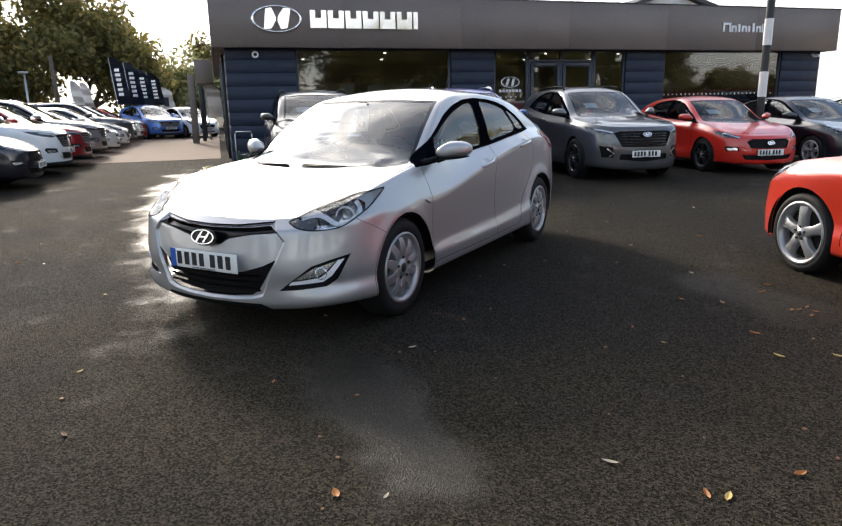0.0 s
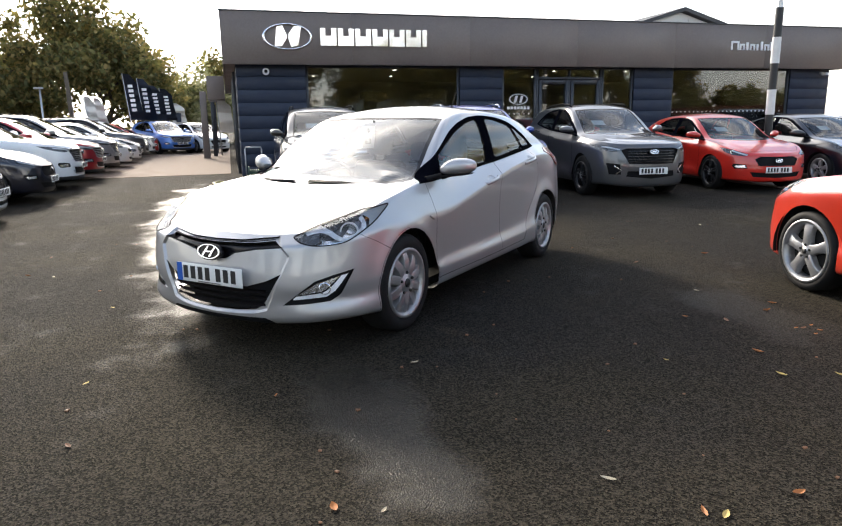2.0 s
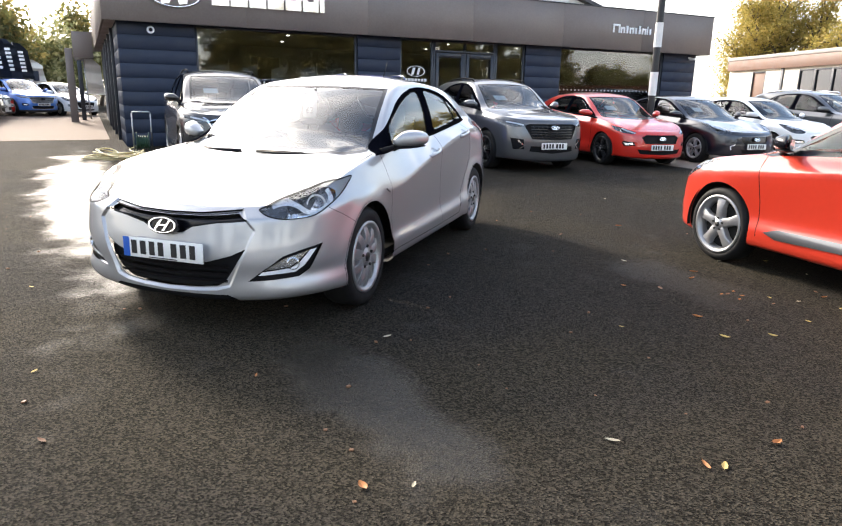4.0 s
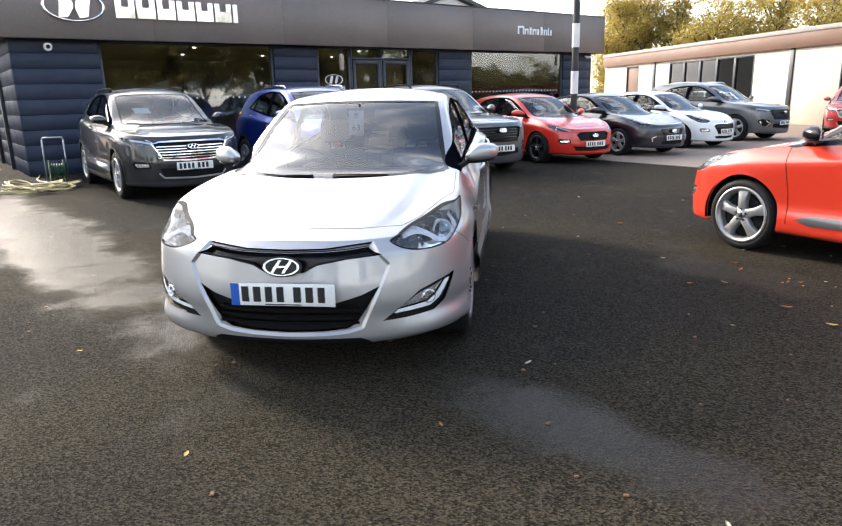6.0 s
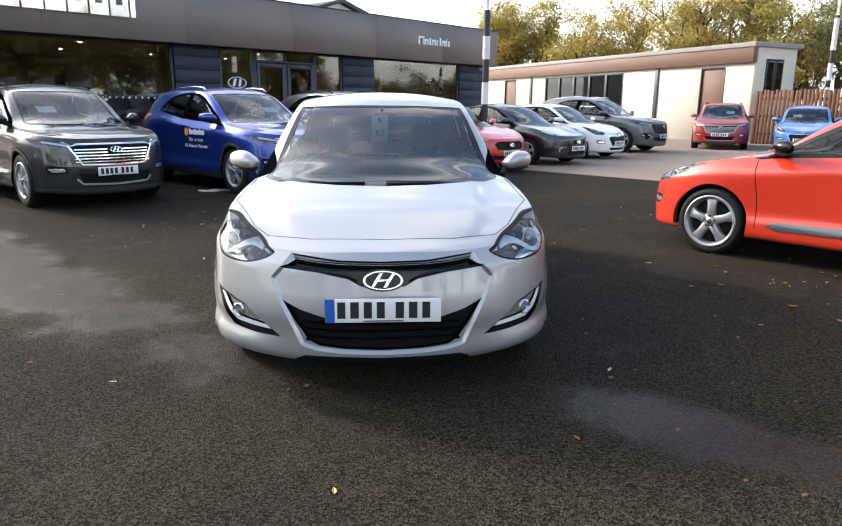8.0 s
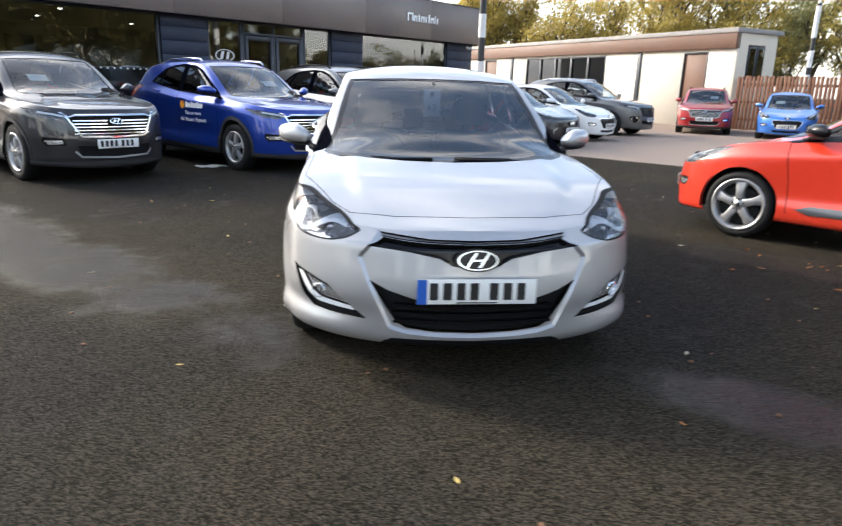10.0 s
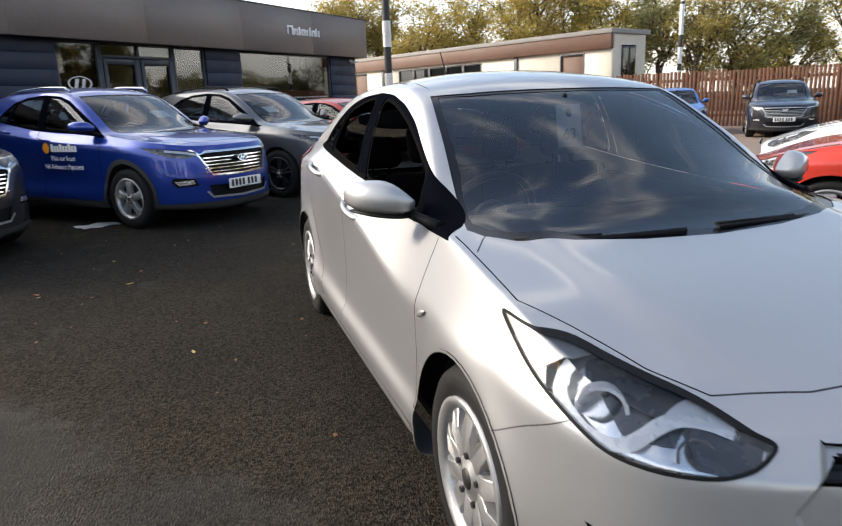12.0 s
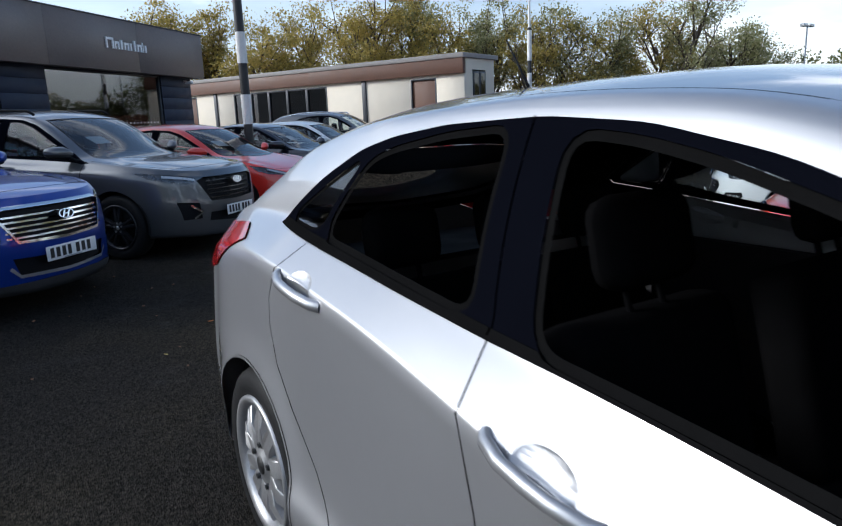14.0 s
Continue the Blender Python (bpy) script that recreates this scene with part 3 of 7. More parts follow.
def emblem(parent, m, s=1.0):
    """An oval chrome ring with a slanted bar shape, as a plain shape."""
    bm = bmesh.new()
    n = 36
    for ro, ri, y0 in ((1.0, .89, -.010),):
        rings = []
        for k, (f, y) in enumerate(((ro, 0), (ro, y0), (ri, y0), (ri, 0))):
            rings.append([bm.verts.new((.096 * f * math.cos(2 * math.pi * i / n), y, .046 * f * math.sin(2 * math.pi * i / n))) for i in range(n)])
        for k in range(3):
            for i in range(n):
                bm.faces.new((rings[k][i], rings[k][(i + 1) % n], rings[k + 1][(i + 1) % n], rings[k + 1][i]))
    for dx in (-.030, .030):
        prism(bm, [(dx - .028, -.034), (dx - .014, -.034), (dx + .006, -.004), (dx + .030, .034), (dx + .016, .034), (dx - .006, .004)], -.008)
    prism(bm, [(-.030, -.006), (.0, -.004), (.028, -.003), (.030, .005), (.0, .004), (-.026, .003)], -.0075)
    bmesh.ops.recalc_face_normals(bm, faces=bm.faces[:])
    bmesh.ops.transform(bm, matrix=m @ Matrix.Diagonal((s, s, s, 1)), verts=bm.verts[:])
    badge = part("badge", smooth(bm, 40), CHROME, parent, "oval chrome badge")
    bm = bmesh.new()
    prism(bm, [(.106 * math.cos(2 * math.pi * i / n), .054 * math.sin(2 * math.pi * i / n)) for i in range(n)], .02)
    bmesh.ops.transform(bm, matrix=m @ Matrix.Translation((0, .0005, 0)) @ Matrix.Diagonal((s, s, s, 1)), verts=bm.verts[:])
    part("badge_back", bm, GLOSS_BLACK, badge)
    return badge


def number_plate(parent, m, strip=True):
    p = part("number_plate", block(-.26, .26, -.006, 0, -.0555, .0555, .004, 2, m), PLATE_WHITE, parent, "white number plate with dark bars")
    x = -.205 if strip else -.225
    for wd in (.036, .038, .036, .036, 0, .038, .038, .036):
        if wd:
            bm = bmesh.new()
            box(bm, x, x + wd, -.0075, -.006, -.036, .040, m)
            part("plate_bar", bm, INK, p)
            x += wd + .022
        else:
            x += .026
    if strip:
        bm = bmesh.new()
        box(bm, -.2595, -.217, -.0072, -.006, -.055, .055, m)
        part("plate_band", bm, PLATE_BLUE, p)
    bm = bmesh.new()
    box(bm, -.09, .09, -.0072, -.006, -.051, -.046, m)
    part("plate_footer", bm, INK, p)
    return p


def grid_faces(P, nu, nv):
    S = car_surface(P, nu, nv)
    N = surface_normals(S)
    V = np.concatenate([S, N], 2)
    faces = []
    for i in range(nu - 1):
        for j in range(S.shape[1] - 1):
            q = [tuple(V[i, j]), tuple(V[i + 1, j]), tuple(V[i + 1, j + 1]), tuple(V[i, j + 1])]
            faces.append(q)
    return faces, S


GRID_CACHE = {}
HEADLIGHT = [(.580, .840), (.40, .818), (.24, .770), (.14, .742), (-.008, .684), (.03, .655), (.10, .637), (.20, .638), (.30, .652), (.375, .692), (.465, .742)]
FOG = [(-.072, .303), (.06, .313), (.195, .328), (.255, .365), (.292, .43), (.335, .503), (.215, .478), (.11, .445), (.0, .362)]
FOG_STRIP = [(-.02, .334), (.175, .352), (.225, .385), (.30, .478), (.262, .472), (.195, .402), (.155, .376), (.0, .354)]
FOG_LAMP = [(.005, .358), (.15, .380), (.19, .408), (.255, .468), (.12, .430)]
SLOT = [(0, .646), (.20, .650), (.405, .666), (.470, .630), (.30, .612), (.16, .585), (.10, .552), (0, .545)]
MOUTH = [(0, .396), (.25, .400), (.38, .440), (.462, .480), (.40, .372), (.345, .292), (.30, .268), (.18, .254), (0, .248)]
DLO = [(.300, .912), (.37, .926), (.446, .944), (.522, .979), (.62, 1.036), (.88, 1.178), (1.10, 1.285), (1.30, 1.338), (1.62, 1.360), (1.95, 1.342), (2.20, 1.295), (2.36, 1.215), (2.56, 1.102), (2.2, 1.052), (1.6, .982), (1.0, .952), (.5, .922), (.40, .904)]
GLASS_F = [(.60, .985), (.90, 1.142), (1.12, 1.256), (1.32, 1.314), (1.475, 1.326), (1.512, 1.002), (1.0, .978)]
GLASS_R = [(1.605, 1.331), (1.92, 1.317), (2.12, 1.284), (2.262, 1.086), (1.640, 1.012)]
GLASS_Q = [(2.165, 1.272), (2.215, 1.252), (2.505, 1.108), (2.305, 1.084)]
SCREEN = [(0, .050), (.25, .075), (.42, .128), (.545, .205), (.615, .285), (.636, .37), (.615, .50), (.594, .65), (.560, .95), (.536, 1.085), (.40, 1.052), (.2, 1.034), (0, 1.028)]
REAR_SCREEN = [(0, 2.84), (.42, 2.83), (.50, 2.86), (.50, 3.12), (.40, 3.16), (0, 3.18)]
BONNET_CUT = [(0, -.602), (.342, -.586), (.457, -.556), (.545, -.540), (.625, -.445), (.70, -.280), (.768, -.148), (.754, .086), (.744, .25), (.742, .315)]
TAIL = [(2.76, 1.020), (2.86, 1.055), (3.10, 1.03), (3.30, .97), (3.30, .84), (3.05, .89), (2.90, .96)]

# the silver car's own outlines: side windows, doors and windscreen
HERO_DLO = [(.30, .908), (.345, .923), (.518, .996), (.757, 1.119), (.997, 1.236), (1.194, 1.304), (1.41, 1.347), (1.64, 1.361), (1.94, 1.350), (2.15, 1.325), (2.29, 1.293), (2.46, 1.212), (2.655, 1.084), (2.30, 1.046), (1.62, .980), (1.045, .936), (.5, .908)]
HERO_GLASS_F = [(.665, .952), (.70, 1.068), (.879, 1.146), (1.10, 1.232), (1.282, 1.286), (1.42, 1.313), (1.555, 1.325), (1.514, .994), (1.0, .956)]
HERO_GLASS_R = [(1.722, 1.336), (1.927, 1.321), (2.12, 1.290), (2.215, 1.262), (2.334, 1.078), (1.704, 1.014)]
HERO_GLASS_Q = [(2.262, 1.266), (2.32, 1.240), (2.44, 1.178), (2.585, 1.098), (2.388, 1.083)]
HERO_SCREEN = [(0, .050), (.25, .070), (.45, .116), (.60, .190), (.672, .262), (.696, .335), (.666, .47), (.632, .64), (.572, .95), (.546, 1.075), (.40, 1.046), (.2, 1.030), (0, 1.024)]
HERO_SPLIT = [(1.626, .984), (1.584, .868), (1.538, .72), (1.518, .60), (1.508, .272)]
HERO_FRONT_GAP = [(.392, .905), (.398, .80), (.388, .60), (.368, .42), (.368, .272)]
HERO_REAR_GAP = [(2.382, 1.056), (2.408, 1.0), (2.464, .90), (2.466, .82), (2.426, .72), (2.33, .62), (2.19, .50), (2.10, .39), (2.03, .276)]
HERO_DOOR_F = HERO_FRONT_GAP + [(y - .004, z) for y, z in HERO_SPLIT[::-1]] + [(1.0, .932), (.5, .912)]
HERO_DOOR_R = [(y + .004, z) for y, z in HERO_SPLIT] + HERO_REAR_GAP[::-1] + [(1.95, 1.010)]
HEX = [(0, .658), (.20, .662), (.412, .684), (.505, .580), (.462, .470), (.372, .272), (.30, .252), (.18, .241), (0, .236)]


def make_car(name, mat, label, style):
    """A car with its panels, glass, lamps, wheels and cabin; local origin under the front axle, nose towards -y."""
    P = style.get("P", HATCH)
    hero = style.get("hero", False)
    nu, nv = style.get("res", (64, 44))
    warp = style.get("warp")
    root = empty(name, None, label, "car", style.get("group", ""))
    key = (id(P), nu, nv)
    if key not in GRID_CACHE:
        GRID_CACHE[key] = grid_faces(P, nu, nv)
    faces = GRID_CACHE[key][0]
    S = GRID_CACHE[key][1]

    def W(fs):
        if not warp:
            return fs
        return [[(*warp(p[0], p[1], p[2]), p[3], p[4], p[5]) for p in f] for f in fs]

    def at(x, y, z):
        return Vector(warp(x, y, z)) if warp else Vector((x, y, z))

    def put(nm, fs, m, push=0.0, pair=False, lab=""):
        fs = W(fs)
        if pair:
            shell(nm, fs, m, root, push, label=lab)
            return shell(nm, fs, m, root, push, mirror=True, label=lab)
        return shell(nm, fs, m, root, push, both=True, label=lab)

    on_side = lambda p: p[0] > .42 and p[2] < 1.0
    upper_side = lambda p: p[0] > .45 and p[2] > .86 and p[3] > .25
    ahead = lambda p: p[1] < .1 and p[4] < .35
    above = lambda p: p[2] > .6 and p[5] > .12
    wb = P["wheelbase"]
    arch = style.get("arch", P["arch"])
    for wy in (0, wb):
        _, faces = split_region(faces, circle(wy, P["wheel"] - .004, arch), SIDE, on_side)
    if style.get("cladding"):
        clad = []
        for wy in (0, wb):
            c, faces = split_region(faces, circle(wy, P["wheel"] - .004, arch + .045), SIDE, on_side)
            clad += c
        c, faces = split_region(faces, [(-.9, .1), (-.9, .25), (-.3, .262), (.3, .275), (2.3, .28), (3.6, .36), (3.6, .1)], SIDE, lambda p: True)
        put("cladding", clad + c, CLADDING, .006, lab="black plastic lower cladding")
    dlo, screen = (HERO_DLO, HERO_SCREEN) if hero else (DLO, SCREEN)
    for outline, nm in ((HERO_GLASS_F if hero else GLASS_F, "front_window"), (HERO_GLASS_R if hero else GLASS_R, "rear_window"), (HERO_GLASS_Q if hero else GLASS_Q, "quarter_window")):
        g, faces = split_region(faces, rounded(outline, .05, 4) if hero else outline, SIDE, upper_side)
        if hero and nm != "quarter_window":       # the driver's side windows are wound down
            shell(nm, g, style.get("side_glass", CAR_GLASS), root, -.006)
        else:
            put(nm, g, style.get("side_glass", CAR_GLASS), -.006, True)
    if hero:
        for outline, w in ((HERO_GLASS_F, .034), (HERO_GLASS_R, .030), (HERO_GLASS_Q, .016)):
            seal, faces = split_region(faces, grown(rounded(outline, .05, 4), w / 2), SIDE, upper_side)
            put("window_seal", seal, SEAL, -.005, True, "dull black rubber window seal")
        for pts, w, nm, m, push in (([(1.628, .986), (1.646, 1.16), (1.664, 1.362)], .005, "pillar_gap", UNDER, -.006), ([(.66, .918), (1.045, .944), (1.62, .988), (2.30, 1.054), (2.62, 1.086)], .018, "belt_moulding", SEAL, .004)):
            g, faces = split_region(faces, stripe(pts, w), SIDE, upper_side)
            put(nm, g, m, push, True)
    g, faces = split_region(faces, rounded(dlo, .05, 3) if hero else dlo, SIDE, lambda p: upper_side(p) or (p[0] > .655 and p[1] < .8 and p[2] > .86))
    put("window_trim", g, style.get("trim", TRIM_BLACK), -.001, True, "matt black window frame and pillars")
    for outline, nm in ((screen, "windscreen"), (REAR_SCREEN, "rear_screen")):
        edge = [(x * .955 if x > .05 else x, (y + (.045 if y < (outline[0][1] + .5 * (outline[-1][1] - outline[0][1])) else -.022))) for x, y in outline]
        g, faces = split_region(faces, edge, TOP, above)
        put(nm, g, SCREEN_GLASS if hero else CAR_GLASS, -.005)
        g, faces = split_region(faces, outline, TOP, above)
        put(nm + "_border", g, GLOSS_BLACK, -.003, lab="black glass border and scuttle")
    # lamps
    hl = style.get("headlight", rounded(HEADLIGHT, .045, 4) if hero else HEADLIGHT)
    g, faces = split_region(faces, hl, QUARTER, ahead)
    def under(fs, u, z, depth):
        """The place a given depth below the faces at u, z of the quarter view."""
        p = min((p for f in fs for p in f), key=lambda p: (.8 * p[0] + .6 * p[1] - u) ** 2 + (p[2] - z) ** 2)
        return Vector((p[0] - p[3] * depth, p[1] - p[4] * depth, p[2] - p[5] * depth))

    lens_faces = g
    put("headlight", g, LAMP_GLASS, 0.0, True, "clear headlight lens")

    def bowl(fs, depth):
        """Sinks faces below the lens, from its edge inwards."""
        out = []
        for f in fs:
            row = []
            for x, y, z, a, b, c in (p[:6] for p in f):
                u, d = .8 * x + .6 * y, 9.0
                for (u0, z0), (u1, z1) in zip(hl, hl[1:] + hl[:1]):
                    k = max(0, min(1, ((u - u0) * (u1 - u0) + (z - z0) * (z1 - z0)) / ((u1 - u0) ** 2 + (z1 - z0) ** 2)))
                    d = min(d, math.hypot(u - u0 - k * (u1 - u0), z - z0 - k * (z1 - z0)))
                s = .003 + depth * min(1, d / .035)
                row.append((x - a * s, y - b * s, z - c * s, a, b, c))
            out.append(row)
        return out

    cx = sum(p[0] for p in hl) / len(hl)
    cz = sum(p[1] for p in hl) / len(hl)
    if hero:
        tip = [(.60, .86), (.40, .825), (.30, .795), (.395, .792), (.435, .768), (.432, .735), (.44, .70)]
        inner = [(.02, .682), (.10, .708), (.145, .716), (.150, .690), (.13, .655), (.09, .645), (.03, .662)]
        dark = [(.05, .715), (.14, .752), (.30, .797), (.35, .792), (.32, .74), (.28, .695), (.17, .69), (.15, .722)]
        swoosh = stripe(eased([(.385, .790), (.412, .757), (.402, .722), (.362, .690), (.320, .672), (.278, .672), (.24, .692), (.205, .715), (.165, .729), (.12, .724), (.07, .708)]), .026)
        gi, rest = split_region(g, tip, QUARTER, lambda p: True)
        put("headlight_tip", gi, PALE_SILVER, -.004, True, "satin silver headlight tip")
        gi, rest = split_region(rest, dark, QUARTER, lambda p: True)
        put("headlight_bezel", bowl(gi, .040), LAMP_DARK, 0, True)
        put("headlight_housing", bowl(g, .045), REFLECTOR, 0, True)
        gi, go = split_region(g, inner, QUARTER, lambda p: True)
        put("headlight_facet", bowl(gi, .022), LAMP_DARK, 0, True)
        gi, go = split_region(g, swoosh, QUARTER, lambda p: True)
        put("headlight_trim", bowl(gi, .018), LAMP_PALE, 0, True)
        gi, seal = split_region(g, grown(hl, -.007), QUARTER, lambda p: True)
        put("headlight_seal", seal, BLACK, .001, True)
    else:
        put("headlight_housing", bowl(g, .030), LAMP_DARK, 0, True)
        top = hl[1:4]
        gi, rest = split_region(g, stripe([(u, z - .016) for u, z in top], .020), QUARTER, lambda p: True)
        put("headlight_strip", bowl(gi, .012), LAMP_PALE, 0, True, "pale light strip inside the headlight")
    for sx in (1, -1):
        c = under(lens_faces, .325, .722, .036) if hero else at(.70, -.46, cz + .005)
        r = .054 if hero else .032
        m = look(c + Vector((sx * c.x - c.x, 0, 0)), c + Vector((sx * c.x - c.x + sx * .55, -.8, .05))) @ pose(0, 0, -.0, 0, 90, 0)
        bm = bmesh.new()
        lathe(bm, [(r, -.03), (r, .004), (r * .86, .004), (r * .80, -.012)], 28, m)
        part("projector_ring", smooth(bm, 40), LAMP_PALE if hero else CHROME, root)
        bm = bmesh.new()
        lathe(bm, [(r * .82, -.012), (r * .6, .0), (r * .3, .006), (0, .008)], 24, m)
        part("projector_lens", smooth(bm, 60), LAMP_GLASS if hero else GLOSS_BLACK, root)
        bm = bmesh.new()
        lathe(bm, [(r * .8, -.014), (r * .5, -.028), (0, -.03)], 24, m)
        part("projector_bowl", smooth(bm, 60), REFLECTOR, root)
        if hero:
            c2 = under(lens_faces, .135, .678, .030)
            c2.x *= sx
            m2 = look(c2, c2 + Vector((sx * .35, -.8, .1))) @ pose(0, 0, 0, 0, 90, 0)
            bm = bmesh.new()
            lathe(bm, [(.036, .0), (.030, -.012), (.018, -.028), (0, -.032)], 22, m2)
            part("headlight_reflector", smooth(bm, 60), REFLECTOR, root)
            c3 = under(lens_faces, .445, .772, .030)
            c3.x *= sx
            m3 = look(c3, c3 + Vector((sx * .6, -.7, .1))) @ pose(0, 0, 0, 0, 90, 0)
            bm = bmesh.new()
            lathe(bm, [(.022, .0), (.016, -.012), (0, -.018)], 18, m3)
            part("indicator_bulb", smooth(bm, 60), AMBER, root)
    # nose
    for outline, nm, m, push, lab in style["nose"]:
        g, faces = split_region(faces, outline, FRONT, ahead)
        put(nm, g, m, push, min(q[0] for q in outline) > .04, lab)
    if hero:                                      # the six-sided grille panel is sunk behind a sloping edge
        ring = HEX[2:]
        edge = []
        for a, b in zip(ring, ring[1:]):
            g, faces = split_region(faces, stripe([a, b], .014), FRONT, ahead)
            edge += g
        sunk = []
        for f in edge:
            row = []
            for p in f:
                d = 9.0
                for (x0, z0), (x1, z1) in zip(ring, ring[1:]):
                    k = max(0, min(1, ((p[0] - x0) * (x1 - x0) + (p[2] - z0) * (z1 - z0)) / ((x1 - x0) ** 2 + (z1 - z0) ** 2)))
                    q = math.hypot(p[0] - x0 - k * (x1 - x0), p[2] - z0 - k * (z1 - z0))
                    if q < abs(d):
                        d = math.copysign(q, (x1 - x0) * (p[2] - z0) - (z1 - z0) * (p[0] - x0))
                s = -.013 * max(0, min(1, (.007 - d) / .014))
                row.append((p[0] + p[3] * s, p[1] + p[4] * s, p[2] + p[5] * s, *p[3:6]))
            sunk.append(row)
        shell("grille_surround", sunk, mat, root, 0, both=True, label="sloping silver edge round the grille panel", flat=True)
        g, faces = split_region(faces, HEX, FRONT, ahead)
        put("grille_panel", g, mat, -.013, lab="silver panel between the grilles")
    if style.get("fog", "l") == "l":
        g, faces = split_region(faces, FOG, QUARTER, ahead)
        fog_faces = g
        g1, g = split_region(g, FOG_STRIP, QUARTER, ahead)
        put("daytime_light", g1, DRL, -.006, True, "white daytime running light strip")
        g1, g = split_region(g, FOG_LAMP, QUARTER, ahead)
        put("fog_lamp", g1, REFLECTOR, -.016, True)
        put("fog_surround", g, BLACK, -.018, True, "black fog lamp surround")
        for sx in ((1, -1) if hero else ()):
            c2 = under(fog_faces, .155, .398, .012)
            c2.x *= sx
            m2 = look(c2, c2 + Vector((sx * .45, -.8, .05))) @ pose(0, 0, 0, 0, 90, 0)
            bm = bmesh.new()
            lathe(bm, [(.034, .004), (.030, .006), (.028, -.01), (.012, -.024), (0, -.026)], 20, m2)
            part("fog_bulb", smooth(bm, 60), CHROME, root)
    elif style["fog"] == "bar":
        g, faces = split_region(faces, [(.00, .425), (.22, .415), (.27, .47), (.25, .51), (.03, .495)], QUARTER, ahead)
        g1, g = split_region(g, [(.03, .440), (.20, .430), (.242, .474), (.05, .482)], QUARTER, ahead)
        put("fog_lamp", g1, REFLECTOR, -.008, True)
        put("fog_surround", g, BLACK, -.014, True, "black fog lamp surround")
    if style.get("sill_strip"):
        g, faces = split_region(faces, [(.50, .335), (.62, .375), (2.20, .40), (2.20, .345), (.62, .30)], SIDE, on_side)
        put("sill_strip", g, MID_GREY, .006, True, "grey moulding along the doors")
    # panels
    if hero:
        for pts, ax, test in ((BONNET_CUT, TOP, lambda p: p[2] > .6 and p[5] > .2),
                              (HERO_FRONT_GAP, SIDE, on_side),
                              (HERO_SPLIT, SIDE, on_side),
                              (HERO_REAR_GAP, SIDE, lambda p: p[0] > .42 and p[2] < 1.08),
                              ([(.368, .273), (1.3, .268), (2.03, .277)], SIDE, on_side),
                              ([(.372, .692), (.466, .640), (.56, .578)], QUARTER, lambda p: p[0] > .7 and p[1] < 0),
                              ([(.735, .165), (.69, .235), (.630, .31)], TOP, lambda p: p[2] > .8),
                              ([(.612, .38), (.57, .78), (.535, 1.02), (.52, 1.2), (.512, 1.7), (.515, 2.3), (.53, 2.65)], TOP, lambda p: p[2] > 1.36)):
            g, faces = split_region(faces, stripe(pts, .0026 if ax is QUARTER else .0045), ax, test)
            put("bonnet_gap" if pts is BONNET_CUT else "panel_gap", g, BLACK if pts is BONNET_CUT else DARK_GREY, -.003, pts is not BONNET_CUT)
        for hy, hz in ((1.388, .856), (2.256, .968)):      # dished finger wells behind the handles
            g, faces = split_region(faces, [(hy + .066 * math.cos(2 * math.pi * i / 28), hz + .010 * math.cos(2 * math.pi * i / 28) + .031 * math.sin(2 * math.pi * i / 28)) for i in range(28)], SIDE, on_side)
            dish = []
            for f in g:
                dish.append([])
                for p in f:
                    k = max(0, 1 - ((p[1] - hy) / .066) ** 2 - ((p[2] - hz - .15 * (p[1] - hy)) / .031) ** 2)
                    k = .010 * k ** .6
                    dish[-1].append((p[0] - p[3] * k, p[1], p[2] - p[5] * k, *p[3:6]))
            for mir in (False, True):
                shell("handle_recess", dish, mat, root, 0, mirror=mir, flat=True, label="dished finger well")
        for outline, nm, ax, test, pair in ((HERO_DOOR_F, "front_door", SIDE, lambda p: p[0] > .6 and p[2] < .99, True), (HERO_DOOR_R, "rear_door", SIDE, lambda p: p[0] > .6 and p[2] < 1.08, True)):
            g, faces = split_region(faces, outline, ax, test)
            put(nm, g, mat, 0, pair)
        bon = BONNET_CUT + [(0, .41)]
        g, faces = split_region(faces, bon, TOP, lambda p: p[2] > .66 and p[5] > .3)
        put("bonnet", g, mat)
    else:
        for pts, ax, test in ((BONNET_CUT, TOP, lambda p: p[2] > .6 and p[5] > .2), ([(1.565, .978), (1.509, .88), (1.492, .60), (1.494, .29)], SIDE, on_side),
                              ([(.362, .93), (.375, .80), (.41, .56), (.425, .29)], SIDE, on_side)):
            g, faces = split_region(faces, stripe(pts, .008), ax, test)
            put("bonnet_gap" if pts is BONNET_CUT else "panel_gap", g, BLACK, -.002, pts is not BONNET_CUT)
    g, faces = split_region(faces, TAIL, SIDE, lambda p: p[0] > .4 and p[1] > 2.5)
    put("tail_lamp", g, TAIL_RED, .006, True, "red tail lamp")
    if hero:
        lip = []
        for wy in (0, wb):
            c, faces = split_region(faces, circle(wy, P["wheel"] - .004, arch + .008), SIDE, on_side)
            lip += c
        put("arch_lip", lip, mat, .003)
    put("body", faces, mat)
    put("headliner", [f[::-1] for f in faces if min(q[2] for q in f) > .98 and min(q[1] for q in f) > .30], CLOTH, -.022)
    # underside and wheel wells
    bm = bmesh.new()
    lo, hi = at(.46, -.55, .21), at(.46, 3.20, .30)
    box(bm, -lo.x, lo.x, lo.y, hi.y, lo.z, hi.z)
    hi2 = at(.75, 2.22, .24)
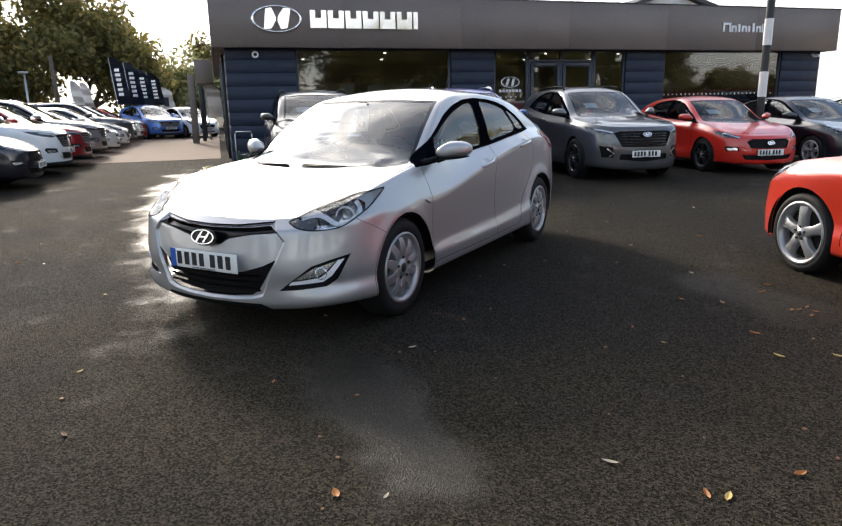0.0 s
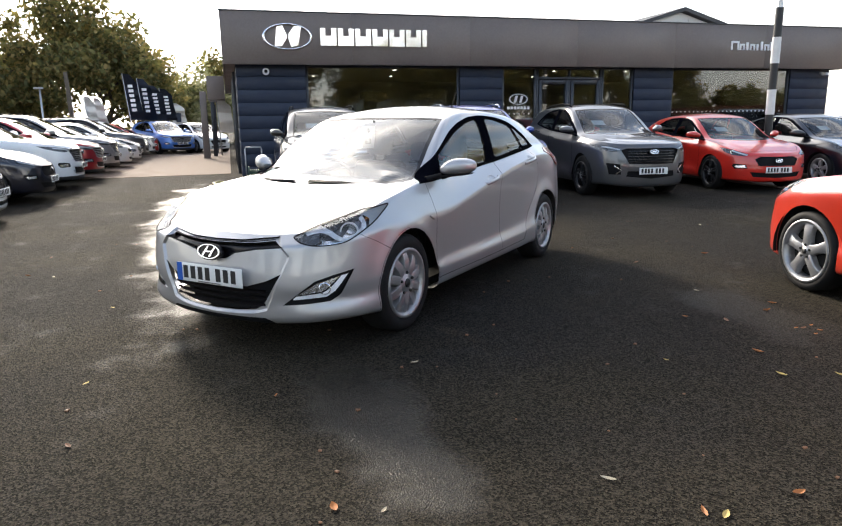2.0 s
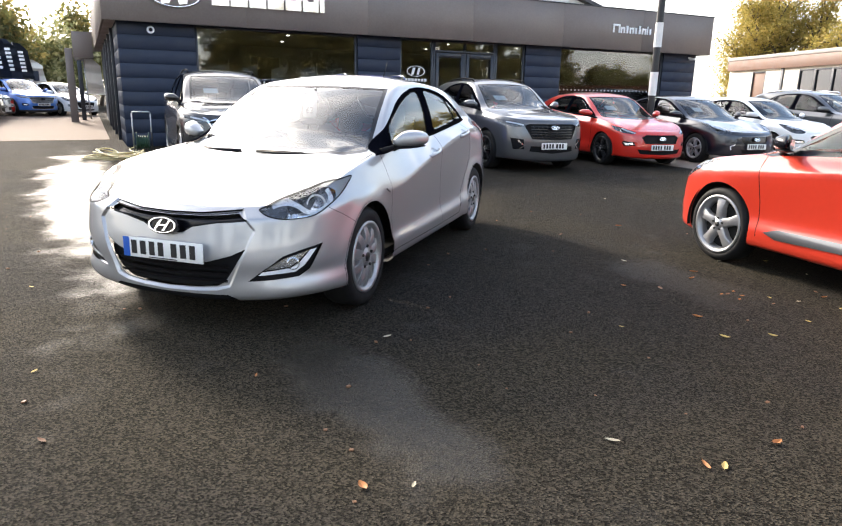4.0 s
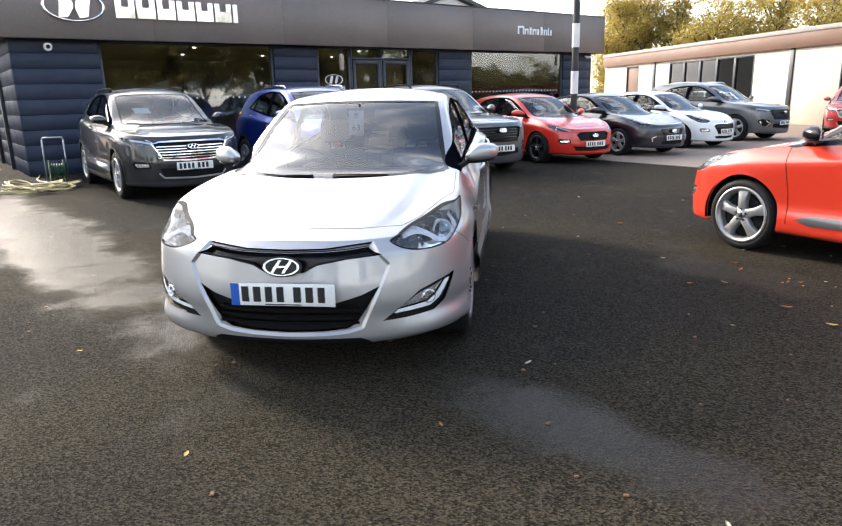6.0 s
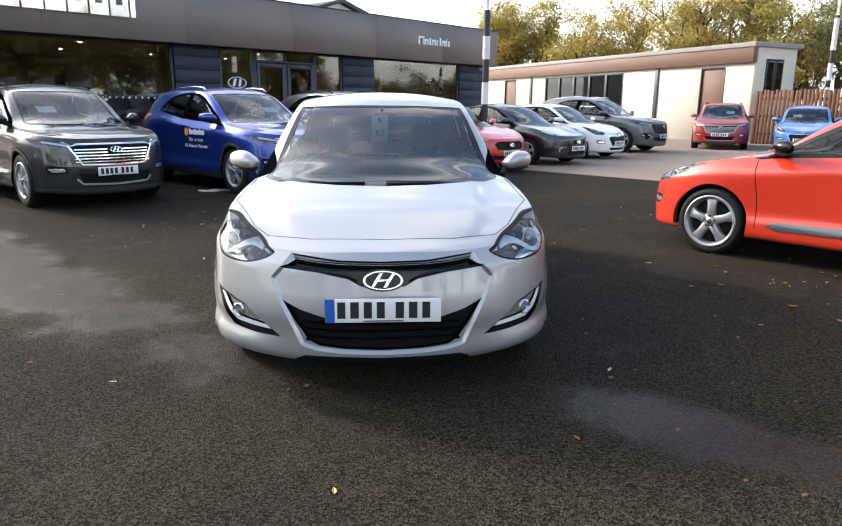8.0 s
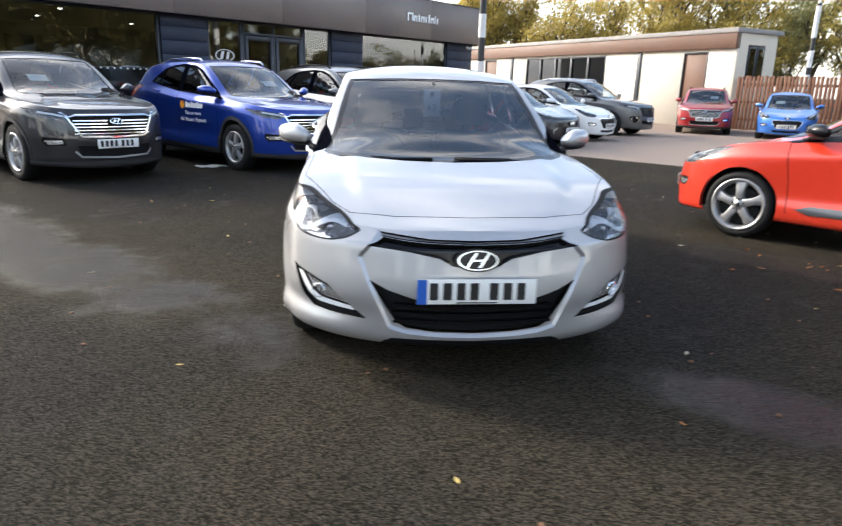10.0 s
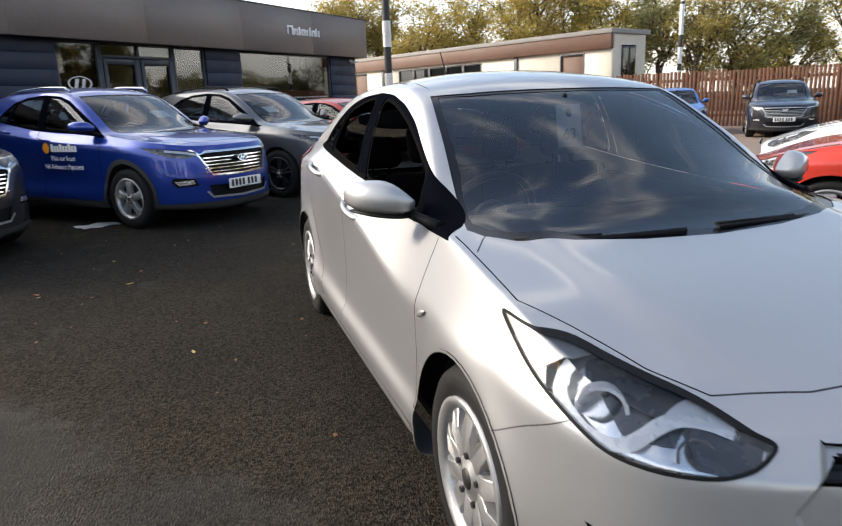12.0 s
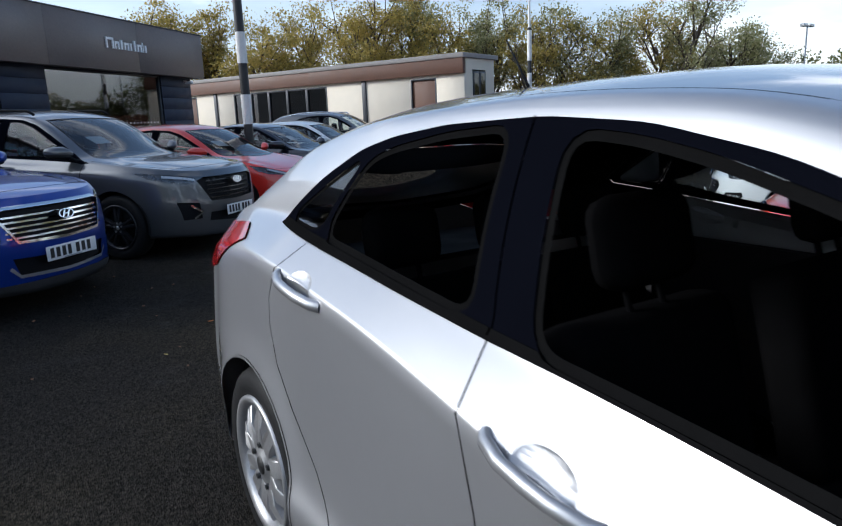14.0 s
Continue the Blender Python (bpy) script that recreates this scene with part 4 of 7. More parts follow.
    box(bm, -hi2.x, hi2.x, at(0, .42, 0).y, hi2.y, at(0, 0, .2).z, hi2.z)
    part("floor_pan", bm, UNDER, root)
    r = style.get("radius", P["wheel"])
    for wy in (0, wb):
        for sx in (1, -1):
            c = at(P["track"], wy, 0)
            bm = bmesh.new()
            n, ra = 18, arch + .012
            ring = [[bm.verts.new(at(xx, wy + ra * math.cos(math.pi * (1.12 * i / n - .06)), P["wheel"] - .004 + ra * math.sin(math.pi * (1.12 * i / n - .06)))) for i in range(n + 1)] for xx in (.48, .79 if hero else .845)]
            for v in ring[0] + ring[1]:
                v.co.x *= sx
            for i in range(n):
                bm.faces.new((ring[0][i], ring[0][i + 1], ring[1][i + 1], ring[1][i]))
            bm.faces.new(ring[0])
            part("wheel_well", bm, UNDER, root)
            wheel(root, style.get("wheels", "five"), r, style.get("rim", r * .66), pose(sx * (c.x), c.y, r, 0, 0, 0 if sx > 0 else 180), style.get("alloy", ALLOY))
    # mirrors
    for sx in (1, -1):
        bm = bmesh.new()
        bmesh.ops.create_uvsphere(bm, u_segments=32, v_segments=20, radius=1)
        o = Vector((.882, .655, 1.000)) if hero else at(.88, .60, 1.015)
        for v in bm.verts:
            x, y, z = v.co
            pw = lambda t, e: math.copysign(abs(t) ** e, t)
            x, z = pw(x, .42 if x > 0 else .7), pw(z, .66)
            y = y * .105 if y < 0 else y * .032
            # x runs outwards: the shell is tallest near its outer end, droops inwards and sweeps back
            up = (.063 if hero else .070) * (1 - (.34 if x > 0 else 1.0) * x * x)
            dn = .052 * (1 - (.30 if x > 0 else .05) * x * x)
            v.co = (sx * (o.x + x * (.107 if hero else .116)), o.y + y * (.85 if hero else 1) + .020 * x * x + .062 * x, o.z + (z * up if z > 0 else z * dn) + .006 * x)
        mir = part("mirror", smooth(bm, 60), style.get("mirror", mat), root, "rounded door mirror")
        bm = bmesh.new()
        bmesh.ops.create_uvsphere(bm, u_segments=20, v_segments=8, radius=1)
        for v in bm.verts:
            x, y, z = v.co
            v.co = (sx * (o.x - .004 + x * (.097 if hero else .108)), o.y - .010 + y * .070 + .020 * x * x + .06 * x, o.z - .050 + z * .012 + .008 * x)
        part("mirror_base", smooth(bm, 60), BLACK, mir)
        bm = bmesh.new()
        a = at(.775, .46, .94)
        tube(bm, [(sx * (a.x - .030), a.y - .02, a.z - .012), (sx * (a.x + .004), o.y - .11, a.z + .002), (sx * (o.x - .080), o.y - .04, o.z - .046)], .018, 10, .017)
        part("mirror_arm", bm, BLACK, mir)
        bm = bmesh.new()
        vs = [bm.verts.new((sx * (o.x + .090 * math.cos(t)), o.y + .050 + .06 * math.cos(t), o.z + .040 * math.sin(t))) for t in [2 * math.pi * i / 24 for i in range(24)]]
        bm.faces.new(vs if sx < 0 else vs[::-1])
        part("mirror_glass", bm, CHROME, mir)
        # door handles
        for hy, hz, tilt in (((1.395, .851, 9.4), (2.262, .962, 8.5)) if hero else ((1.36, .893, 9.5), (2.19, .985, 9.0))):
            i = int(np.argmin(np.abs(S[:, 14, 1] - hy)))
            col = S[i]
            j = int(np.argmin(np.abs(col[:, 2] - hz) + (col[:, 0] < .6) * 9))
            q = at(col[j, 0], hy, hz)
            bm = bmesh.new()
            pts = [Vector((0, -.105, 0)), Vector((.018, -.085, .001)), Vector((.030, -.04, .002)), Vector((.033, .0, .002)), Vector((.030, .05, 0)), Vector((.016, .09, 0)), Vector((0, .105, 0))]
            tube(bm, pts, .0125, 10)
            for v in bm.verts:
                v.co.z *= 1.15
                v.co.y *= 1.2 if hero else 1
            bmesh.ops.transform(bm, matrix=pose(0, 0, 0, tilt), verts=bm.verts[:])
            for v in bm.verts:
                v.co = Vector((sx * (q.x + v.co.x - .004), q.y + v.co.y, q.z + v.co.z))
            part("door_handle", smooth(bm, 60), mat, root, "painted pull handle")
    # plate and badge
    pz, py = style.get("plate", (.452, -.832))
    number_plate(root, pose(0, py, pz, style.get("plate_tilt", 0)), hero)
    bz, by = style.get("badge", (.585, -.812))
    if style.get("badge_s", 1):
        emblem(root, pose(0, by, bz, -12), style.get("badge_s", 1.0))
    # cabin
    cabin(root, at, hero)
    if style.get("rails"):
        for sx in (1, -1):
            bm = bmesh.new()
            tube(bm, [at(sx * .545, 1.22, 1.385), at(sx * .545, 1.30, 1.424), at(sx * .54, 1.7, 1.440), at(sx * .54, 2.2, 1.425), at(sx * .545, 2.5, 1.375), at(sx * .55, 2.6, 1.335)], .016, 8)
            part("roof_rail", bm, style["rails"], root, "roof rail")
    if style.get("screen_paper"):
        bm = bmesh.new()
        c = at(-.26 if style["screen_paper"] == 1 else .25, .62, 1.118)
        box(bm, -.12, .12, -.001, .001, -.085, .085, pose(c.x, c.y + .03, c.z, -62))
        part("price_sheet", bm, PAPER, root, "white paper price sheet behind the windscreen")
    return root


def seat_mesh(wide=.25):
    bm = bmesh.new()
    for x0, x1, y0, y1, z0, z1, ang, pv in ((-wide, wide, -.25, .27, .34, .50, 4, (0, 0, .4)), (-wide, wide, .20, .34, .48, 1.02, -14, (0, .27, .5)), (-.13, .13, .20, .30, 1.06, 1.25, -12, (0, .27, .5))):
        b2 = block(x0, x1, y0, y1, z0, z1, .05, 3)
        bmesh.ops.transform(b2, matrix=Matrix.Translation(pv) @ pose(0, 0, 0, ang) @ Matrix.Translation([-c for c in pv]), verts=b2.verts[:])
        t = bpy.data.meshes.new("t")
        b2.to_mesh(t)
        b2.free()
        bm.from_mesh(t)
        bpy.data.meshes.remove(t)
    for x in (-.05, .05):
        tube(bm, [(x, .36, .98), (x, .40, 1.12)], .008, 6)
    me = bpy.data.meshes.new("seat")
    bm.to_mesh(me)
    bm.free()
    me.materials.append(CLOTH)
    return me


CABIN = {}


def cabin(root, at, hero):
    if not CABIN:
        CABIN["seat"] = seat_mesh()
    dz = at(0, 1.4, .95).z - .95
    for x, y in ((.36, 1.22), (-.36, 1.22), (.40, 2.08), (-.40, 2.08), (0, 2.10)):
        ob = new("seat", CABIN["seat"])
        ob.parent = root
        ob.matrix_basis = Matrix.Translation((x, at(0, y, 0).y, dz + (-.03 if y < 2 else -.13))) @ Matrix.Diagonal((1 if x else .7, 1, 1, 1))
    bm = bmesh.new()
    prof = [(.16, .70), (.16, .885), (.30, .905), (.52, .915), (.70, .905), (.78, .86), (.80, .74), (.70, .60)]
    a = [bm.verts.new(at(-.66, y, z)) for y, z in prof]
    b = [bm.verts.new(at(.66, y, z)) for y, z in prof]
    n = len(a)
    for i in range(n):
        bm.faces.new((a[i], a[(i + 1) % n], b[(i + 1) % n], b[i]))
    part("dashboard", smooth(bm, 30), DASH, root)
    c = at(-.36, .92, .86)
    bm = bmesh.new()
    m = pose(c.x, c.y, c.z, 0, 0, 90) @ pose(0, 0, 0, 0, -24, 0)
    k = 28
    tube(bm, [m @ Vector((0, .185 * math.cos(2 * math.pi * i / k), .185 * math.sin(2 * math.pi * i / k))) for i in range(k + 1)], .015, 8)
    for ang in (180, 0, 270):
        t = radians(ang)
        tube(bm, [m @ Vector((.02, .05 * math.cos(t), .05 * math.sin(t))), m @ Vector((0, .18 * math.cos(t), .18 * math.sin(t)))], .016, 6)
    bmesh.ops.create_uvsphere(bm, u_segments=14, v_segments=8, radius=1, matrix=m @ Matrix.Diagonal((.03, .075, .07, 1)))
    part("steering_wheel", smooth(bm, 60), BLACK, root)
    c = at(0, .99, 1.272)
    bm = block(-.105, .105, -.018, .012, -.03, .03, .014, 3, pose(c.x, c.y, c.z, -10))
    tube(bm, [c, c + Vector((0, -.03, .05))], .010, 6)
    part("rear_view_mirror", bm, BLACK, root)
    bm = bmesh.new()
    lo, hi = at(.66, 2.62, .88), at(.66, 3.05, .90)
    box(bm, -lo.x, lo.x, lo.y, hi.y, lo.z, hi.z)
    part("parcel_shelf", bm, DASH, root)
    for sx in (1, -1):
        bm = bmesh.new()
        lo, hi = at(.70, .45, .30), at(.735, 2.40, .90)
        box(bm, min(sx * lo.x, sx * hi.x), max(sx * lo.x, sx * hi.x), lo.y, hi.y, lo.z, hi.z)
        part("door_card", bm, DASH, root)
    bm = bmesh.new()
    lo, hi = at(.64, -.62, .30), at(.64, .14, .66)
    box(bm, -lo.x * .8, hi.x * .8, lo.y, hi.y, lo.z, hi.z)
    part("engine_bay", bm, UNDER, root)


# a sporty, wide-mouthed hatchback nose
def lines(x1, zs, h, tilt=0.0):
    return [[(0, z - h / 2), (x1, z - h / 2 + tilt), (x1, z + h / 2 + tilt), (0, z + h / 2)] for z in zs]


HERO_NOSE = [(stripe([(.405, .668), (.30, .656), (.20, .650), (0, .646)], .005), "slot_edge", BLACK, .001, ""),
             (stripe([(.44, .640), (.30, .618), (.165, .592), (.12, .572)], .007), "slot_bar", BLACK, -.012, "thin black bar in the upper slot"),
             (SLOT, "grille_slot", GLOSS_BLACK, -.034, "gloss black upper grille slot")]
HERO_NOSE += [(q, "grille_slat", GLOSS_BLACK, -.020, "black grille slat") for q in lines(.36, (.290, .326, .362), .014, .006)]
HERO_NOSE += [(MOUTH, "lower_grille", BLACK, -.044, "black lower grille")]
HERO_NOSE += [([(0, .165), (.42, .175), (.40, .205), (.36, .222), (0, .215)], "front_lip", BLACK, -.004, "black lower lip")]


# ---- ground ----
def tarmac():
    """Coarse asphalt, partly wet: puddled runs shine, the rest is damp and mossy."""
    m = bpy.data.materials.new("damp tarmac")
    t, p = nodes_of(m)
    N, L = t.nodes.new, t.links.new
    co = N("ShaderNodeTexCoord")

    def noise_node(scale, detail=4, rough=.5):
        n = N("ShaderNodeTexNoise")
        n.inputs["Scale"].default_value, n.inputs["Detail"].default_value, n.inputs["Roughness"].default_value = scale, detail, rough
        L(co.outputs["Object"], n.inputs["Vector"])
        return n

    def math_node(op, a, b=None, c=None):
        n = N("ShaderNodeMath")
        n.operation = op
        for i, v in enumerate((a, b, c)):
            if v is None:
                continue
            if isinstance(v, (int, float)):
                n.inputs[i].default_value = v
            else:
                L(v, n.inputs[i])
        return n.outputs[0]

    def ramp(v, a, b, lo=0.0, hi=1.0):
        n = N("ShaderNodeMapRange")
        n.interpolation_type = "SMOOTHSTEP"
        for k, x in (("From Min", a), ("From Max", b), ("To Min", lo), ("To Max", hi)):
            n.inputs[k].default_value = x
        L(v, n.inputs["Value"])
        return n.outputs["Result"]

    wobble = noise_node(1.6, 5, .6)
    grit = noise_node(95, 2, .6)
    stones = N("ShaderNodeTexVoronoi")
    stones.inputs["Scale"].default_value = 140
    L(co.outputs["Object"], stones.inputs["Vector"])
    broad = noise_node(.35, 4, .55)
    mid = noise_node(2.2, 6, .6)
    wet = None
    # runs of water: centre, half lengths, direction
    for cx, cy, rx, ry, rot, full in ((-4.4, 3.0, 5.2, .60, 137, .72), (1.40, -1.22, .98, .29, -41, .8), (2.75, 1.5, .8, .35, -50, .3)):
        mp = N("ShaderNodeMapping")
        mp.vector_type = "TEXTURE"
        mp.inputs["Location"].default_value = (cx, cy, 0)
        mp.inputs["Rotation"].default_value = (0, 0, radians(rot))
        mp.inputs["Scale"].default_value = (rx, ry, 1)
        L(co.outputs["Object"], mp.inputs["Vector"])
        ln = N("ShaderNodeVectorMath")
        ln.operation = "LENGTH"
        L(mp.outputs["Vector"], ln.inputs[0])
        d = math_node("ADD", ln.outputs["Value"], math_node("MULTIPLY", math_node("SUBTRACT", wobble.outputs["Fac"], .5), 2.1))
        w = ramp(d, .50, 1.20, full, 0)
        wet = w if wet is None else math_node("MAXIMUM", wet, w)
    patchy = ramp(mid.outputs["Fac"], .56, .70, 0, .22)
    wet = math_node("MAXIMUM", wet, patchy)
    # colour
    mix = N("ShaderNodeMix")
    mix.data_type = "RGBA"
    mix.inputs["A"].default_value = (0.0228, 0.0205, 0.0178, 1)
    mix.inputs["B"].default_value = (0.0302, 0.0260, 0.0192, 1)
    L(ramp(broad.outputs["Fac"], .42, .62), mix.inputs["Factor"])
    spark = N("ShaderNodeMix")
    spark.data_type = "RGBA"
    spark.blend_type = "MULTIPLY"
    spark.inputs["Factor"].default_value = 1
    # tone of each stone, spread wide to paint the grains' glints into the colour
    cell = N("ShaderNodeValToRGB")
    cell.color_ramp.elements[0].color = (.42, .42, .43, 1)
    cell.color_ramp.elements[1].color = (2.45, 2.4, 2.3, 1)
    cell.color_ramp.elements[0].position, cell.color_ramp.elements[1].position = .25, 1.0
    sep = N("ShaderNodeSeparateColor")
    L(stones.outputs["Color"], sep.inputs["Color"])
    L(sep.outputs["Red"], cell.inputs["Fac"])
    L(mix.outputs["Result"], spark.inputs["A"])
    L(cell.outputs["Color"], spark.inputs["B"])
    damp = N("ShaderNodeMix")
    damp.data_type = "RGBA"
    damp.blend_type = "MULTIPLY"
    damp.inputs["B"].default_value = (.55, .56, .58, 1)
    L(wet, damp.inputs["Factor"])
    L(spark.outputs["Result"], damp.inputs["A"])
    L(damp.outputs["Result"], p.inputs["Base Color"])
    L(math_node("SUBTRACT", ramp(grit.outputs["Fac"], .3, .7, .70, .92), math_node("MULTIPLY", wet, .62)), p.inputs["Roughness"])
    b = N("ShaderNodeBump")
    b.inputs["Distance"].default_value = .008
    L(math_node("SUBTRACT", .95, math_node("MULTIPLY", wet, .70)), b.inputs["Strength"])
    L(math_node("ADD", stones.outputs["Distance"], math_node("MULTIPLY", grit.outputs["Fac"], .5)), b.inputs["Height"])
    L(b.outputs["Normal"], p.inputs["Normal"])
    L(math_node("ADD", .03, math_node("MULTIPLY", wet, .10)), p.inputs["Specular IOR Level"])
    return m


TARMAC = tarmac()
CONCRETE = material("pale concrete", (0.215, 0.160, 0.125), 0.75, 0, 0.25, 0.8, 60, 0.5)
PAVER = material("reddish block paving", (0.17, 0.115, 0.082), 0.92, 0, 0.25, 3, 60, 0.4, per_piece=0.8)
NAVY_BOARD = material("navy wall board", (0.010, 0.019, 0.042), 0.6, 0, 0.18, 3, 50, 0.15, per_piece=0.3)
BRONZE = material("bronze brown fascia panel", (0.160, 0.130, 0.115), 0.45, 0.1, 0.14, 1.2, 30, 0.05)
FRAME_GREY = material("dark grey window frame", (0.030, 0.034, 0.042), 0.4, 0.3, 0.12, 5, 60)
SHOP_GLASS = glass("showroom glass", (0.50, 0.53, 0.53), 1.0, 1.72)
CABIN_GLASS = glass("cabin glass", (0.10, 0.085, 0.075), 1.0, 1.45)
SIGN_METAL = material("polished sign metal", (0.86, 0.86, 0.87), 0.12, 1.0, 0.05, 3, 30)
SIGN_WHITE = material("white sign plastic", (0.82, 0.82, 0.82), 0.4, 0, 0.05, 3, 30)
CREAM = material("cream cabin wall", (0.66, 0.60, 0.49), 0.7, 0, 0.08, 1.5, 40, 0.2)
BROWN = material("brown cabin trim", (0.125, 0.056, 0.032), 0.55, 0, 0.2, 2, 40, 0.1)
FELT = material("roof felt", (0.30, 0.28, 0.26), 0.8, 0, 0.2, 2, 40, 0.2)
FENCE_WOOD = material("red-brown fence wood", (0.16, 0.066, 0.034), 0.75, 0, 0.3, 5, 70, 0.4, per_piece=0.7)
STEEL = material("galvanised steel", (0.42, 0.43, 0.44), 0.4, 0.8, 0.15, 4, 60)
BAND_BLACK = material("black pole paint", (0.020, 0.020, 0.021), 0.45, 0, 0.2, 5, 60)
BAND_WHITE = material("white pole paint", (0.74, 0.73, 0.70), 0.5, 0, 0.12, 5, 60)
PLASTER = material("showroom plaster", (0.55, 0.55, 0.54), 0.8, 0, 0.06, 1, 40)
SHOW_FLOOR = material("showroom floor tile", (0.28, 0.27, 0.26), 0.25, 0, 0.1, 1, 40)
HOSE_YELLOW = material("pale yellow hose", (0.55, 0.46, 0.24), 0.5, 0, 0.15, 9, 90)
GREEN_PLASTIC = material("dark green plastic", (0.012, 0.06, 0.035), 0.5, 0, 0.2, 9, 90)
BARK = material("bark", (0.10, 0.078, 0.058), 0.9, 0, 0.35, 5, 40, 0.8, 0, 0.1, 0.02)
CORRUGATED = material("pale corrugated sheet", (0.50, 0.51, 0.51), 0.5, 0.2, 0.1, 2, 40)
ROOF_GREY = material("dark roof edging", (0.035, 0.037, 0.042), 0.6, 0, 0.15, 2, 40)
CEILING_LAMP = glowing("ceiling lamp", (1.0, 0.95, 0.86), 3.0)

bm = bmesh.new()
vs = [bm.verts.new(p) for p in ((-500, -400, 0), (500, -400, 0), (500, 600, 0), (-500, 600, 0))]
bm.faces.new(vs)
ground = part("ground", bm, TARMAC, None)
tagged(ground, "dark damp tarmac car park with wet runs", "ground", kind="structure")

# the lot's own frame: local x along the shop front, local y away from the car park
LOT = pose(-8.556, 8.556, 0, 0, -0.30, 45)
FLAT = pose(-8.556, 8.556, 0, 0, 0, 45)


def flat_sheet(name, outline, z, mat, label, category="pavement"):
    bm = bmesh.new()
    bm.faces.new([bm.verts.new((FLAT @ Vector((u, w, 0))).to_tuple()[:2] + (z,)) for u, w in outline])
    bmesh.ops.recalc_face_normals(bm, faces=bm.faces[:])
    if bm.faces[:][0].normal.z < 0:
        bmesh.ops.reverse_faces(bm, faces=bm.faces[:])
    ex = bmesh.ops.extrude_face_region(bm, geom=bm.faces[:])
    for v in [g for g in ex["geom"] if isinstance(g, bmesh.types.BMVert)]:
        v.co.z -= z + .05
    return tagged(part(name, bm, mat, None), label, category, kind="structure")


flat_sheet("pavement_concrete", [(9.6, -12.5), (9.9, .0), (17.2, .0), (17.2, 26), (46, 26), (46, -12.5)], .006, CONCRETE, "pale worn concrete apron beside the tarmac")
flat_sheet("pavement_blocks", [(-5.2, 1.6), (-.45, 2.2), (-.45, 24), (-5.2, 24)], .008, PAVER, "reddish-tan block paving along the side lane")


# ---- the showroom ----
building = empty("showroom", LOT, "single-storey car showroom with navy boards and brown fascia", "building", kind="structure")
for u0, u1 in ((-.16, 1.45), (5.39, 6.57), (10.52, 11.75), (15.86, 17.30)):
    pier = empty("wall_pier")
    pier.parent = building
    n = 9
    h = 2.72 / n
    w = u1 - u0
    bm = bmesh.new()
    box(bm, u0 + .005, u1 - .005, .012, .25, -.4, 2.72)
    part("wall_core", bm, UNDER, pier)
    bm = block(0, w, 0, .03, .0025, h - .0025, .004, 1)
    me = bpy.data.meshes.new("wall_board")
    bm.to_mesh(me)
    bm.free()
    me.materials.append(NAVY_BOARD)
    for k in range(n):
        ob = new("wall_board", me)
        ob.parent = pier
        ob.matrix_basis = pose(u0, -.02, k * h)
# side wall running back from the shop front
side_wall = empty("wall_side")
side_wall.parent = building
bm = bmesh.new()
box(bm, -.13, .1, .26, 15, -.4, 2.72)
part("wall_core", bm, UNDER, side_wall)
for k in range(9):
    h = 2.72 / 9
    part("wall_board", block(-.165, -.135, .012, 15, k * h + .002, (k + 1) * h - .002, .004, 1), NAVY_BOARD, side_wall)
for y in (2.2, 4.4, 6.6, 8.8):
    part("wall_pilaster", block(-.24, -.168, y, y + .14, -.2, 2.7, .01), FRAME_GREY, side_wall)
bm = bmesh.new()
box(bm, 17.08, 17.30, .26, 15, -.4, 2.72)
part("wall_side", bm, NAVY_BOARD, building)
bm = bmesh.new()
box(bm, -.1, 17.3, 14.8, 15, -.4, 3.2)
part("wall_back", bm, NAVY_BOARD, building)
# fascia, a deep band all round, with panel joints
fascia = empty("fascia")
fascia.parent = building
Z0, Z1 = 2.67, 3.83
for k in range(6):
    a, b = -.45 + 18.0 * k / 6, -.45 + 18.0 * (k + 1) / 6
    part("fascia_panel", block(a + .0015, b - .0015, -.35, -.30, Z0, Z1, .003, 1), BRONZE, fascia)
part("fascia_panel", block(-.45, -.40, -.298, 15, Z0, Z1, .003, 1), BRONZE, fascia)
part("fascia_panel", block(17.50, 17.55, -.298, 15, Z0, Z1, .003, 1), BRONZE, fascia)
part("soffit", block(-.398, 17.498, -.298, -.022, Z0 + .02, Z0 + .06), BRONZE, fascia)
part("soffit", block(-.398, -.17, -.02, 15, Z0 + .02, Z0 + .06), BRONZE, fascia)
roof = part("roof", block(-.398, 17.498, -.298, 15, 3.45, 3.55), FELT, building)
for a, b in ((-.47, 17.57),):
    part("roof_trim", block(a, b, -.365, -.29, Z1 + .002, Z1 + .03, .006), ROOF_GREY, fascia)

# lettering on the fascia, drawn as plain blocks
sign = empty("shop_sign", LOT, "polished metal oval emblem and block lettering on the fascia", "sign")
bm = bmesh.new()
n = 48
rings = []
for f, y in ((1, -.35), (1, -.40), (.93, -.41), (.90, -.40), (.90, -.35)):
    rings.append([bm.verts.new((1.04 + .575 * f * math.cos(2 * math.pi * i / n), y, 3.29 + .295 * f * math.sin(2 * math.pi * i / n))) for i in range(n)])
for k in range(4):
    for i in range(n):
        bm.faces.new((rings[k][i], rings[k][(i + 1) % n], rings[k + 1][(i + 1) % n], rings[k + 1][i]))
part("sign_ring", smooth(bm, 40), SIGN_METAL, sign)
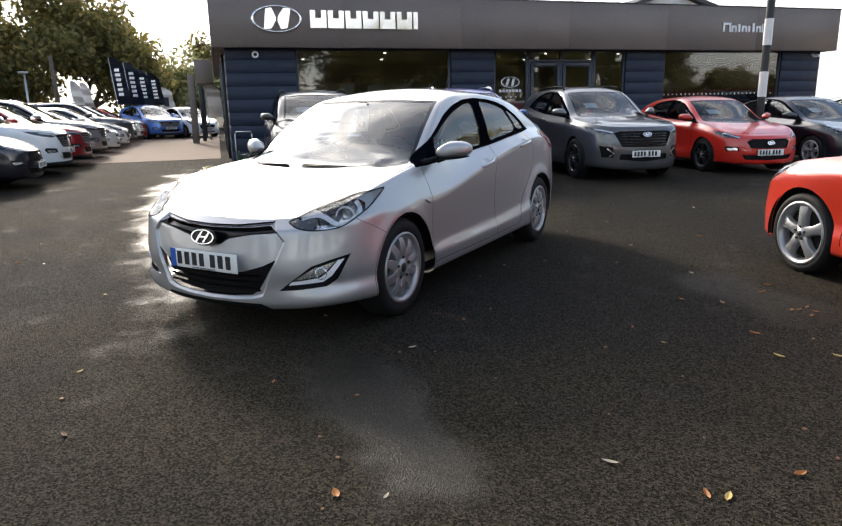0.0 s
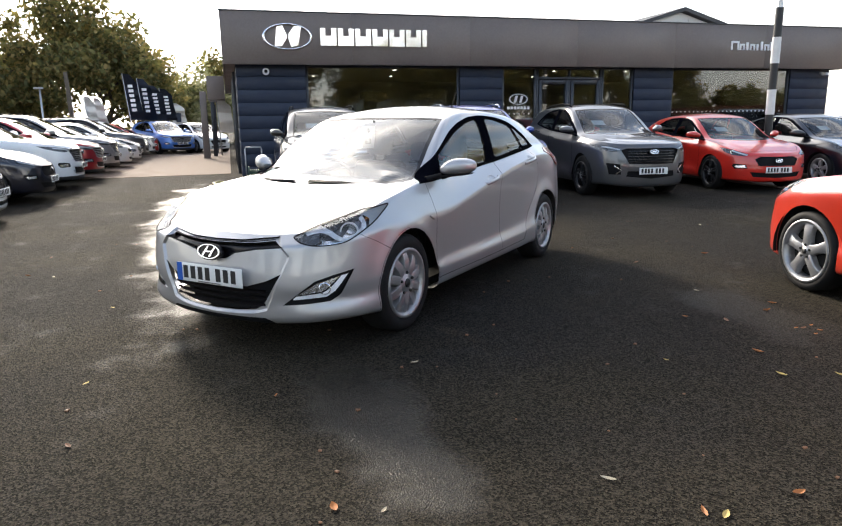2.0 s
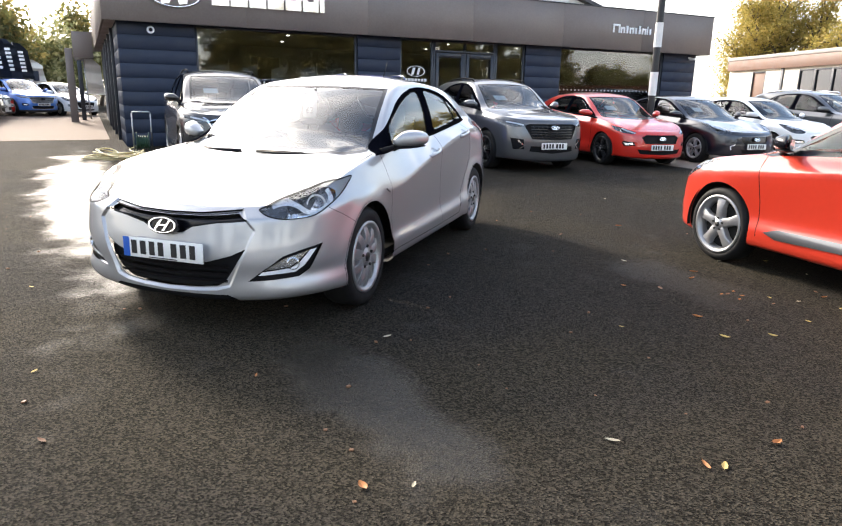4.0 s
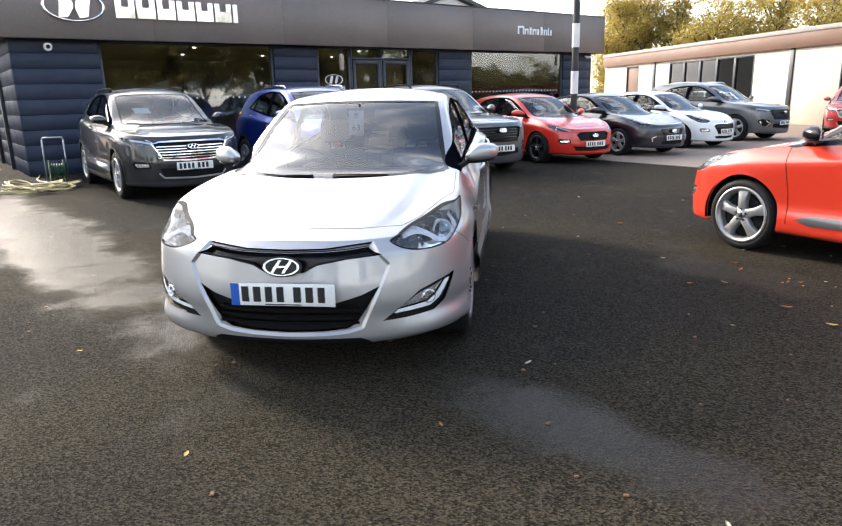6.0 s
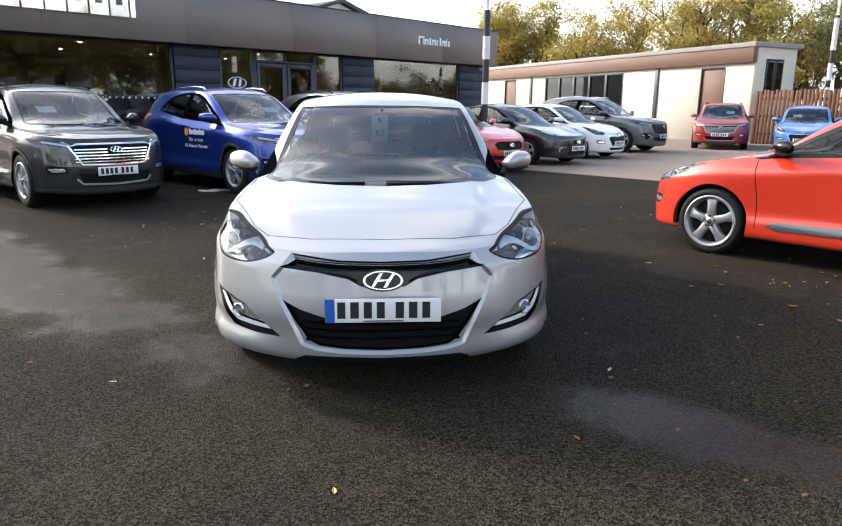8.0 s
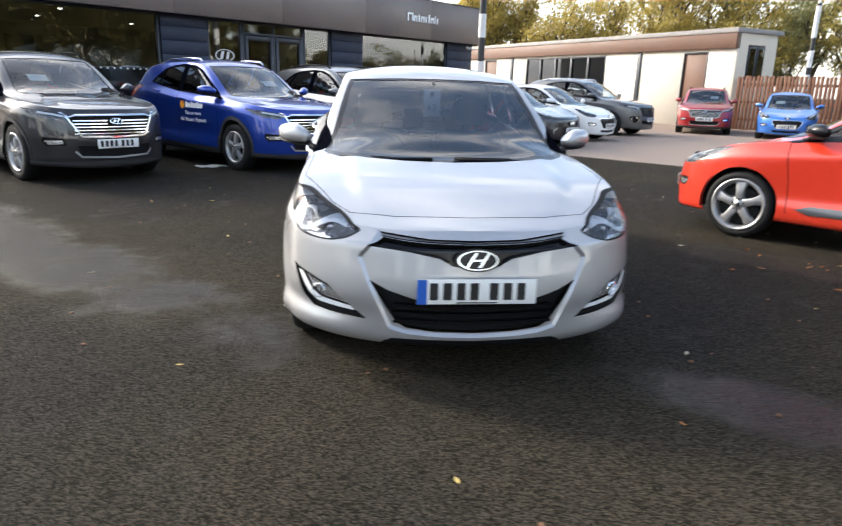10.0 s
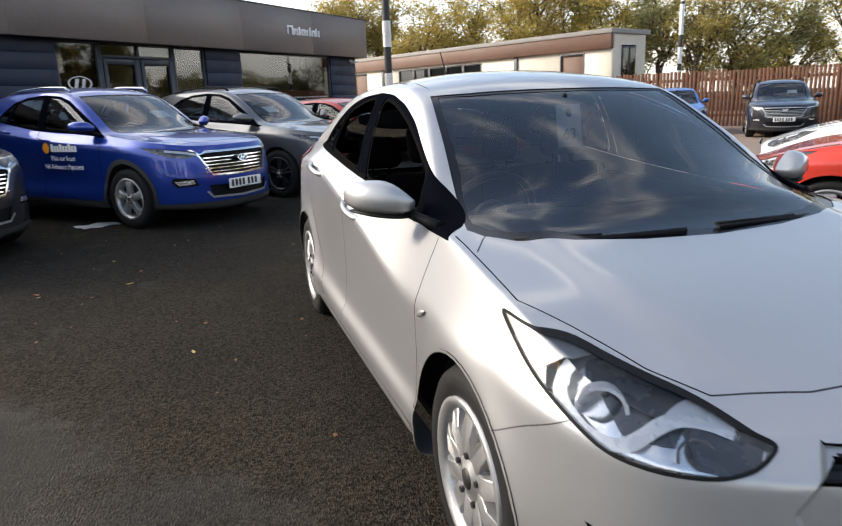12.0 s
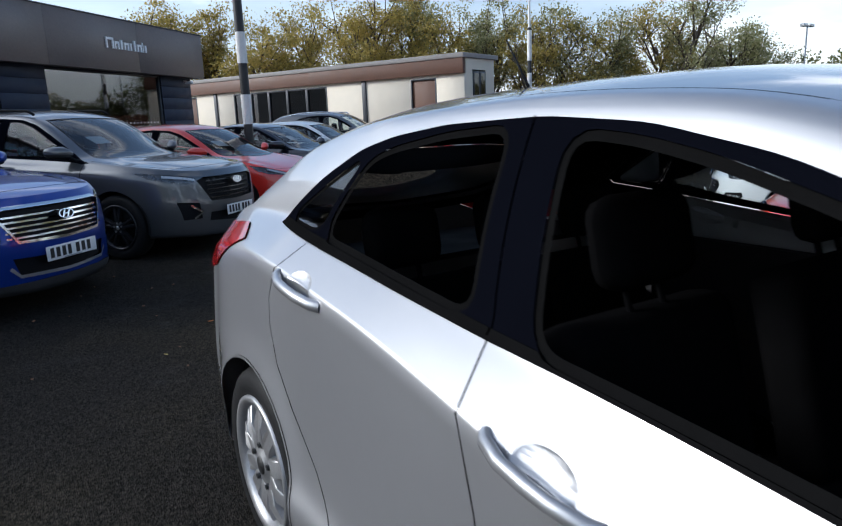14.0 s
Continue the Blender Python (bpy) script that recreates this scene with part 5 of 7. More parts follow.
for outline in ([(.74, 3.07), (.90, 3.07), (1.02, 3.25), (1.02, 3.33), (.93, 3.53), (.80, 3.50)], [(1.12, 3.06), (1.28, 3.09), (1.36, 3.51), (1.20, 3.52), (1.07, 3.35), (1.06, 3.24)]):
    bm = bmesh.new()
    prism(bm, outline, -.05, pose(0, -.352, 0))
    part("sign_stroke", bm, SIGN_METAL, sign)
# seven plain polished shapes of the letters' size
x = 1.80
for k in range(7):
    wd = .11 if k == 6 else .38
    e = x + wd
    shape = [(x, 3.10), (e, 3.10), (e, 3.49), (x, 3.49)]
    if k < 6:
        shape = [(x, 3.10), (e, 3.10), (e, 3.49), (e - .12, 3.49), (e - .12, 3.32), (x + .12, 3.32), (x + .12, 3.49), (x, 3.49)]
    bm = bmesh.new()
    prism(bm, shape, -.06, pose(0, -.352, 0))
    part("sign_letter", bm, SIGN_METAL, sign)
    x += wd + .035
second = empty("shop_sign", LOT, "small white block lettering on the fascia", "sign")
x = 13.36
for wd, hh in ((.26, .24), (.16, .17), (.12, .21), (.16, .17), (.11, .17), (.12, .24), (.16, .17), (.05, .23), (.11, .17)):
    bm = bmesh.new()
    z = 3.16
    if wd > .13:
        prism(bm, [(x, z), (x + .045, z), (x + .045, z + hh - .05), (x + wd - .045, z + hh - .05), (x + wd - .045, z), (x + wd, z), (x + wd, z + hh), (x, z + hh)], -.03, pose(0, -.352, 0))
    else:
        box(bm, x + wd * .2, x + wd * .75, -.382, -.352, z, z + hh)
    part("sign_letter", bm, SIGN_WHITE, second)
    x += wd + .035


def window(name, u0, u1, z0, z1, bars=(), label="", transom=None):
    w = empty(name)
    w.parent = building
    tagged(w, label)
    t = .06
    for a, b, c, d in ((u0, u0 + t, z0, z1), (u1 - t, u1, z0, z1), (u0 + t, u1 - t, z0, z0 + t), (u0 + t, u1 - t, z1 - t, z1)):
        part("window_frame", block(a, b, .02, .12, c, d, .006, 1), FRAME_GREY, w)
    for b in bars:
        part("mullion", block(b - .03, b + .03, .02, .12, z0 + t, z1 - t, .006, 1), FRAME_GREY, w)
    if transom:
        part("transom", block(u0 + t, u1 - t, .016, .116, transom - .03, transom + .03, .006, 1), FRAME_GREY, w)
    edges = [u0 + t, *bars, u1 - t]
    for a, b in zip(edges, edges[1:]):
        bm = bmesh.new()
        box(bm, a + .002, b - .002, .06, .066, z0 + t, z1 - t)
        g = part("pane", bm, SHOP_GLASS, w)
        g.visible_shadow = False
    return w


window("window_1", 1.452, 5.388, .10, 2.69, (), "large showroom window with dark frame")
window("window_2", 6.572, 7.568, .10, 2.69, (), "narrow showroom window")
window("window_3", 9.532, 10.518, .10, 2.69, (), "narrow showroom window")
window("window_4", 11.752, 15.858, .10, 2.69, (), "large showroom window with dark frame")
door = window("door_1", 7.572, 9.528, .02, 2.69, (8.55,), "double glazed entrance doors with dark frames", 2.40)
for a, b in ((7.64, 8.51), (8.59, 9.46)):
    for c, d, e, f in ((a, a + .09, .08, 2.36), (b - .09, b, .08, 2.36), (a + .09, b - .09, 2.24, 2.36), (a + .09, b - .09, .08, .26)):
        part("door_leaf_rail", block(c, d, .0, .05, e, f, .006, 1), FRAME_GREY, door)
for x in (8.45, 8.65):
    bm = bmesh.new()
    tube(bm, [(x, -.05, .9), (x, -.05, 1.5)], .015, 8)
    part("door_handle", bm, STEEL, door)
WHITE_FILM = material("white window film", (0.62, 0.62, 0.62), 0.6, 0, 0.05, 5, 60)
for u0, u1, nm in ((1.55, 5.3, "window_dots"), (11.85, 15.75, "window_dots"), (6.65, 7.5, "window_dots"), (9.6, 10.45, "window_dots")):
    bm = bmesh.new()
    k = int((u1 - u0) / .14)
    for i in range(k):
        a = u0 + (u1 - u0) * i / k
        box(bm, a, a + .035, .052, .056, 1.46, 1.495)
    tagged(part(nm, bm, WHITE_FILM, building, "row of small white dots on the glass"), kind="stuff")
bm = bmesh.new()
rings = [[bm.verts.new((7.07 + .27 * f * math.cos(2 * math.pi * i / 36), .053, 1.86 + .14 * f * math.sin(2 * math.pi * i / 36))) for i in range(36)] for f in (1, .88)]
for i in range(36):
    bm.faces.new((rings[0][i], rings[0][(i + 1) % 36], rings[1][(i + 1) % 36], rings[1][i]))
prism(bm, [(6.93, 1.77), (7.0, 1.77), (7.06, 1.95), (6.98, 1.95)], .004, pose(0, .052, 0))
prism(bm, [(7.09, 1.77), (7.16, 1.77), (7.21, 1.95), (7.14, 1.95)], .004, pose(0, .052, 0))
for i in range(7):
    box(bm, 6.75 + .095 * i, 6.82 + .095 * i, .050, .056, 1.60, 1.67)
part("window_emblem", bm, WHITE_FILM, building, "white oval emblem and bars on the glass")
# inside
part("floor_inside", block(-.1, 17.1, .26, 14.8, -.02, .03), SHOW_FLOOR, building)
part("ceiling_inside", block(.1, 17.08, .26, 14.8, 2.74, 2.80), PLASTER, building)
part("partition", block(.1, 17.08, 7.4, 7.5, .03, 2.74), PLASTER, building)
for i in range(7):
    for y in (1.9, 4.4):
        u = 1.3 + 2.45 * i + y * .2
        bm = bmesh.new()
        bmesh.ops.create_cone(bm, cap_ends=True, segments=16, radius1=.045, radius2=.04, depth=.02, matrix=pose(u, y, 2.728))
        part("ceiling_lamp", bm, CEILING_LAMP, building)
for u in (13.6, 14.6, 3.4):
    part("display_board", block(u, u + .8, 3.2, 3.26, .03, 2.2, .01), PLASTER if u > 5 else NAVY_BOARD, building)
for u in (2.2, 12.4, 15.0):
    d = empty("reception_desk")
    d.parent = building
    part("desk_top", block(u, u + 1.4, 4.2, 4.9, .72, .76, .008), PLASTER, d)
    for a in (u + .05, u + 1.3):
        part("desk_leg", block(a, a + .05, 4.25, 4.85, .03, .72), FRAME_GREY, d)
# white pennants standing behind the big window
for u in (1.85, 2.55, 3.3, 4.05, 4.75):
    d = empty("window_pennant")
    d.parent = building
    bm = bmesh.new()
    prism(bm, [(u, 1.52), (u + .36, 1.50), (u + .40, 1.90), (u, 1.80)], .012, pose(0, .50, 0))
    part("pennant_cloth", bm, WHITE_FILM, d)
    bm = bmesh.new()
    tube(bm, [(u + .40, .506, .03), (u + .415, .506, 2.0)], .010, 6)
    part("pennant_pole", bm, STEEL, d)
# camera dome and lamp under the fascia
dome = empty("security_camera", LOT, "round white security camera on the navy wall", "camera")
bm = bmesh.new()
lathe(bm, [(.0, -.02), (.05, -.03), (.075, -.02), (.08, .0), (.08, .05)], 24, pose(.52, -.085, 2.53, 0, 0, 90))
part("housing", smooth(bm, 40), SIGN_WHITE, dome)
bm = bmesh.new()
lathe(bm, [(0, -.042), (.03, -.036), (.045, -.024)], 20, pose(.52, -.085, 2.53, 0, 0, 90))
part("lens", smooth(bm, 50), GLOSS_BLACK, dome)
cam2 = empty("security_camera", LOT, "white bracket security camera under the fascia", "camera")
part("housing", block(16.9, 17.0, -.30, -.10, 2.50, 2.57, .015), SIGN_WHITE, cam2)
part("bracket", block(16.94, 16.97, -.12, -.02, 2.55, 2.60, .005), SIGN_WHITE, cam2)

# canopy and totem beyond the shop's side
canopy = empty("side_canopy", FLAT, "low brown flat-roofed canopy on grey posts", "canopy")
part("canopy_band", block(-1.2, -.5, 13.0, 17, 2.35, 3.3, .01), BRONZE, canopy)
for y in (13.1, 16.5):
    part("post", block(-1.1, -.95, y, y + .15, 0, 2.25, .01), FRAME_GREY, canopy)
totem = empty("totem_sign", FLAT, "tall dark brown totem sign slab", "sign")
part("slab", block(-1.45, -1.2, 11.3, 11.65, 0, 2.6, .02), BRONZE, totem)

# the shed behind
shed = empty("warehouse", FLAT, "pale corrugated shed with a shallow gabled roof", "building", kind="structure")
bm = bmesh.new()
prism(bm, [(15.2, 0), (15.2, 4.75), (19.3, 6.0), (24.0, 4.7), (24.0, 0)], 14, pose(0, 10, 0))
part("wall", bm, CORRUGATED, shed)
for (a, za), (b, zb) in (((15.0, 4.72), (19.3, 6.03)), ((19.3, 6.03), (24.2, 4.68))):
    bm = bmesh.new()
    prism(bm, [(a, za), (b, zb), (b, zb + .16), (a, za + .16)], 14.6, pose(0, 9.7, 0))
    part("roof", bm, ROOF_GREY, shed)
for k in range(22):
    u = 15.3 + .4 * k
    part("rib", block(u, u + .05, 9.96, 9.998, 0, 4.6 + min(u - 15.2, (24 - u)) * .26), CORRUGATED, shed)

# ---- the cabin, the fence and the poles ----
CABIN_AT = pose(14.2, 21.75, 0, 0, 0, 111.5)            # local x runs along the long wall from the near corner
office = empty("portable_cabin", CABIN_AT, "long cream portable cabin with brown trim", "building", kind="structure")
LEN, HGT = 20.5, 3.80
OPEN = [(1.3, 2.55, .55, 2.95, "door"), (7.2, 13.6, .9, 2.95, "windows"), (16.6, 17.9, .55, 2.95, "door")]
cuts = [0] + [v for o in OPEN for v in o[:2]] + [LEN]
for a, b in zip(cuts[::2], cuts[1::2]):
    part("wall_panel", block(a, b, -.12, 0, -.1, 3.05, .004, 1), CREAM, office)
for a, b, z0, z1, kind in OPEN:
    part("wall_panel", block(a + .002, b - .002, -.118, -.002, -.1, z0), CREAM, office)
    part("wall_panel", block(a + .002, b - .002, -.118, -.002, z1, 3.05), CREAM, office)
    if kind == "door":
        part("door", block(a + .06, b - .06, -.09, -.05, z0, z1 - .06, .006), BROWN, office)
        for c, d in ((a + .002, a + .06), (b - .06, b - .002)):
            part("door_frame", block(c, d, -.115, .015, z0, z1, .004), FRAME_GREY, office)
        part("door_frame", block(a + .06, b - .06, -.115, .015, z1 - .06, z1 - .002, .004), FRAME_GREY, office)
    else:
        k = 5
        for i in range(k):
            c, d = a + (b - a) * i / k, a + (b - a) * (i + 1) / k
            for e, f, g, h in ((c, c + .07, z0, z1), (d - .07, d, z0, z1), (c + .07, d - .07, z0, z0 + .07), (c + .07, d - .07, z1 - .07, z1)):
                part("window_frame", block(e + .002, f - .002, -.10, .012, g + .002, h - .002, .004), FRAME_GREY, office)
            bm = bmesh.new()
            box(bm, c + .07, d - .07, -.06, -.054, z0 + .07, z1 - .07)
            part("pane", bm, CABIN_GLASS, office)
for x in (4.9, 14.9):
    part("downpipe", block(x, x + .22, .0, .06, 0, 3.05, .01), FRAME_GREY, office)
part("fascia_board", block(-.04, LEN, .002, .16, 3.05, 3.62, .008), BROWN, office)
part("roof", block(-.10, LEN, -2.5, .20, 3.62, HGT, .02), FELT, office)
for a, b, c, d in ((-2.28, -1.62, .0, 1.85), (-.62, -.12, .0, 1.85)):
    part("end_wall", block(.0, .10, a - .02 if a < -2 else a, b, -.1, 3.62), CREAM, office)
part("end_wall", block(.0, .10, -1.62, -.62, -.1, 1.85), CREAM, office)
part("end_wall", block(.0, .10, -1.62, -.62, 3.2, 3.62), CREAM, office)
for c in (-1.60, -1.10):
    part("end_window", block(-.03, .05, c, c + .46, 1.9, 3.15, .02), FRAME_GREY, office)
    bm = bmesh.new()
    box(bm, -.036, -.031, c + .07, c + .39, 1.98, 3.07)
    part("pane", bm, CABIN_GLASS, office)
part("back_wall", block(.1, LEN, -2.3, -2.2, -.1, 3.62), CREAM, office)
part("floor", block(.1, LEN, -2.2, -.12, .3, .4), BROWN, office)
rail = empty("handrail", CABIN_AT, "grey steel ramp handrail by the cabin", "handrail")
bm = bmesh.new()
tube(bm, [(6.3, 1.3, .0), (6.3, 1.3, 1.0), (7.0, 1.3, 1.35), (11.5, 1.3, 1.5)], .028, 8)
tube(bm, [(11.5, 1.3, 0), (11.5, 1.3, 1.5)], .028, 8)
tube(bm, [(8.7, 1.3, 0), (8.7, 1.3, 1.41)], .028, 8)
part("rail", bm, STEEL, rail)

fence = empty("fence", pose(14.3, 21.6, 0, 0, 0, -45.5), "red-brown close-boarded wooden fence", "fence", kind="structure")
rnd = random.Random(4)
bm = block(-.052, .052, -.012, .012, 0, 2.02, .006, 1)
board = bpy.data.meshes.new("fence_board")
bm.to_mesh(board)
bm.free()
board.materials.append(FENCE_WOOD)
for i in range(150):
    ob = new("fence_board", board)
    ob.parent = fence
    ob.matrix_basis = pose(.06 + i * .135, rnd.uniform(-.004, .004), rnd.uniform(-.03, .03), 0, rnd.uniform(-.5, .5), 0)
for z in (.4, 1.05, 1.7):
    part("fence_rail", block(0, 20.3, .016, .06, z - .05, z + .05), FENCE_WOOD, fence)
for i in range(9):
    part("fence_post", block(i * 2.5, i * 2.5 + .1, .062, .16, 0, 1.95, .01), FENCE_WOOD, fence)


def banded_pole(x, y, bands, top, thin, label):
    p = empty("pole", pose(x, y, 0), label, "pole")
    edge = 0
    for z0, z1 in bands + [(top, top)]:
        if z0 > edge:
            bm = bmesh.new()
            lathe(bm, [(.078, edge), (.075, z0)], 20, pose(0, 0, 0, 0, -90, 0))
            part("pole_section", smooth(bm), BAND_BLACK, p)
        if z1 > z0:
            bm = bmesh.new()
            lathe(bm, [(.085, z0), (.085, z1)], 20, pose(0, 0, 0, 0, -90, 0))
            part("white_band", smooth(bm), BAND_WHITE, p, "white painted band")
        edge = z1
    bm = bmesh.new()
    lathe(bm, [(.076, top), (.045, top + .03), (.036, thin)], 16, pose(0, 0, 0, 0, -90, 0))
    part("upper_pole", smooth(bm), BAND_WHITE, p)
    for sx in (-1, 1):
        part("floodlight", block(sx * .30 - .14, sx * .30 + .14, -.10, .06, thin - .05, thin + .12, .02), FRAME_GREY, p)
    part("cross_arm", block(-.4, .4, -.03, .03, thin, thin + .05), STEEL, p)
    return p


banded_pole(2.43, 12.27, [(1.40, 1.90), (2.42, 2.93)], 3.5, 6.2, "black lighting pole with two white painted bands")
banded_pole(16.3, 20.4, [(1.5, 2.1), (2.35, 2.95), (3.4, 4.5)], 4.6, 6.6, "black lighting pole with white bands behind the fence")


# ---- the silver hatchback ----
hero_car = make_car("hatchback_car", SILVER, "silver five-door hatchback parked on wet tarmac", dict(hero=True, P=HERO, res=(176, 100), nose=HERO_NOSE, wheels="trim", radius=.312, rim=.213, plate=(.452, -.834), badge=(.587, -.822), badge_s=.93, side_glass=CAR_GLASS, trim=TRIM_BLACK))


# ---- the other cars ----
TALL = dict(HATCH, zs=[.80, .80, .803, .812, .83, .855, .885, .93, .955, 1.03, 1.07, 1.07, 1.0, .98],
            z3=[.72, .72, .722, .725, .735, .76, .79, .82, .86, .93, .97, .95, .82, .80], z2=[.46, .46, .46, .46, .46, .46, .46, .44, .44, .46, .50, .52, .52, .52],
            ds=[.09, .09, .09, .085, .080, .07, .075, .10, .115, .125, .14, .14, .12, .12],
            centre=[(-.80, .77), (-.72, .805), (-.60, .838), (-.2, .895), (.18, .935), (.30, .988), (.6, 1.140), (1.03, 1.348), (1.18, 1.398), (1.6, 1.443), (2.2, 1.442), (2.85, 1.405), (2.95, 1.34), (3.25, 1.02), (3.45, .94)],
            rail_z=[(.3, .92), (.42, .94), (.8, 1.172), (1.1, 1.325), (1.35, 1.372), (1.7, 1.388), (2.3, 1.378), (2.8, 1.325), (3.1, 1.16)],
            rail_x=[(.3, .715), (.42, .705), (.8, .655), (1.1, .615), (1.6, .60), (2.3, .595), (2.8, .59), (3.1, .61)], green=(.25, .45, 3.02, 3.2))
LOWLINE = dict(HATCH, centre=[(-.80, .64), (-.72, .675), (-.60, .705), (-.2, .80), (.18, .905), (.30, .965), (.6, 1.125), (1.03, 1.335), (1.18, 1.385), (1.6, 1.430), (2.2, 1.385), (2.8, 1.25), (3.1, 1.13), (3.3, 1.05), (3.45, 1.0)],
               rail_z=[(.3, .915), (.42, .935), (.8, 1.17), (1.1, 1.32), (1.35, 1.365), (1.7, 1.370), (2.2, 1.315), (2.7, 1.205), (3.05, 1.11)])


def stretcher(kx, kz, front, wb, tail):
    """Stretches the hatchback's frame to another car's width, height, overhangs and wheelbase."""
    def f(x, y, z):
        if y < 0:
            yy = y * front
        elif y < 2.65:
            yy = y * wb / 2.65
        else:
            yy = wb + (y - 2.65) * tail
        return x * kx, yy, z * kz
    return f


def chrome_nose(slats=(.548, .582, .616, .650, .684), mat=CHROME, band=None):
    n = [(stripe([(0, .742), (.42, .742), (.505, .715), (.385, .520), (0, .508)], .020), "grille_surround", mat, .006, "grille surround"),
         ([(.485, .728), (.545, .770), (.575, .767), (.512, .705)], "grille_wing", mat, .006, "bright wing of the grille surround")]
    n += [(q, "grille_slat", mat, -.004, "grille slat") for q in lines(.455, slats, .012)]
    n += [([(0, .735), (.42, .735), (.497, .712), (.38, .525), (0, .515)], "grille", BLACK, -.028, "black grille"),
          ([(0, .40), (.44, .42), (.40, .31), (0, .295)], "lower_intake", BLACK, -.020, "black lower intake"),
          (stripe([(0, .285), (.40, .30), (.46, .36)], .022), "skid_bar", STEEL, .004, "grey lower bumper bar")]
    return n


SPORT_NOSE = [(stripe([(0, .628), (.335, .634), (.425, .590), (.36, .470), (0, .462)], .007), "grille_line", GLOSS_BLACK, .002, ""),
              ([(0, .625), (.33, .630), (.42, .588), (.355, .474), (0, .468)], "grille", BLACK, -.022, "black mesh grille"),
              ([(0, .33), (.50, .36), (.44, .27), (0, .250)], "lower_intake", BLACK, -.024, "black lower intake"),
              (stripe([(0, .225), (.46, .235), (.60, .30)], .014), "splitter_line", RED, .004, "red line along the lower lip")]
SMALL_NOSE = [(stripe([(0, .60), (.36, .605), (.43, .56), (.30, .36), (0, .352)], .010), "grille_surround", CHROME, .003, "bright grille outline")]
SMALL_NOSE += [(q, "grille_slat", GLOSS_BLACK, -.006, "grille slat") for q in lines(.33, (.40, .44, .53, .565), .012)]
SMALL_NOSE += [([(0, .596), (.355, .60), (.42, .558), (.295, .365), (0, .358)], "grille", BLACK, -.024, "black grille"), ([(0, .30), (.40, .31), (.36, .25), (0, .24)], "lower_intake", BLACK, -.020, "black lower intake")]
PLAIN_NOSE = [([(0, .60), (.34, .60), (.36, .57), (.30, .47), (0, .465)], "grille", GLOSS_BLACK, -.010, "smooth gloss black grille panel"), ([(0, .33), (.34, .335), (.30, .26), (0, .25)], "lower_intake", BLACK, -.020, "black lower intake"),
              (stripe([(.47, .44), (.56, .40), (.54, .33)], .014), "side_light", DRL, .002, "curved daytime light")]
TALL_LAMP = [(.52, .812), (.30, .790), (.12, .768), (-.005, .742), (.0, .705), (.10, .690), (.26, .710), (.42, .755)]
MESH_NOSE = [(q, "grille_slat", GLOSS_BLACK, -.006, "dark grille slat") for q in lines(.40, (.545, .585, .625, .665, .705), .010)] + [
    (stripe([(.08 * k + d, z0) for d, z0 in ((-.05, .52), (.05, .73))], .005), "grille_bar", GLOSS_BLACK, -.004, "thin dark grille bar") for k in range(1, 5)] + [
    ([(0, .742), (.42, .742), (.505, .715), (.385, .515), (0, .505)], "grille", BLACK, -.028, "dark mesh grille"), ([(0, .40), (.40, .41), (.42, .33), (0, .295)], "lower_intake", BLACK, -.022, "black lower intake"),
    (stripe([(.60, .49), (.50, .42), (.57, .37)], .022), "corner_blade", CHROME, .006, "bright angled corner blade"), ([(.52, .51), (.70, .53), (.66, .36), (.50, .36)], "corner_intake", BLACK, -.014, "black corner intake")]


def recolour(ob, old, fresh):
    """Gives a copied car another paint; the meshes stay shared."""
    for o in ob.children_recursive:
        for s in o.material_slots:
            if s.material == old:
                s.link = "OBJECT"
                s.material = fresh
    return ob


def park(car, x, y, rz, nose=-.94):
    """Sets a car so that the middle of its nose stands at x, y."""
    car.matrix_world = Matrix.Translation((x, y, 0)) @ pose(0, 0, 0, 0, 0, rz) @ Matrix.Translation((0, -nose, 0))
    return car


def parked_copy(car, paint_was, paint_now, label, x, y, rz, nose=-.94, group=""):
    m = Matrix.Translation((x, y, 0)) @ pose(0, 0, 0, 0, 0, rz) @ Matrix.Translation((0, -nose, 0))
    c = recolour(copy_thing(car, m), paint_was, paint_now)
    return tagged(c, label, "car", group)


suv_warp = stretcher(1.045, 1.14, 1.12, 2.67, 1.10)
ROW = "cars parked in front of the showroom"
grey_suv = make_car("suv_car", DARK_GREY, "dark grey SUV with chrome barred grille beside the showroom wall", dict(P=TALL, warp=suv_warp, nose=chrome_nose(), headlight=TALL_LAMP, fog="bar", wheels="twin", radius=.352, rim=.235, arch=.345, cladding=True, rails=BLACK, plate=(.500, -.955), badge=(.775, -.945), badge_s=.8, screen_paper=1, group=ROW, res=(84, 56), side_glass=DARK_GLASS))
park(grey_suv, -3.49, 5.30, 43.6)
blue_suv = make_car("suv_car", BLUE, "blue SUV with chrome grille and white lettering on its door", dict(P=TALL, warp=suv_warp, nose=chrome_nose(), headlight=TALL_LAMP, fog="bar", wheels="five", radius=.345, rim=.225, arch=.345, cladding=True, rails=CHROME, plate=(.475, -.955), badge=(.755, -.945), badge_s=.8, screen_paper=2, group=ROW, res=(84, 56), side_glass=DARK_GLASS))
park(blue_suv, -1.00, 6.57, 43.0)
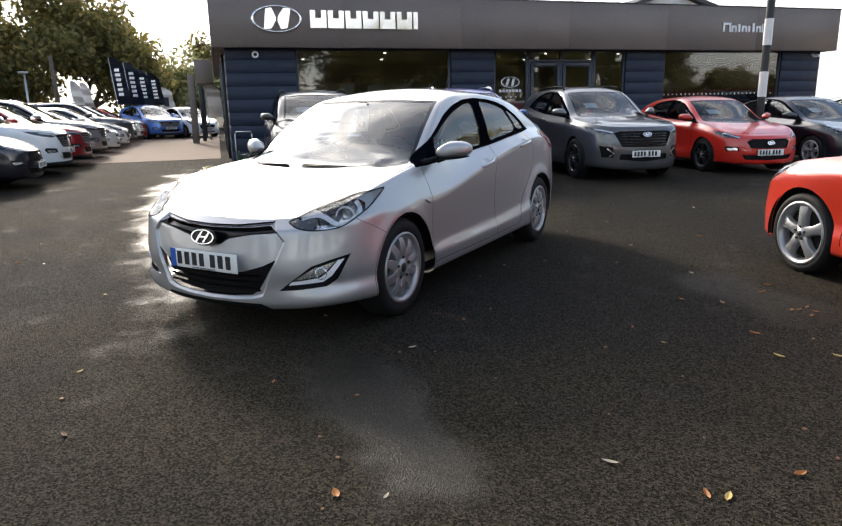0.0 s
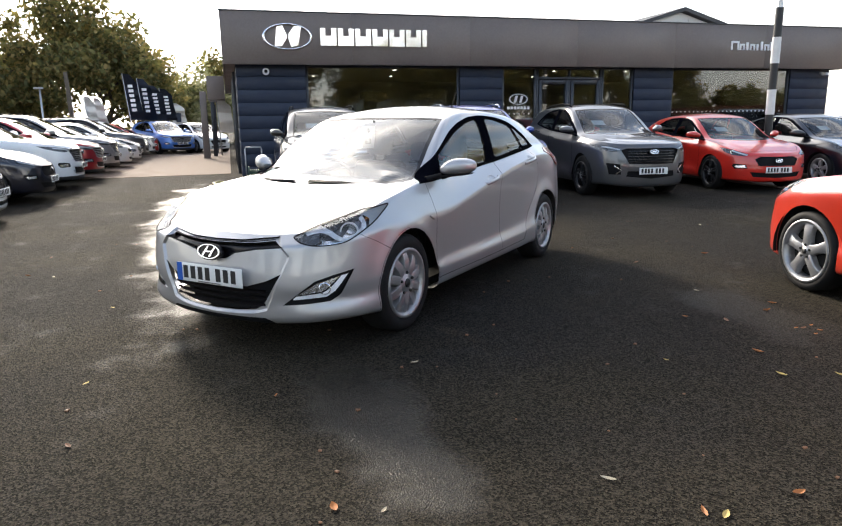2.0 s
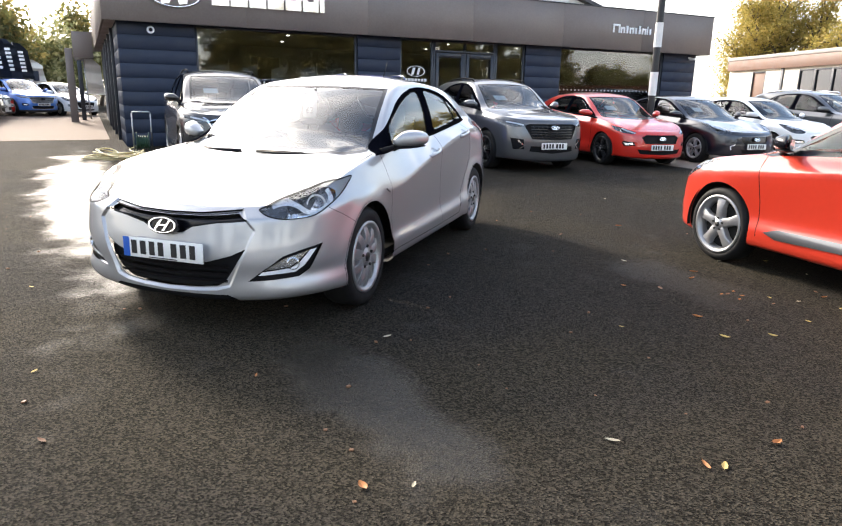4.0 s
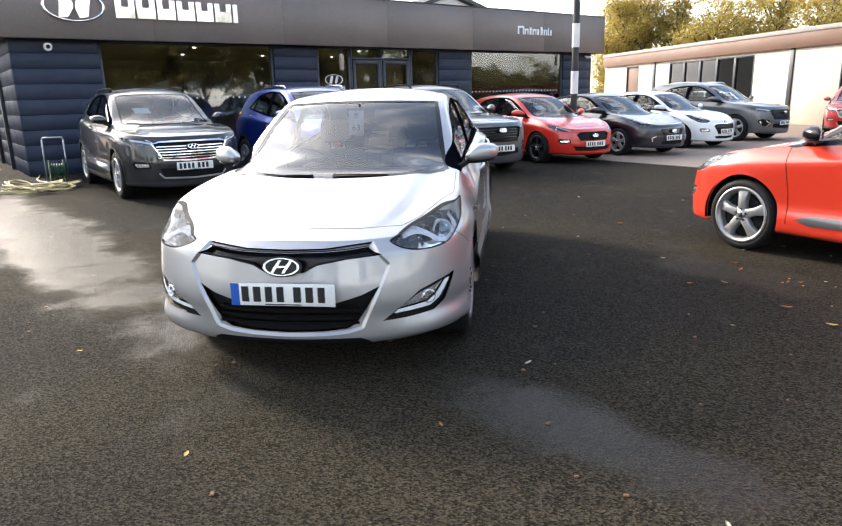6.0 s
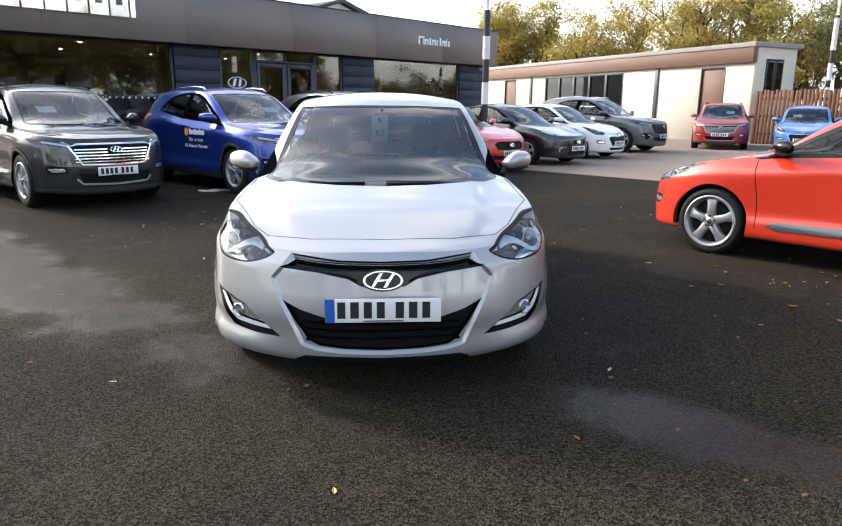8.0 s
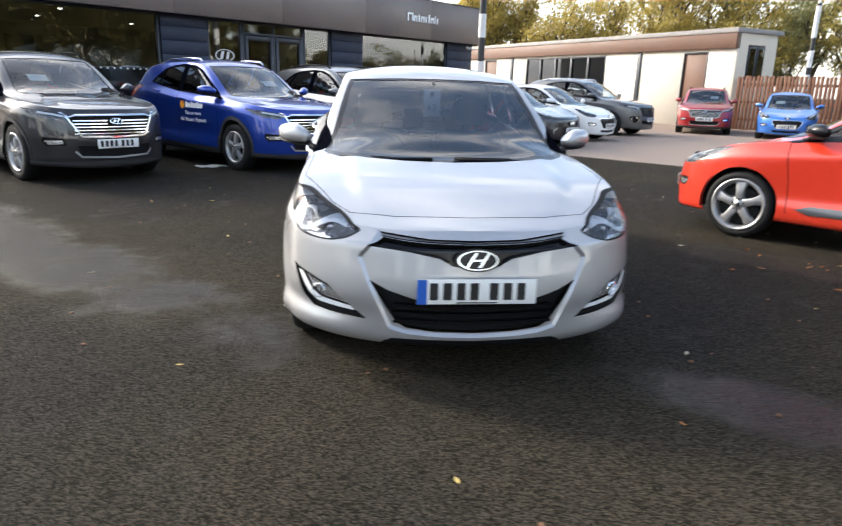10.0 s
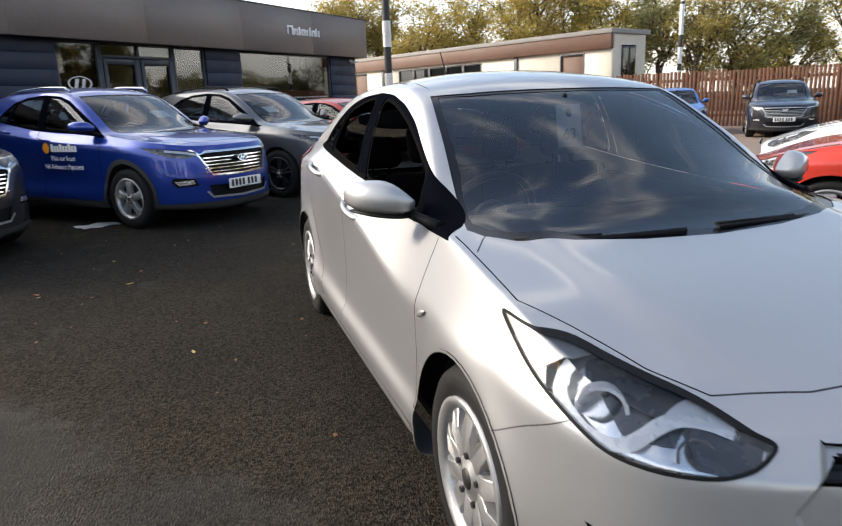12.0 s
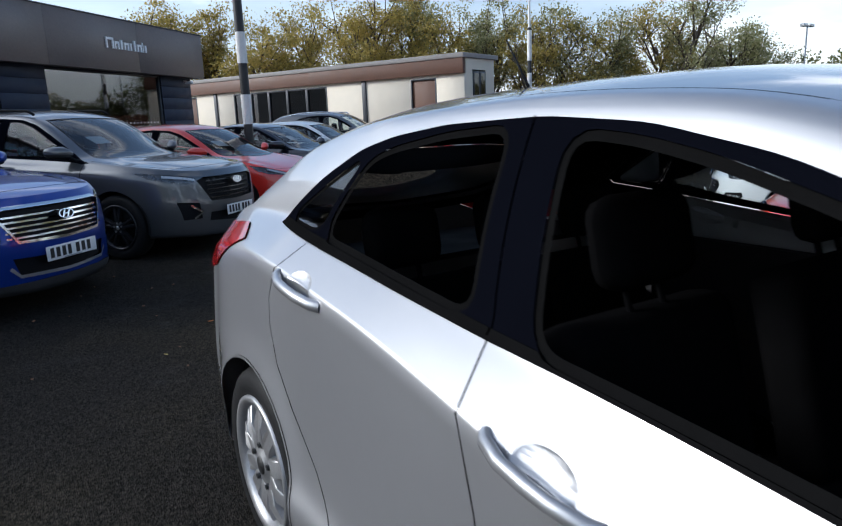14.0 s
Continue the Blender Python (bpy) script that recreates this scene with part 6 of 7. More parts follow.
nline_suv = make_car("suv_car", MID_GREY, "mid grey SUV with dark mesh grille and black wheels", dict(P=TALL, warp=suv_warp, nose=MESH_NOSE, headlight=TALL_LAMP, fog="none", wheels="dark", alloy=DARK_ALLOY, radius=.352, rim=.235, arch=.345, rails=BLACK, plate=(.470, -.955), badge=(.790, -.945), badge_s=.8, screen_paper=1, group=ROW, res=(84, 56)))
park(nline_suv, .88, 8.22, 40)
hot_hatch = make_car("hatchback_car", RED, "bright red sporty hatchback with black grille", dict(nose=SPORT_NOSE, wheels="dark", alloy=DARK_ALLOY, radius=.325, rim=.235, plate=(.395, -.842), badge=(.565, -.830), badge_s=.75, screen_paper=1, group=ROW, fog="bar", headlight=[(.52, .80), (.30, .762), (.10, .705), (-.0, .675), (.06, .645), (.28, .665), (.42, .715)]))
park(hot_hatch, 2.73, 10.25, 37.5, -.845)
eco = make_car("liftback_car", NAVY, "black liftback car with smooth grille panel", dict(P=LOWLINE, warp=stretcher(1.02, 1.0, 1.03, 2.70, 1.1), nose=PLAIN_NOSE, fog="none", wheels="five", radius=.318, rim=.21, plate=(.40, -.872), badge=(.55, -.858), badge_s=.8, screen_paper=1, group=ROW))
park(eco, 4.62, 11.85, 40, -.87)
small = make_car("small_hatchback_car", WHITE, "white small hatchback with dark grille", dict(warp=stretcher(.965, 1.0, .95, 2.57, .95), nose=SMALL_NOSE, wheels="five", radius=.308, rim=.20, plate=(.42, -.805), badge=(.665, -.765), badge_s=.7, screen_paper=1, group=ROW, fog="bar"))
park(small, 6.32, 13.85, 42, -.80)
big_suv = make_car("large_suv_car", MID_GREY, "large grey SUV with dark grille and roof rails", dict(P=TALL, warp=stretcher(1.07, 1.16, 1.12, 2.77, 1.15), nose=MESH_NOSE, headlight=TALL_LAMP, fog="bar", wheels="five", radius=.37, rim=.25, arch=.345, rails=CHROME, plate=(.50, -.955), badge=(.79, -.945), badge_s=.8, screen_paper=1, group=ROW))
park(big_suv, 8.55, 16.3, 43)
crossover = make_car("crossover_car", DEEP_RED, "deep red crossover with black lower cladding", dict(P=TALL, warp=stretcher(1.02, 1.075, 1.05, 2.60, .95), nose=chrome_nose((.545, .58, .615, .65, .685), STEEL), headlight=TALL_LAMP, fog="bar", cladding=True, wheels="five", radius=.335, rim=.22, arch=.345, plate=(.50, -.895), badge=(.735, -.885), badge_s=.8, screen_paper=2, rails=BLACK, group="cars parked along the fence"))
park(crossover, 10.95, 17.55, -28)
parked_copy(small, WHITE, PALE_BLUE, "blue small hatchback parked by the wooden fence", 12.35, 15.35, -34, -.80, "cars parked along the fence")
parked_copy(crossover, DEEP_RED, NAVY, "dark navy SUV parked by the wooden fence", 13.2, 12.35, -42, -.90, "cars parked along the fence")
# the red supermini across the lane and its neighbour
supermini = make_car("supermini_car", ORANGE_RED, "bright red supermini with silver alloy wheels", dict(warp=stretcher(.965, 1.0, 1.0, 2.59, .93), nose=SMALL_NOSE, wheels="five", radius=.310, rim=.232, arch=.350, plate=(.42, -.848), badge=(.665, -.80), badge_s=.7, res=(110, 70), fog="bar", trim=GLOSS_BLACK, mirror=GLOSS_BLACK, sill_strip=True))
supermini.matrix_world = pose(3.70, 2.78, 0, 0, 0, 218.3)
parked_copy(small, WHITE, WHITE, "white small hatchback beside the red supermini", 5.35, 5.3, 218, -.80)
# the row beyond, noses towards the lane
SIDE_ROW = "row of cars along the far side of the lane"
for v, base, was, now, label, nz in ((6.2, small, WHITE, WHITE, "white small hatchback", -.80), (3.3, hot_hatch, RED, NAVY, "navy hatchback", -.845), (.75, grey_suv, DARK_GREY, WHITE, "white SUV with chrome grille", -.94),
                                     (-1.8, crossover, DEEP_RED, DEEP_RED, "deep red crossover", -.90), (-4.3, grey_suv, DARK_GREY, PALE_SILVER, "pale brown-grey SUV", -.94), (-6.9, eco, NAVY, WHITE, "white liftback", -.87),
                                     (-9.4, small, WHITE, WHITE, "white small hatchback", -.80), (-11.9, grey_suv, DARK_GREY, MID_GREY, "mid grey SUV", -.94), (-14.4, crossover, DEEP_RED, WHITE, "white crossover", -.90),
                                     (-16.9, small, WHITE, RED, "red small hatchback", -.80)):
    p = FLAT @ Vector((-3.5, -v, 0))
    parked_copy(base, was, now, label + " in the side row of parked cars", p.x, p.y, 135, nz, SIDE_ROW)
p = FLAT @ Vector((-2.5, 16.2, 0))
parked_copy(crossover, DEEP_RED, PALE_BLUE, "bright blue crossover across the end of the lane", p.x, p.y, 30 + 45, -.90)
p = FLAT @ Vector((-.9, 17.0, 0))
parked_copy(small, WHITE, WHITE, "white small hatchback across the end of the lane", p.x, p.y, 30 + 45, -.80)


# ---- trees ----
def foliage(name, cols):
    m = bpy.data.materials.new(name)
    t, p = nodes_of(m)
    geo = t.nodes.new("ShaderNodeNewGeometry")
    ramp = t.nodes.new("ShaderNodeValToRGB")
    while len(ramp.color_ramp.elements) < len(cols):
        ramp.color_ramp.elements.new(.5)
    for i, c in enumerate(cols):
        e = ramp.color_ramp.elements[i]
        e.position, e.color = i / (len(cols) - 1), (*c, 1)
    t.links.new(geo.outputs["Random Per Island"], ramp.inputs["Fac"])
    t.links.new(ramp.outputs["Color"], p.inputs["Base Color"])
    p.inputs["Roughness"].default_value = .6
    tr = t.nodes.new("ShaderNodeBsdfTranslucent")
    mix = t.nodes.new("ShaderNodeMixShader")
    mix.inputs["Fac"].default_value = .48
    t.links.new(ramp.outputs["Color"], tr.inputs["Color"])
    t.links.new(p.outputs["BSDF"], mix.inputs[1])
    t.links.new(tr.outputs["BSDF"], mix.inputs[2])
    t.links.new(mix.outputs["Shader"], t.nodes["Material Output"].inputs["Surface"])
    return m


OAK = foliage("dark green leaves", [(.09, .095, .030), (.15, .145, .046), (.23, .19, .06), (.31, .23, .08)])
GOLD = foliage("golden autumn leaves", [(.27, .23, .055), (.42, .33, .078), (.50, .38, .11), (.33, .275, .085)])
OLIVE = foliage("olive autumn leaves", [(.18, .19, .08), (.28, .28, .115), (.40, .37, .17), (.50, .46, .26)])
AMBER_LEAF = foliage("orange autumn leaves", [(.22, .10, .015), (.28, .14, .02), (.18, .11, .02)])


def tree(x, y, h, spread, leaf, seed, n=2600, size=.20, base=.28, label="tree with autumn leaves", airy=.5):
    r = random.Random(seed)
    root = empty("tree", pose(x, y, 0), label, "tree")
    bm = bmesh.new()
    tips = []
    trunk_top = h * .62
    bend = [Vector((r.uniform(-.25, .25) * k, r.uniform(-.25, .25) * k, trunk_top * k / 4)) for k in range(5)]
    tube(bm, bend, h * .022, 8, h * .010)
    for i in range(12):
        k = r.uniform(base * 1.1, .98)
        s = bend[0].lerp(bend[4], k)
        s.z = trunk_top * k
        a = i * 2.4 + r.uniform(-.5, .5)
        ln = spread * r.uniform(.55, .95) * (1 - .35 * abs(k - .55))
        e = s + Vector((math.cos(a) * ln, math.sin(a) * ln, h * r.uniform(.10, .34)))
        mid = s.lerp(e, .5) + Vector((0, 0, h * .05))
        tube(bm, [s, mid, e], h * .009, 6, h * .003)
        tips += [mid, e, s.lerp(e, .75)]
        for _ in range(2):
            e2 = mid + Vector((r.uniform(-1, 1) * ln * .5, r.uniform(-1, 1) * ln * .5, r.uniform(.05, .25) * h))
            tube(bm, [mid, mid.lerp(e2, .5) + Vector((0, 0, .1)), e2], h * .005, 5, h * .0015)
            tips.append(e2)
    tips.append(Vector((bend[4].x, bend[4].y, h * .93)))
    part("trunk", bm, BARK, root)
    rg = np.random.default_rng(seed)
    per = n // len(tips)
    cen = np.repeat(np.array([t.to_tuple() for t in tips]), per, 0)
    rad = np.repeat(spread * rg.uniform(.20, .36, len(tips)), per)
    d = rg.normal(0, 1, (len(cen), 3)) * (1, 1, .75)
    c = cen + d / np.linalg.norm(d, axis=1, keepdims=True) * (rad * rg.random(len(cen)) ** airy)[:, None]
    c = c[c[:, 2] > h * base * .6]
    s = (size * rg.uniform(.6, 1.3, len(c)))[:, None]
    a = rg.normal(0, 1, (len(c), 3))
    a /= np.linalg.norm(a, axis=1, keepdims=True)
    b = rg.normal(0, 1, (len(c), 3))
    b -= a * (a * b).sum(1, keepdims=True)
    b /= np.linalg.norm(b, axis=1, keepdims=True)
    verts = np.stack([c - a * s, c + b * s * .55, c + a * s, c - b * s * .55], 1).reshape(-1, 3)
    faces = np.arange(len(verts)).reshape(-1, 4)
    me = bpy.data.meshes.new("crown")
    me.from_pydata(verts.tolist(), [], faces.tolist())
    me.materials.append(leaf)
    crown = new("crown", me)
    crown.parent = root
    tagged(crown, kind="stuff")
    return root


# the broad dark tree and its neighbours past the side row
for i, (x, y, h, s, leaf, n) in enumerate(((-33.5, 23.0, 8.7, 4.7, OAK, 20000), (-37, 19.0, 7.6, 4.4, OAK, 13000), (-32.5, 29.0, 5.2, 3.2, OLIVE, 9000), (-42, 33, 6.6, 4.0, AMBER_LEAF, 6000), (-33.5, 33.5, 6.0, 3.2, OAK, 7000), (-46, 24, 6.0, 3.5, GOLD, 5000), (-38, 40, 7.5, 3.5, OLIVE, 6000))):
    tree(x, y, h, s, leaf, 10 + i, n, .17, .12, "broad dark-leaved tree behind the parked cars" if leaf == OAK else "autumn-coloured tree behind the parked cars", .55)
# the tall hedge of trees behind cabin and fence
rr = random.Random(77)
for i in range(36):
    k = i / 35
    x, y = 8.0 + 39 * k + rr.uniform(-.9, .9), 49.5 - 21.5 * k + rr.uniform(-2.6, 2.6)
    h = rr.uniform(7.4, 11.0) * (1 - .30 * max(0, k - .78) / .22)
    leaf = GOLD if k < .45 or rr.random() < .25 else OLIVE
    if k > .55 and i % 3 == 0:
        continue
    tree(x, y, h, rr.uniform(2.5, 3.4), leaf, 40 + i, 9500 if k < .5 else 7500, .088, .05, "slender autumn tree with golden-green leaves" if leaf == GOLD else "slender autumn tree with olive-green leaves", .6)
for i in range(7):
    tree(48 + 4 * i, 25 - 5 * i, rr.uniform(4.2, 5.6), 2.6, OLIVE, 70 + i, 3000, .16, .06, "low autumn tree beyond the fence")
# woods behind the car park, as the showroom glass mirrors them
for i in range(6):
    tree(37 + 2.2 * i, -19 + 3.6 * i, rr.uniform(9.5, 12.0), 4.6, OAK, 130 + i, 7000, .24, .05, "dark tree behind the car park")
for i in range(8):
    tree(8 + 5.4 * i + rr.uniform(-1.5, 1.5), -38 + 4.2 * i + rr.uniform(-2, 2), rr.uniform(9.0, 12.0), 4.2, OAK, 90 + i, 5000, .20, .1, "dark tree behind the car park")
for i in range(6):
    tree(56 + 2.5 * i, -4 + 5.5 * i, rr.uniform(3.4, 5.2) + (5.5 if i < 3 else 0), 4.4 if i < 3 else 3.0, OAK, 110 + i, 4500 if i < 3 else 1500, .26, .1, "low dark tree beyond the car park")
for i in range(5):
    tree(-34 + 8 * i, -40 + rr.uniform(-2, 2), rr.uniform(6.0, 8.0), 4.0, OAK, 120 + i, 1500, .34, .1, "dark tree behind the car park")

# ---- flags ----
FLAG_NAVY = material("navy flag cloth", (.025, .034, .055), .8, 0, .15, 4, 80)
FLAG_WHITE = material("white flag cloth", (.74, .74, .73), .8, 0, .08, 4, 80)


def flag(x, y, top, low, wide, mat, lean, label, bars):
    root = empty("flag", pose(x, y, 0, 0, 0, 30), label, "flag")
    bm = bmesh.new()
    tube(bm, [(0, 0, 0), (lean * .5, 0, top * .5), (lean, 0, top)], .03, 8, .018)
    part("flag_pole", bm, STEEL, root)
    bm = bmesh.new()
    n = 14
    a, b = [], []
    for i in range(n + 1):
        k = i / n
        z = low + (top - low) * k
        w = wide * (1 - .55 * max(0, k - .8) / .2)
        px = lean * z / top + .03
        a.append(bm.verts.new((px, .02 * math.sin(k * 7), z)))
        b.append(bm.verts.new((px + w, .09 * math.sin(k * 6 + 1), z - .04)))
    for i in range(n):
        bm.faces.new((a[i], b[i], b[i + 1], a[i + 1]))
    bmesh.ops.solidify(bm, geom=bm.faces[:], thickness=.006)
    part("flag_cloth", smooth(bm, 60), mat, root)
    if bars:
        for k in range(bars):
            z = low + (top - low) * (.18 + .62 * k / bars)
            px = lean * z / top + .03
            bm = bmesh.new()
            box(bm, px + wide * .25, px + wide * .62, -.075, -.070, z, z + (top - low) * .38 / bars)
            part("flag_mark", bm, SIGN_WHITE if mat == FLAG_NAVY else FLAG_NAVY, root)
    return root


for x, y, top in ((-25.0, 18.2, 3.75), (-25.4, 19.3, 3.6), (-26.0, 20.4, 3.35), (-26.6, 21.6, 3.25)):
    flag(x, y, top, 1.6, .62, FLAG_NAVY, -.35, "dark feather flag with pale lettering on a steel pole", 6)
flag(-27.3, 22.7, 2.55, 1.25, .75, FLAG_WHITE, -.25, "white rectangular flag on a steel pole", 1)
flag(-24.0, 15.3, 2.6, .9, .45, FLAG_WHITE, -.30, "white feather flag on a thin pole", 0)
flag(-24.2, 15.9, 2.55, .9, .45, FLAG_WHITE, -.30, "white feather flag on a thin pole", 0)
flag(-19.0, 17.9, 2.4, 1.0, .6, FLAG_WHITE, -.1, "white flag beside the canopy", 0)

# telegraph post and lamp beyond the side row
post = empty("telegraph_post", pose(-30.4, 18.7, 0), "weathered timber telegraph post", "post")
bm = bmesh.new()
tube(bm, [(0, 0, 0), (-.25, 0, 4.1)], .14, 10, .10)
part("post", bm, BARK, post)
lamp = empty("street_lamp", pose(-31.1, 17.5, 0), "grey street lamp with small flat head", "lamp")
bm = bmesh.new()
tube(bm, [(0, 0, 0), (0, 0, 3.2)], .05, 8)
part("column", bm, STEEL, lamp)
part("head", block(-.35, .15, -.12, .12, 3.2, 3.3, .02), STEEL, lamp)
mast = empty("floodlight_mast", pose(46.5, 26.0, 0), "tall thin floodlight mast beyond the trees", "mast")
bm = bmesh.new()
tube(bm, [(0, 0, 0), (0, 0, 6.6)], .07, 8, .05)
part("mast", bm, STEEL, mast)
for s in (-1, 1):
    part("floodlight", block(s * .4 - .25, s * .4 + .25, -.15, .15, 6.55, 6.75, .03), STEEL, mast)

# ---- hose and its reel by the showroom wall ----
hose = empty("garden_hose", pose(-6.75, 6.2, 0), "pale yellow hose lying in loose coils on the tarmac", "hose")
rh = random.Random(8)
pts = []
for k in range(9):
    cx, cy, ra, rb = rh.uniform(-.28, .28), rh.uniform(-.25, .25), rh.uniform(.35, .72), rh.uniform(.28, .55)
    a0 = rh.uniform(0, 6)
    for i in range(22):
        a = a0 + 2 * math.pi * i / 22
        pts.append(Vector((cx + ra * math.cos(a), cy + rb * math.sin(a), .014 + .022 * k * (.6 + .4 * math.sin(a * 2 + k)))))
sm = []
for i in range(len(pts)):
    q = pts[max(0, i - 2):i + 3]
    sm.append(sum(q, Vector()) / len(q))
bm = bmesh.new()
tube(bm, sm, .0125, 7)
part("coil", bm, HOSE_YELLOW, hose)
run = empty("garden_hose", pose(-7.9, 7.6, 0), "pale hose running along the foot of the wall", "hose")
bm = bmesh.new()
tube(bm, [Vector((1.0 - .28 * i, -.9 + .30 * i + .12 * math.sin(i * 1.3), .014)) for i in range(22)], .0125, 7)
part("run", bm, HOSE_YELLOW, run)
reel = empty("hose_reel", pose(-7.0, 7.05, 0, 0, 0, 40), "dark green hose reel on a bent steel frame", "hose reel")
bm = bmesh.new()
for s in (-.17, .17):
    tube(bm, [(s, .16, 0), (s, .10, .45), (s, .05, .80)], .013, 8)
tube(bm, [(-.17, .05, .80), (-.15, .05, .84), (.15, .05, .84), (.17, .05, .80)], .013, 8)
tube(bm, [(-.17, -.2, .02), (.17, -.2, .02)], .013, 8)
part("frame", bm, STEEL, reel)
bm = bmesh.new()
lathe(bm, [(.05, -.12), (.20, -.12), (.20, -.105), (.09, -.10), (.09, .10), (.20, .105), (.20, .12), (.05, .12)], 24, pose(0, 0, .25))
part("drum", smooth(bm, 40), GREEN_PLASTIC, reel)
bm = bmesh.new()
for k in range(5):
    tube(bm, [(-.08 + .04 * k + .01 * math.sin(a / 3), .125 * math.cos(2 * math.pi * a / 20), .25 + .125 * math.sin(2 * math.pi * a / 20)) for a in range(21)], .012, 6)
part("wound_hose", bm, GREEN_PLASTIC, reel)

# paper sheet under the blue SUV's wheel
sheet = bmesh.new()
n = 10
g = [[sheet.verts.new((-.22 + .44 * i / n, -.16 + .32 * j / n, .008 + .006 * math.sin(i * 1.1 + j * .7))) for j in range(n + 1)] for i in range(n + 1)]
for i in range(n):
    for j in range(n):
        sheet.faces.new((g[i][j], g[i + 1][j], g[i + 1][j + 1], g[i][j + 1]))
bmesh.ops.solidify(sheet, geom=sheet.faces[:], thickness=.002)
paper = part("paper_sheet", smooth(sheet, 60), PAPER, None)
paper.matrix_world = pose(-2.72, 7.12, 0, 0, 0, 30)
tagged(paper, "crumpled white sheet of paper on the tarmac", "paper")

# lettering on the blue SUV's door
DOOR_TEXT = material("white door lettering", (.80, .80, .80), .4, 0, .04, 4, 40)
DOOR_ORANGE = material("orange door emblem", (.75, .28, .02), .4, 0, .05, 4, 40)
m0 = pose(-.935, 1.02, .90, 0, 0, -90)
text_part("door_lettering", "This car from", .085, DOOR_TEXT, blue_suv, m0 @ pose(0, 0, -.10), .001)
text_part("door_lettering", "Nil Advance Payment", .085, DOOR_TEXT, blue_suv, m0 @ pose(0, 0, -.20), .001)
bm = bmesh.new()
for k in range(9):
    box(bm, -.20 + .055 * k, -.16 + .055 * k, -.002, .002, -.02, .05 + .02 * (k % 3 == 0), m0)
part("door_bars", bm, DOOR_TEXT, blue_suv)
bm = bmesh.new()
bmesh.ops.create_cone(bm, cap_ends=True, segments=20, radius1=.062, radius2=.062, depth=.004, matrix=m0 @ pose(-.30, 0, .02, 90))
part("door_emblem", bm, DOOR_ORANGE, blue_suv)

# ---- details of the silver hatchback ----
tag = empty("mirror_tag", pose(-.016, .90, 1.198, -8, 0, 0), "white paper number tag hanging from the mirror", "tag")
bm = block(-.055, .055, -.002, .002, -.085, .085, .0015, 1)
part("card", bm, PAPER, tag)
text_part("number", "63", .062, INK, tag, pose(0, -.0035, -.035), .0006)
bm = bmesh.new()
bmesh.ops.create_uvsphere(bm, u_segments=14, v_segments=8, radius=1, matrix=pose(0, -.003, .052) @ Matrix.Diagonal((.014, .002, .018, 1)))
part("hole", bm, INK, tag)
for sx, pts in ((1, [(.62, .19, .900), (.35, .11, .912), (.02, .085, .918)]), (-1, [(-.10, .085, .916), (-.36, .115, .914), (-.60, .20, .910)])):
    bm = bmesh.new()
    tube(bm, pts, .011, 6, .006)
    tube(bm, [(p[0], p[1] + .012, p[2] + .006) for p in pts[1:]], .006, 6)
    wiper = part("wiper", bm, BLACK, hero_car)
bm = bmesh.new()
tube(bm, [(0, 2.32, 1.425), (0, 2.44, 1.60)], .006, 6, .003)
part("antenna", bm, BLACK, hero_car)
for sx in (1, -1):
    bm = bmesh.new()
    bmesh.ops.create_uvsphere(bm, u_segments=16, v_segments=8, radius=1, matrix=pose(sx * .862, .318, .692, -24) @ Matrix.Diagonal((.007, .040, .010, 1)))
    part("side_repeater", smooth(bm, 60), PALE_SILVER, hero_car, "small clear side repeater lamp")

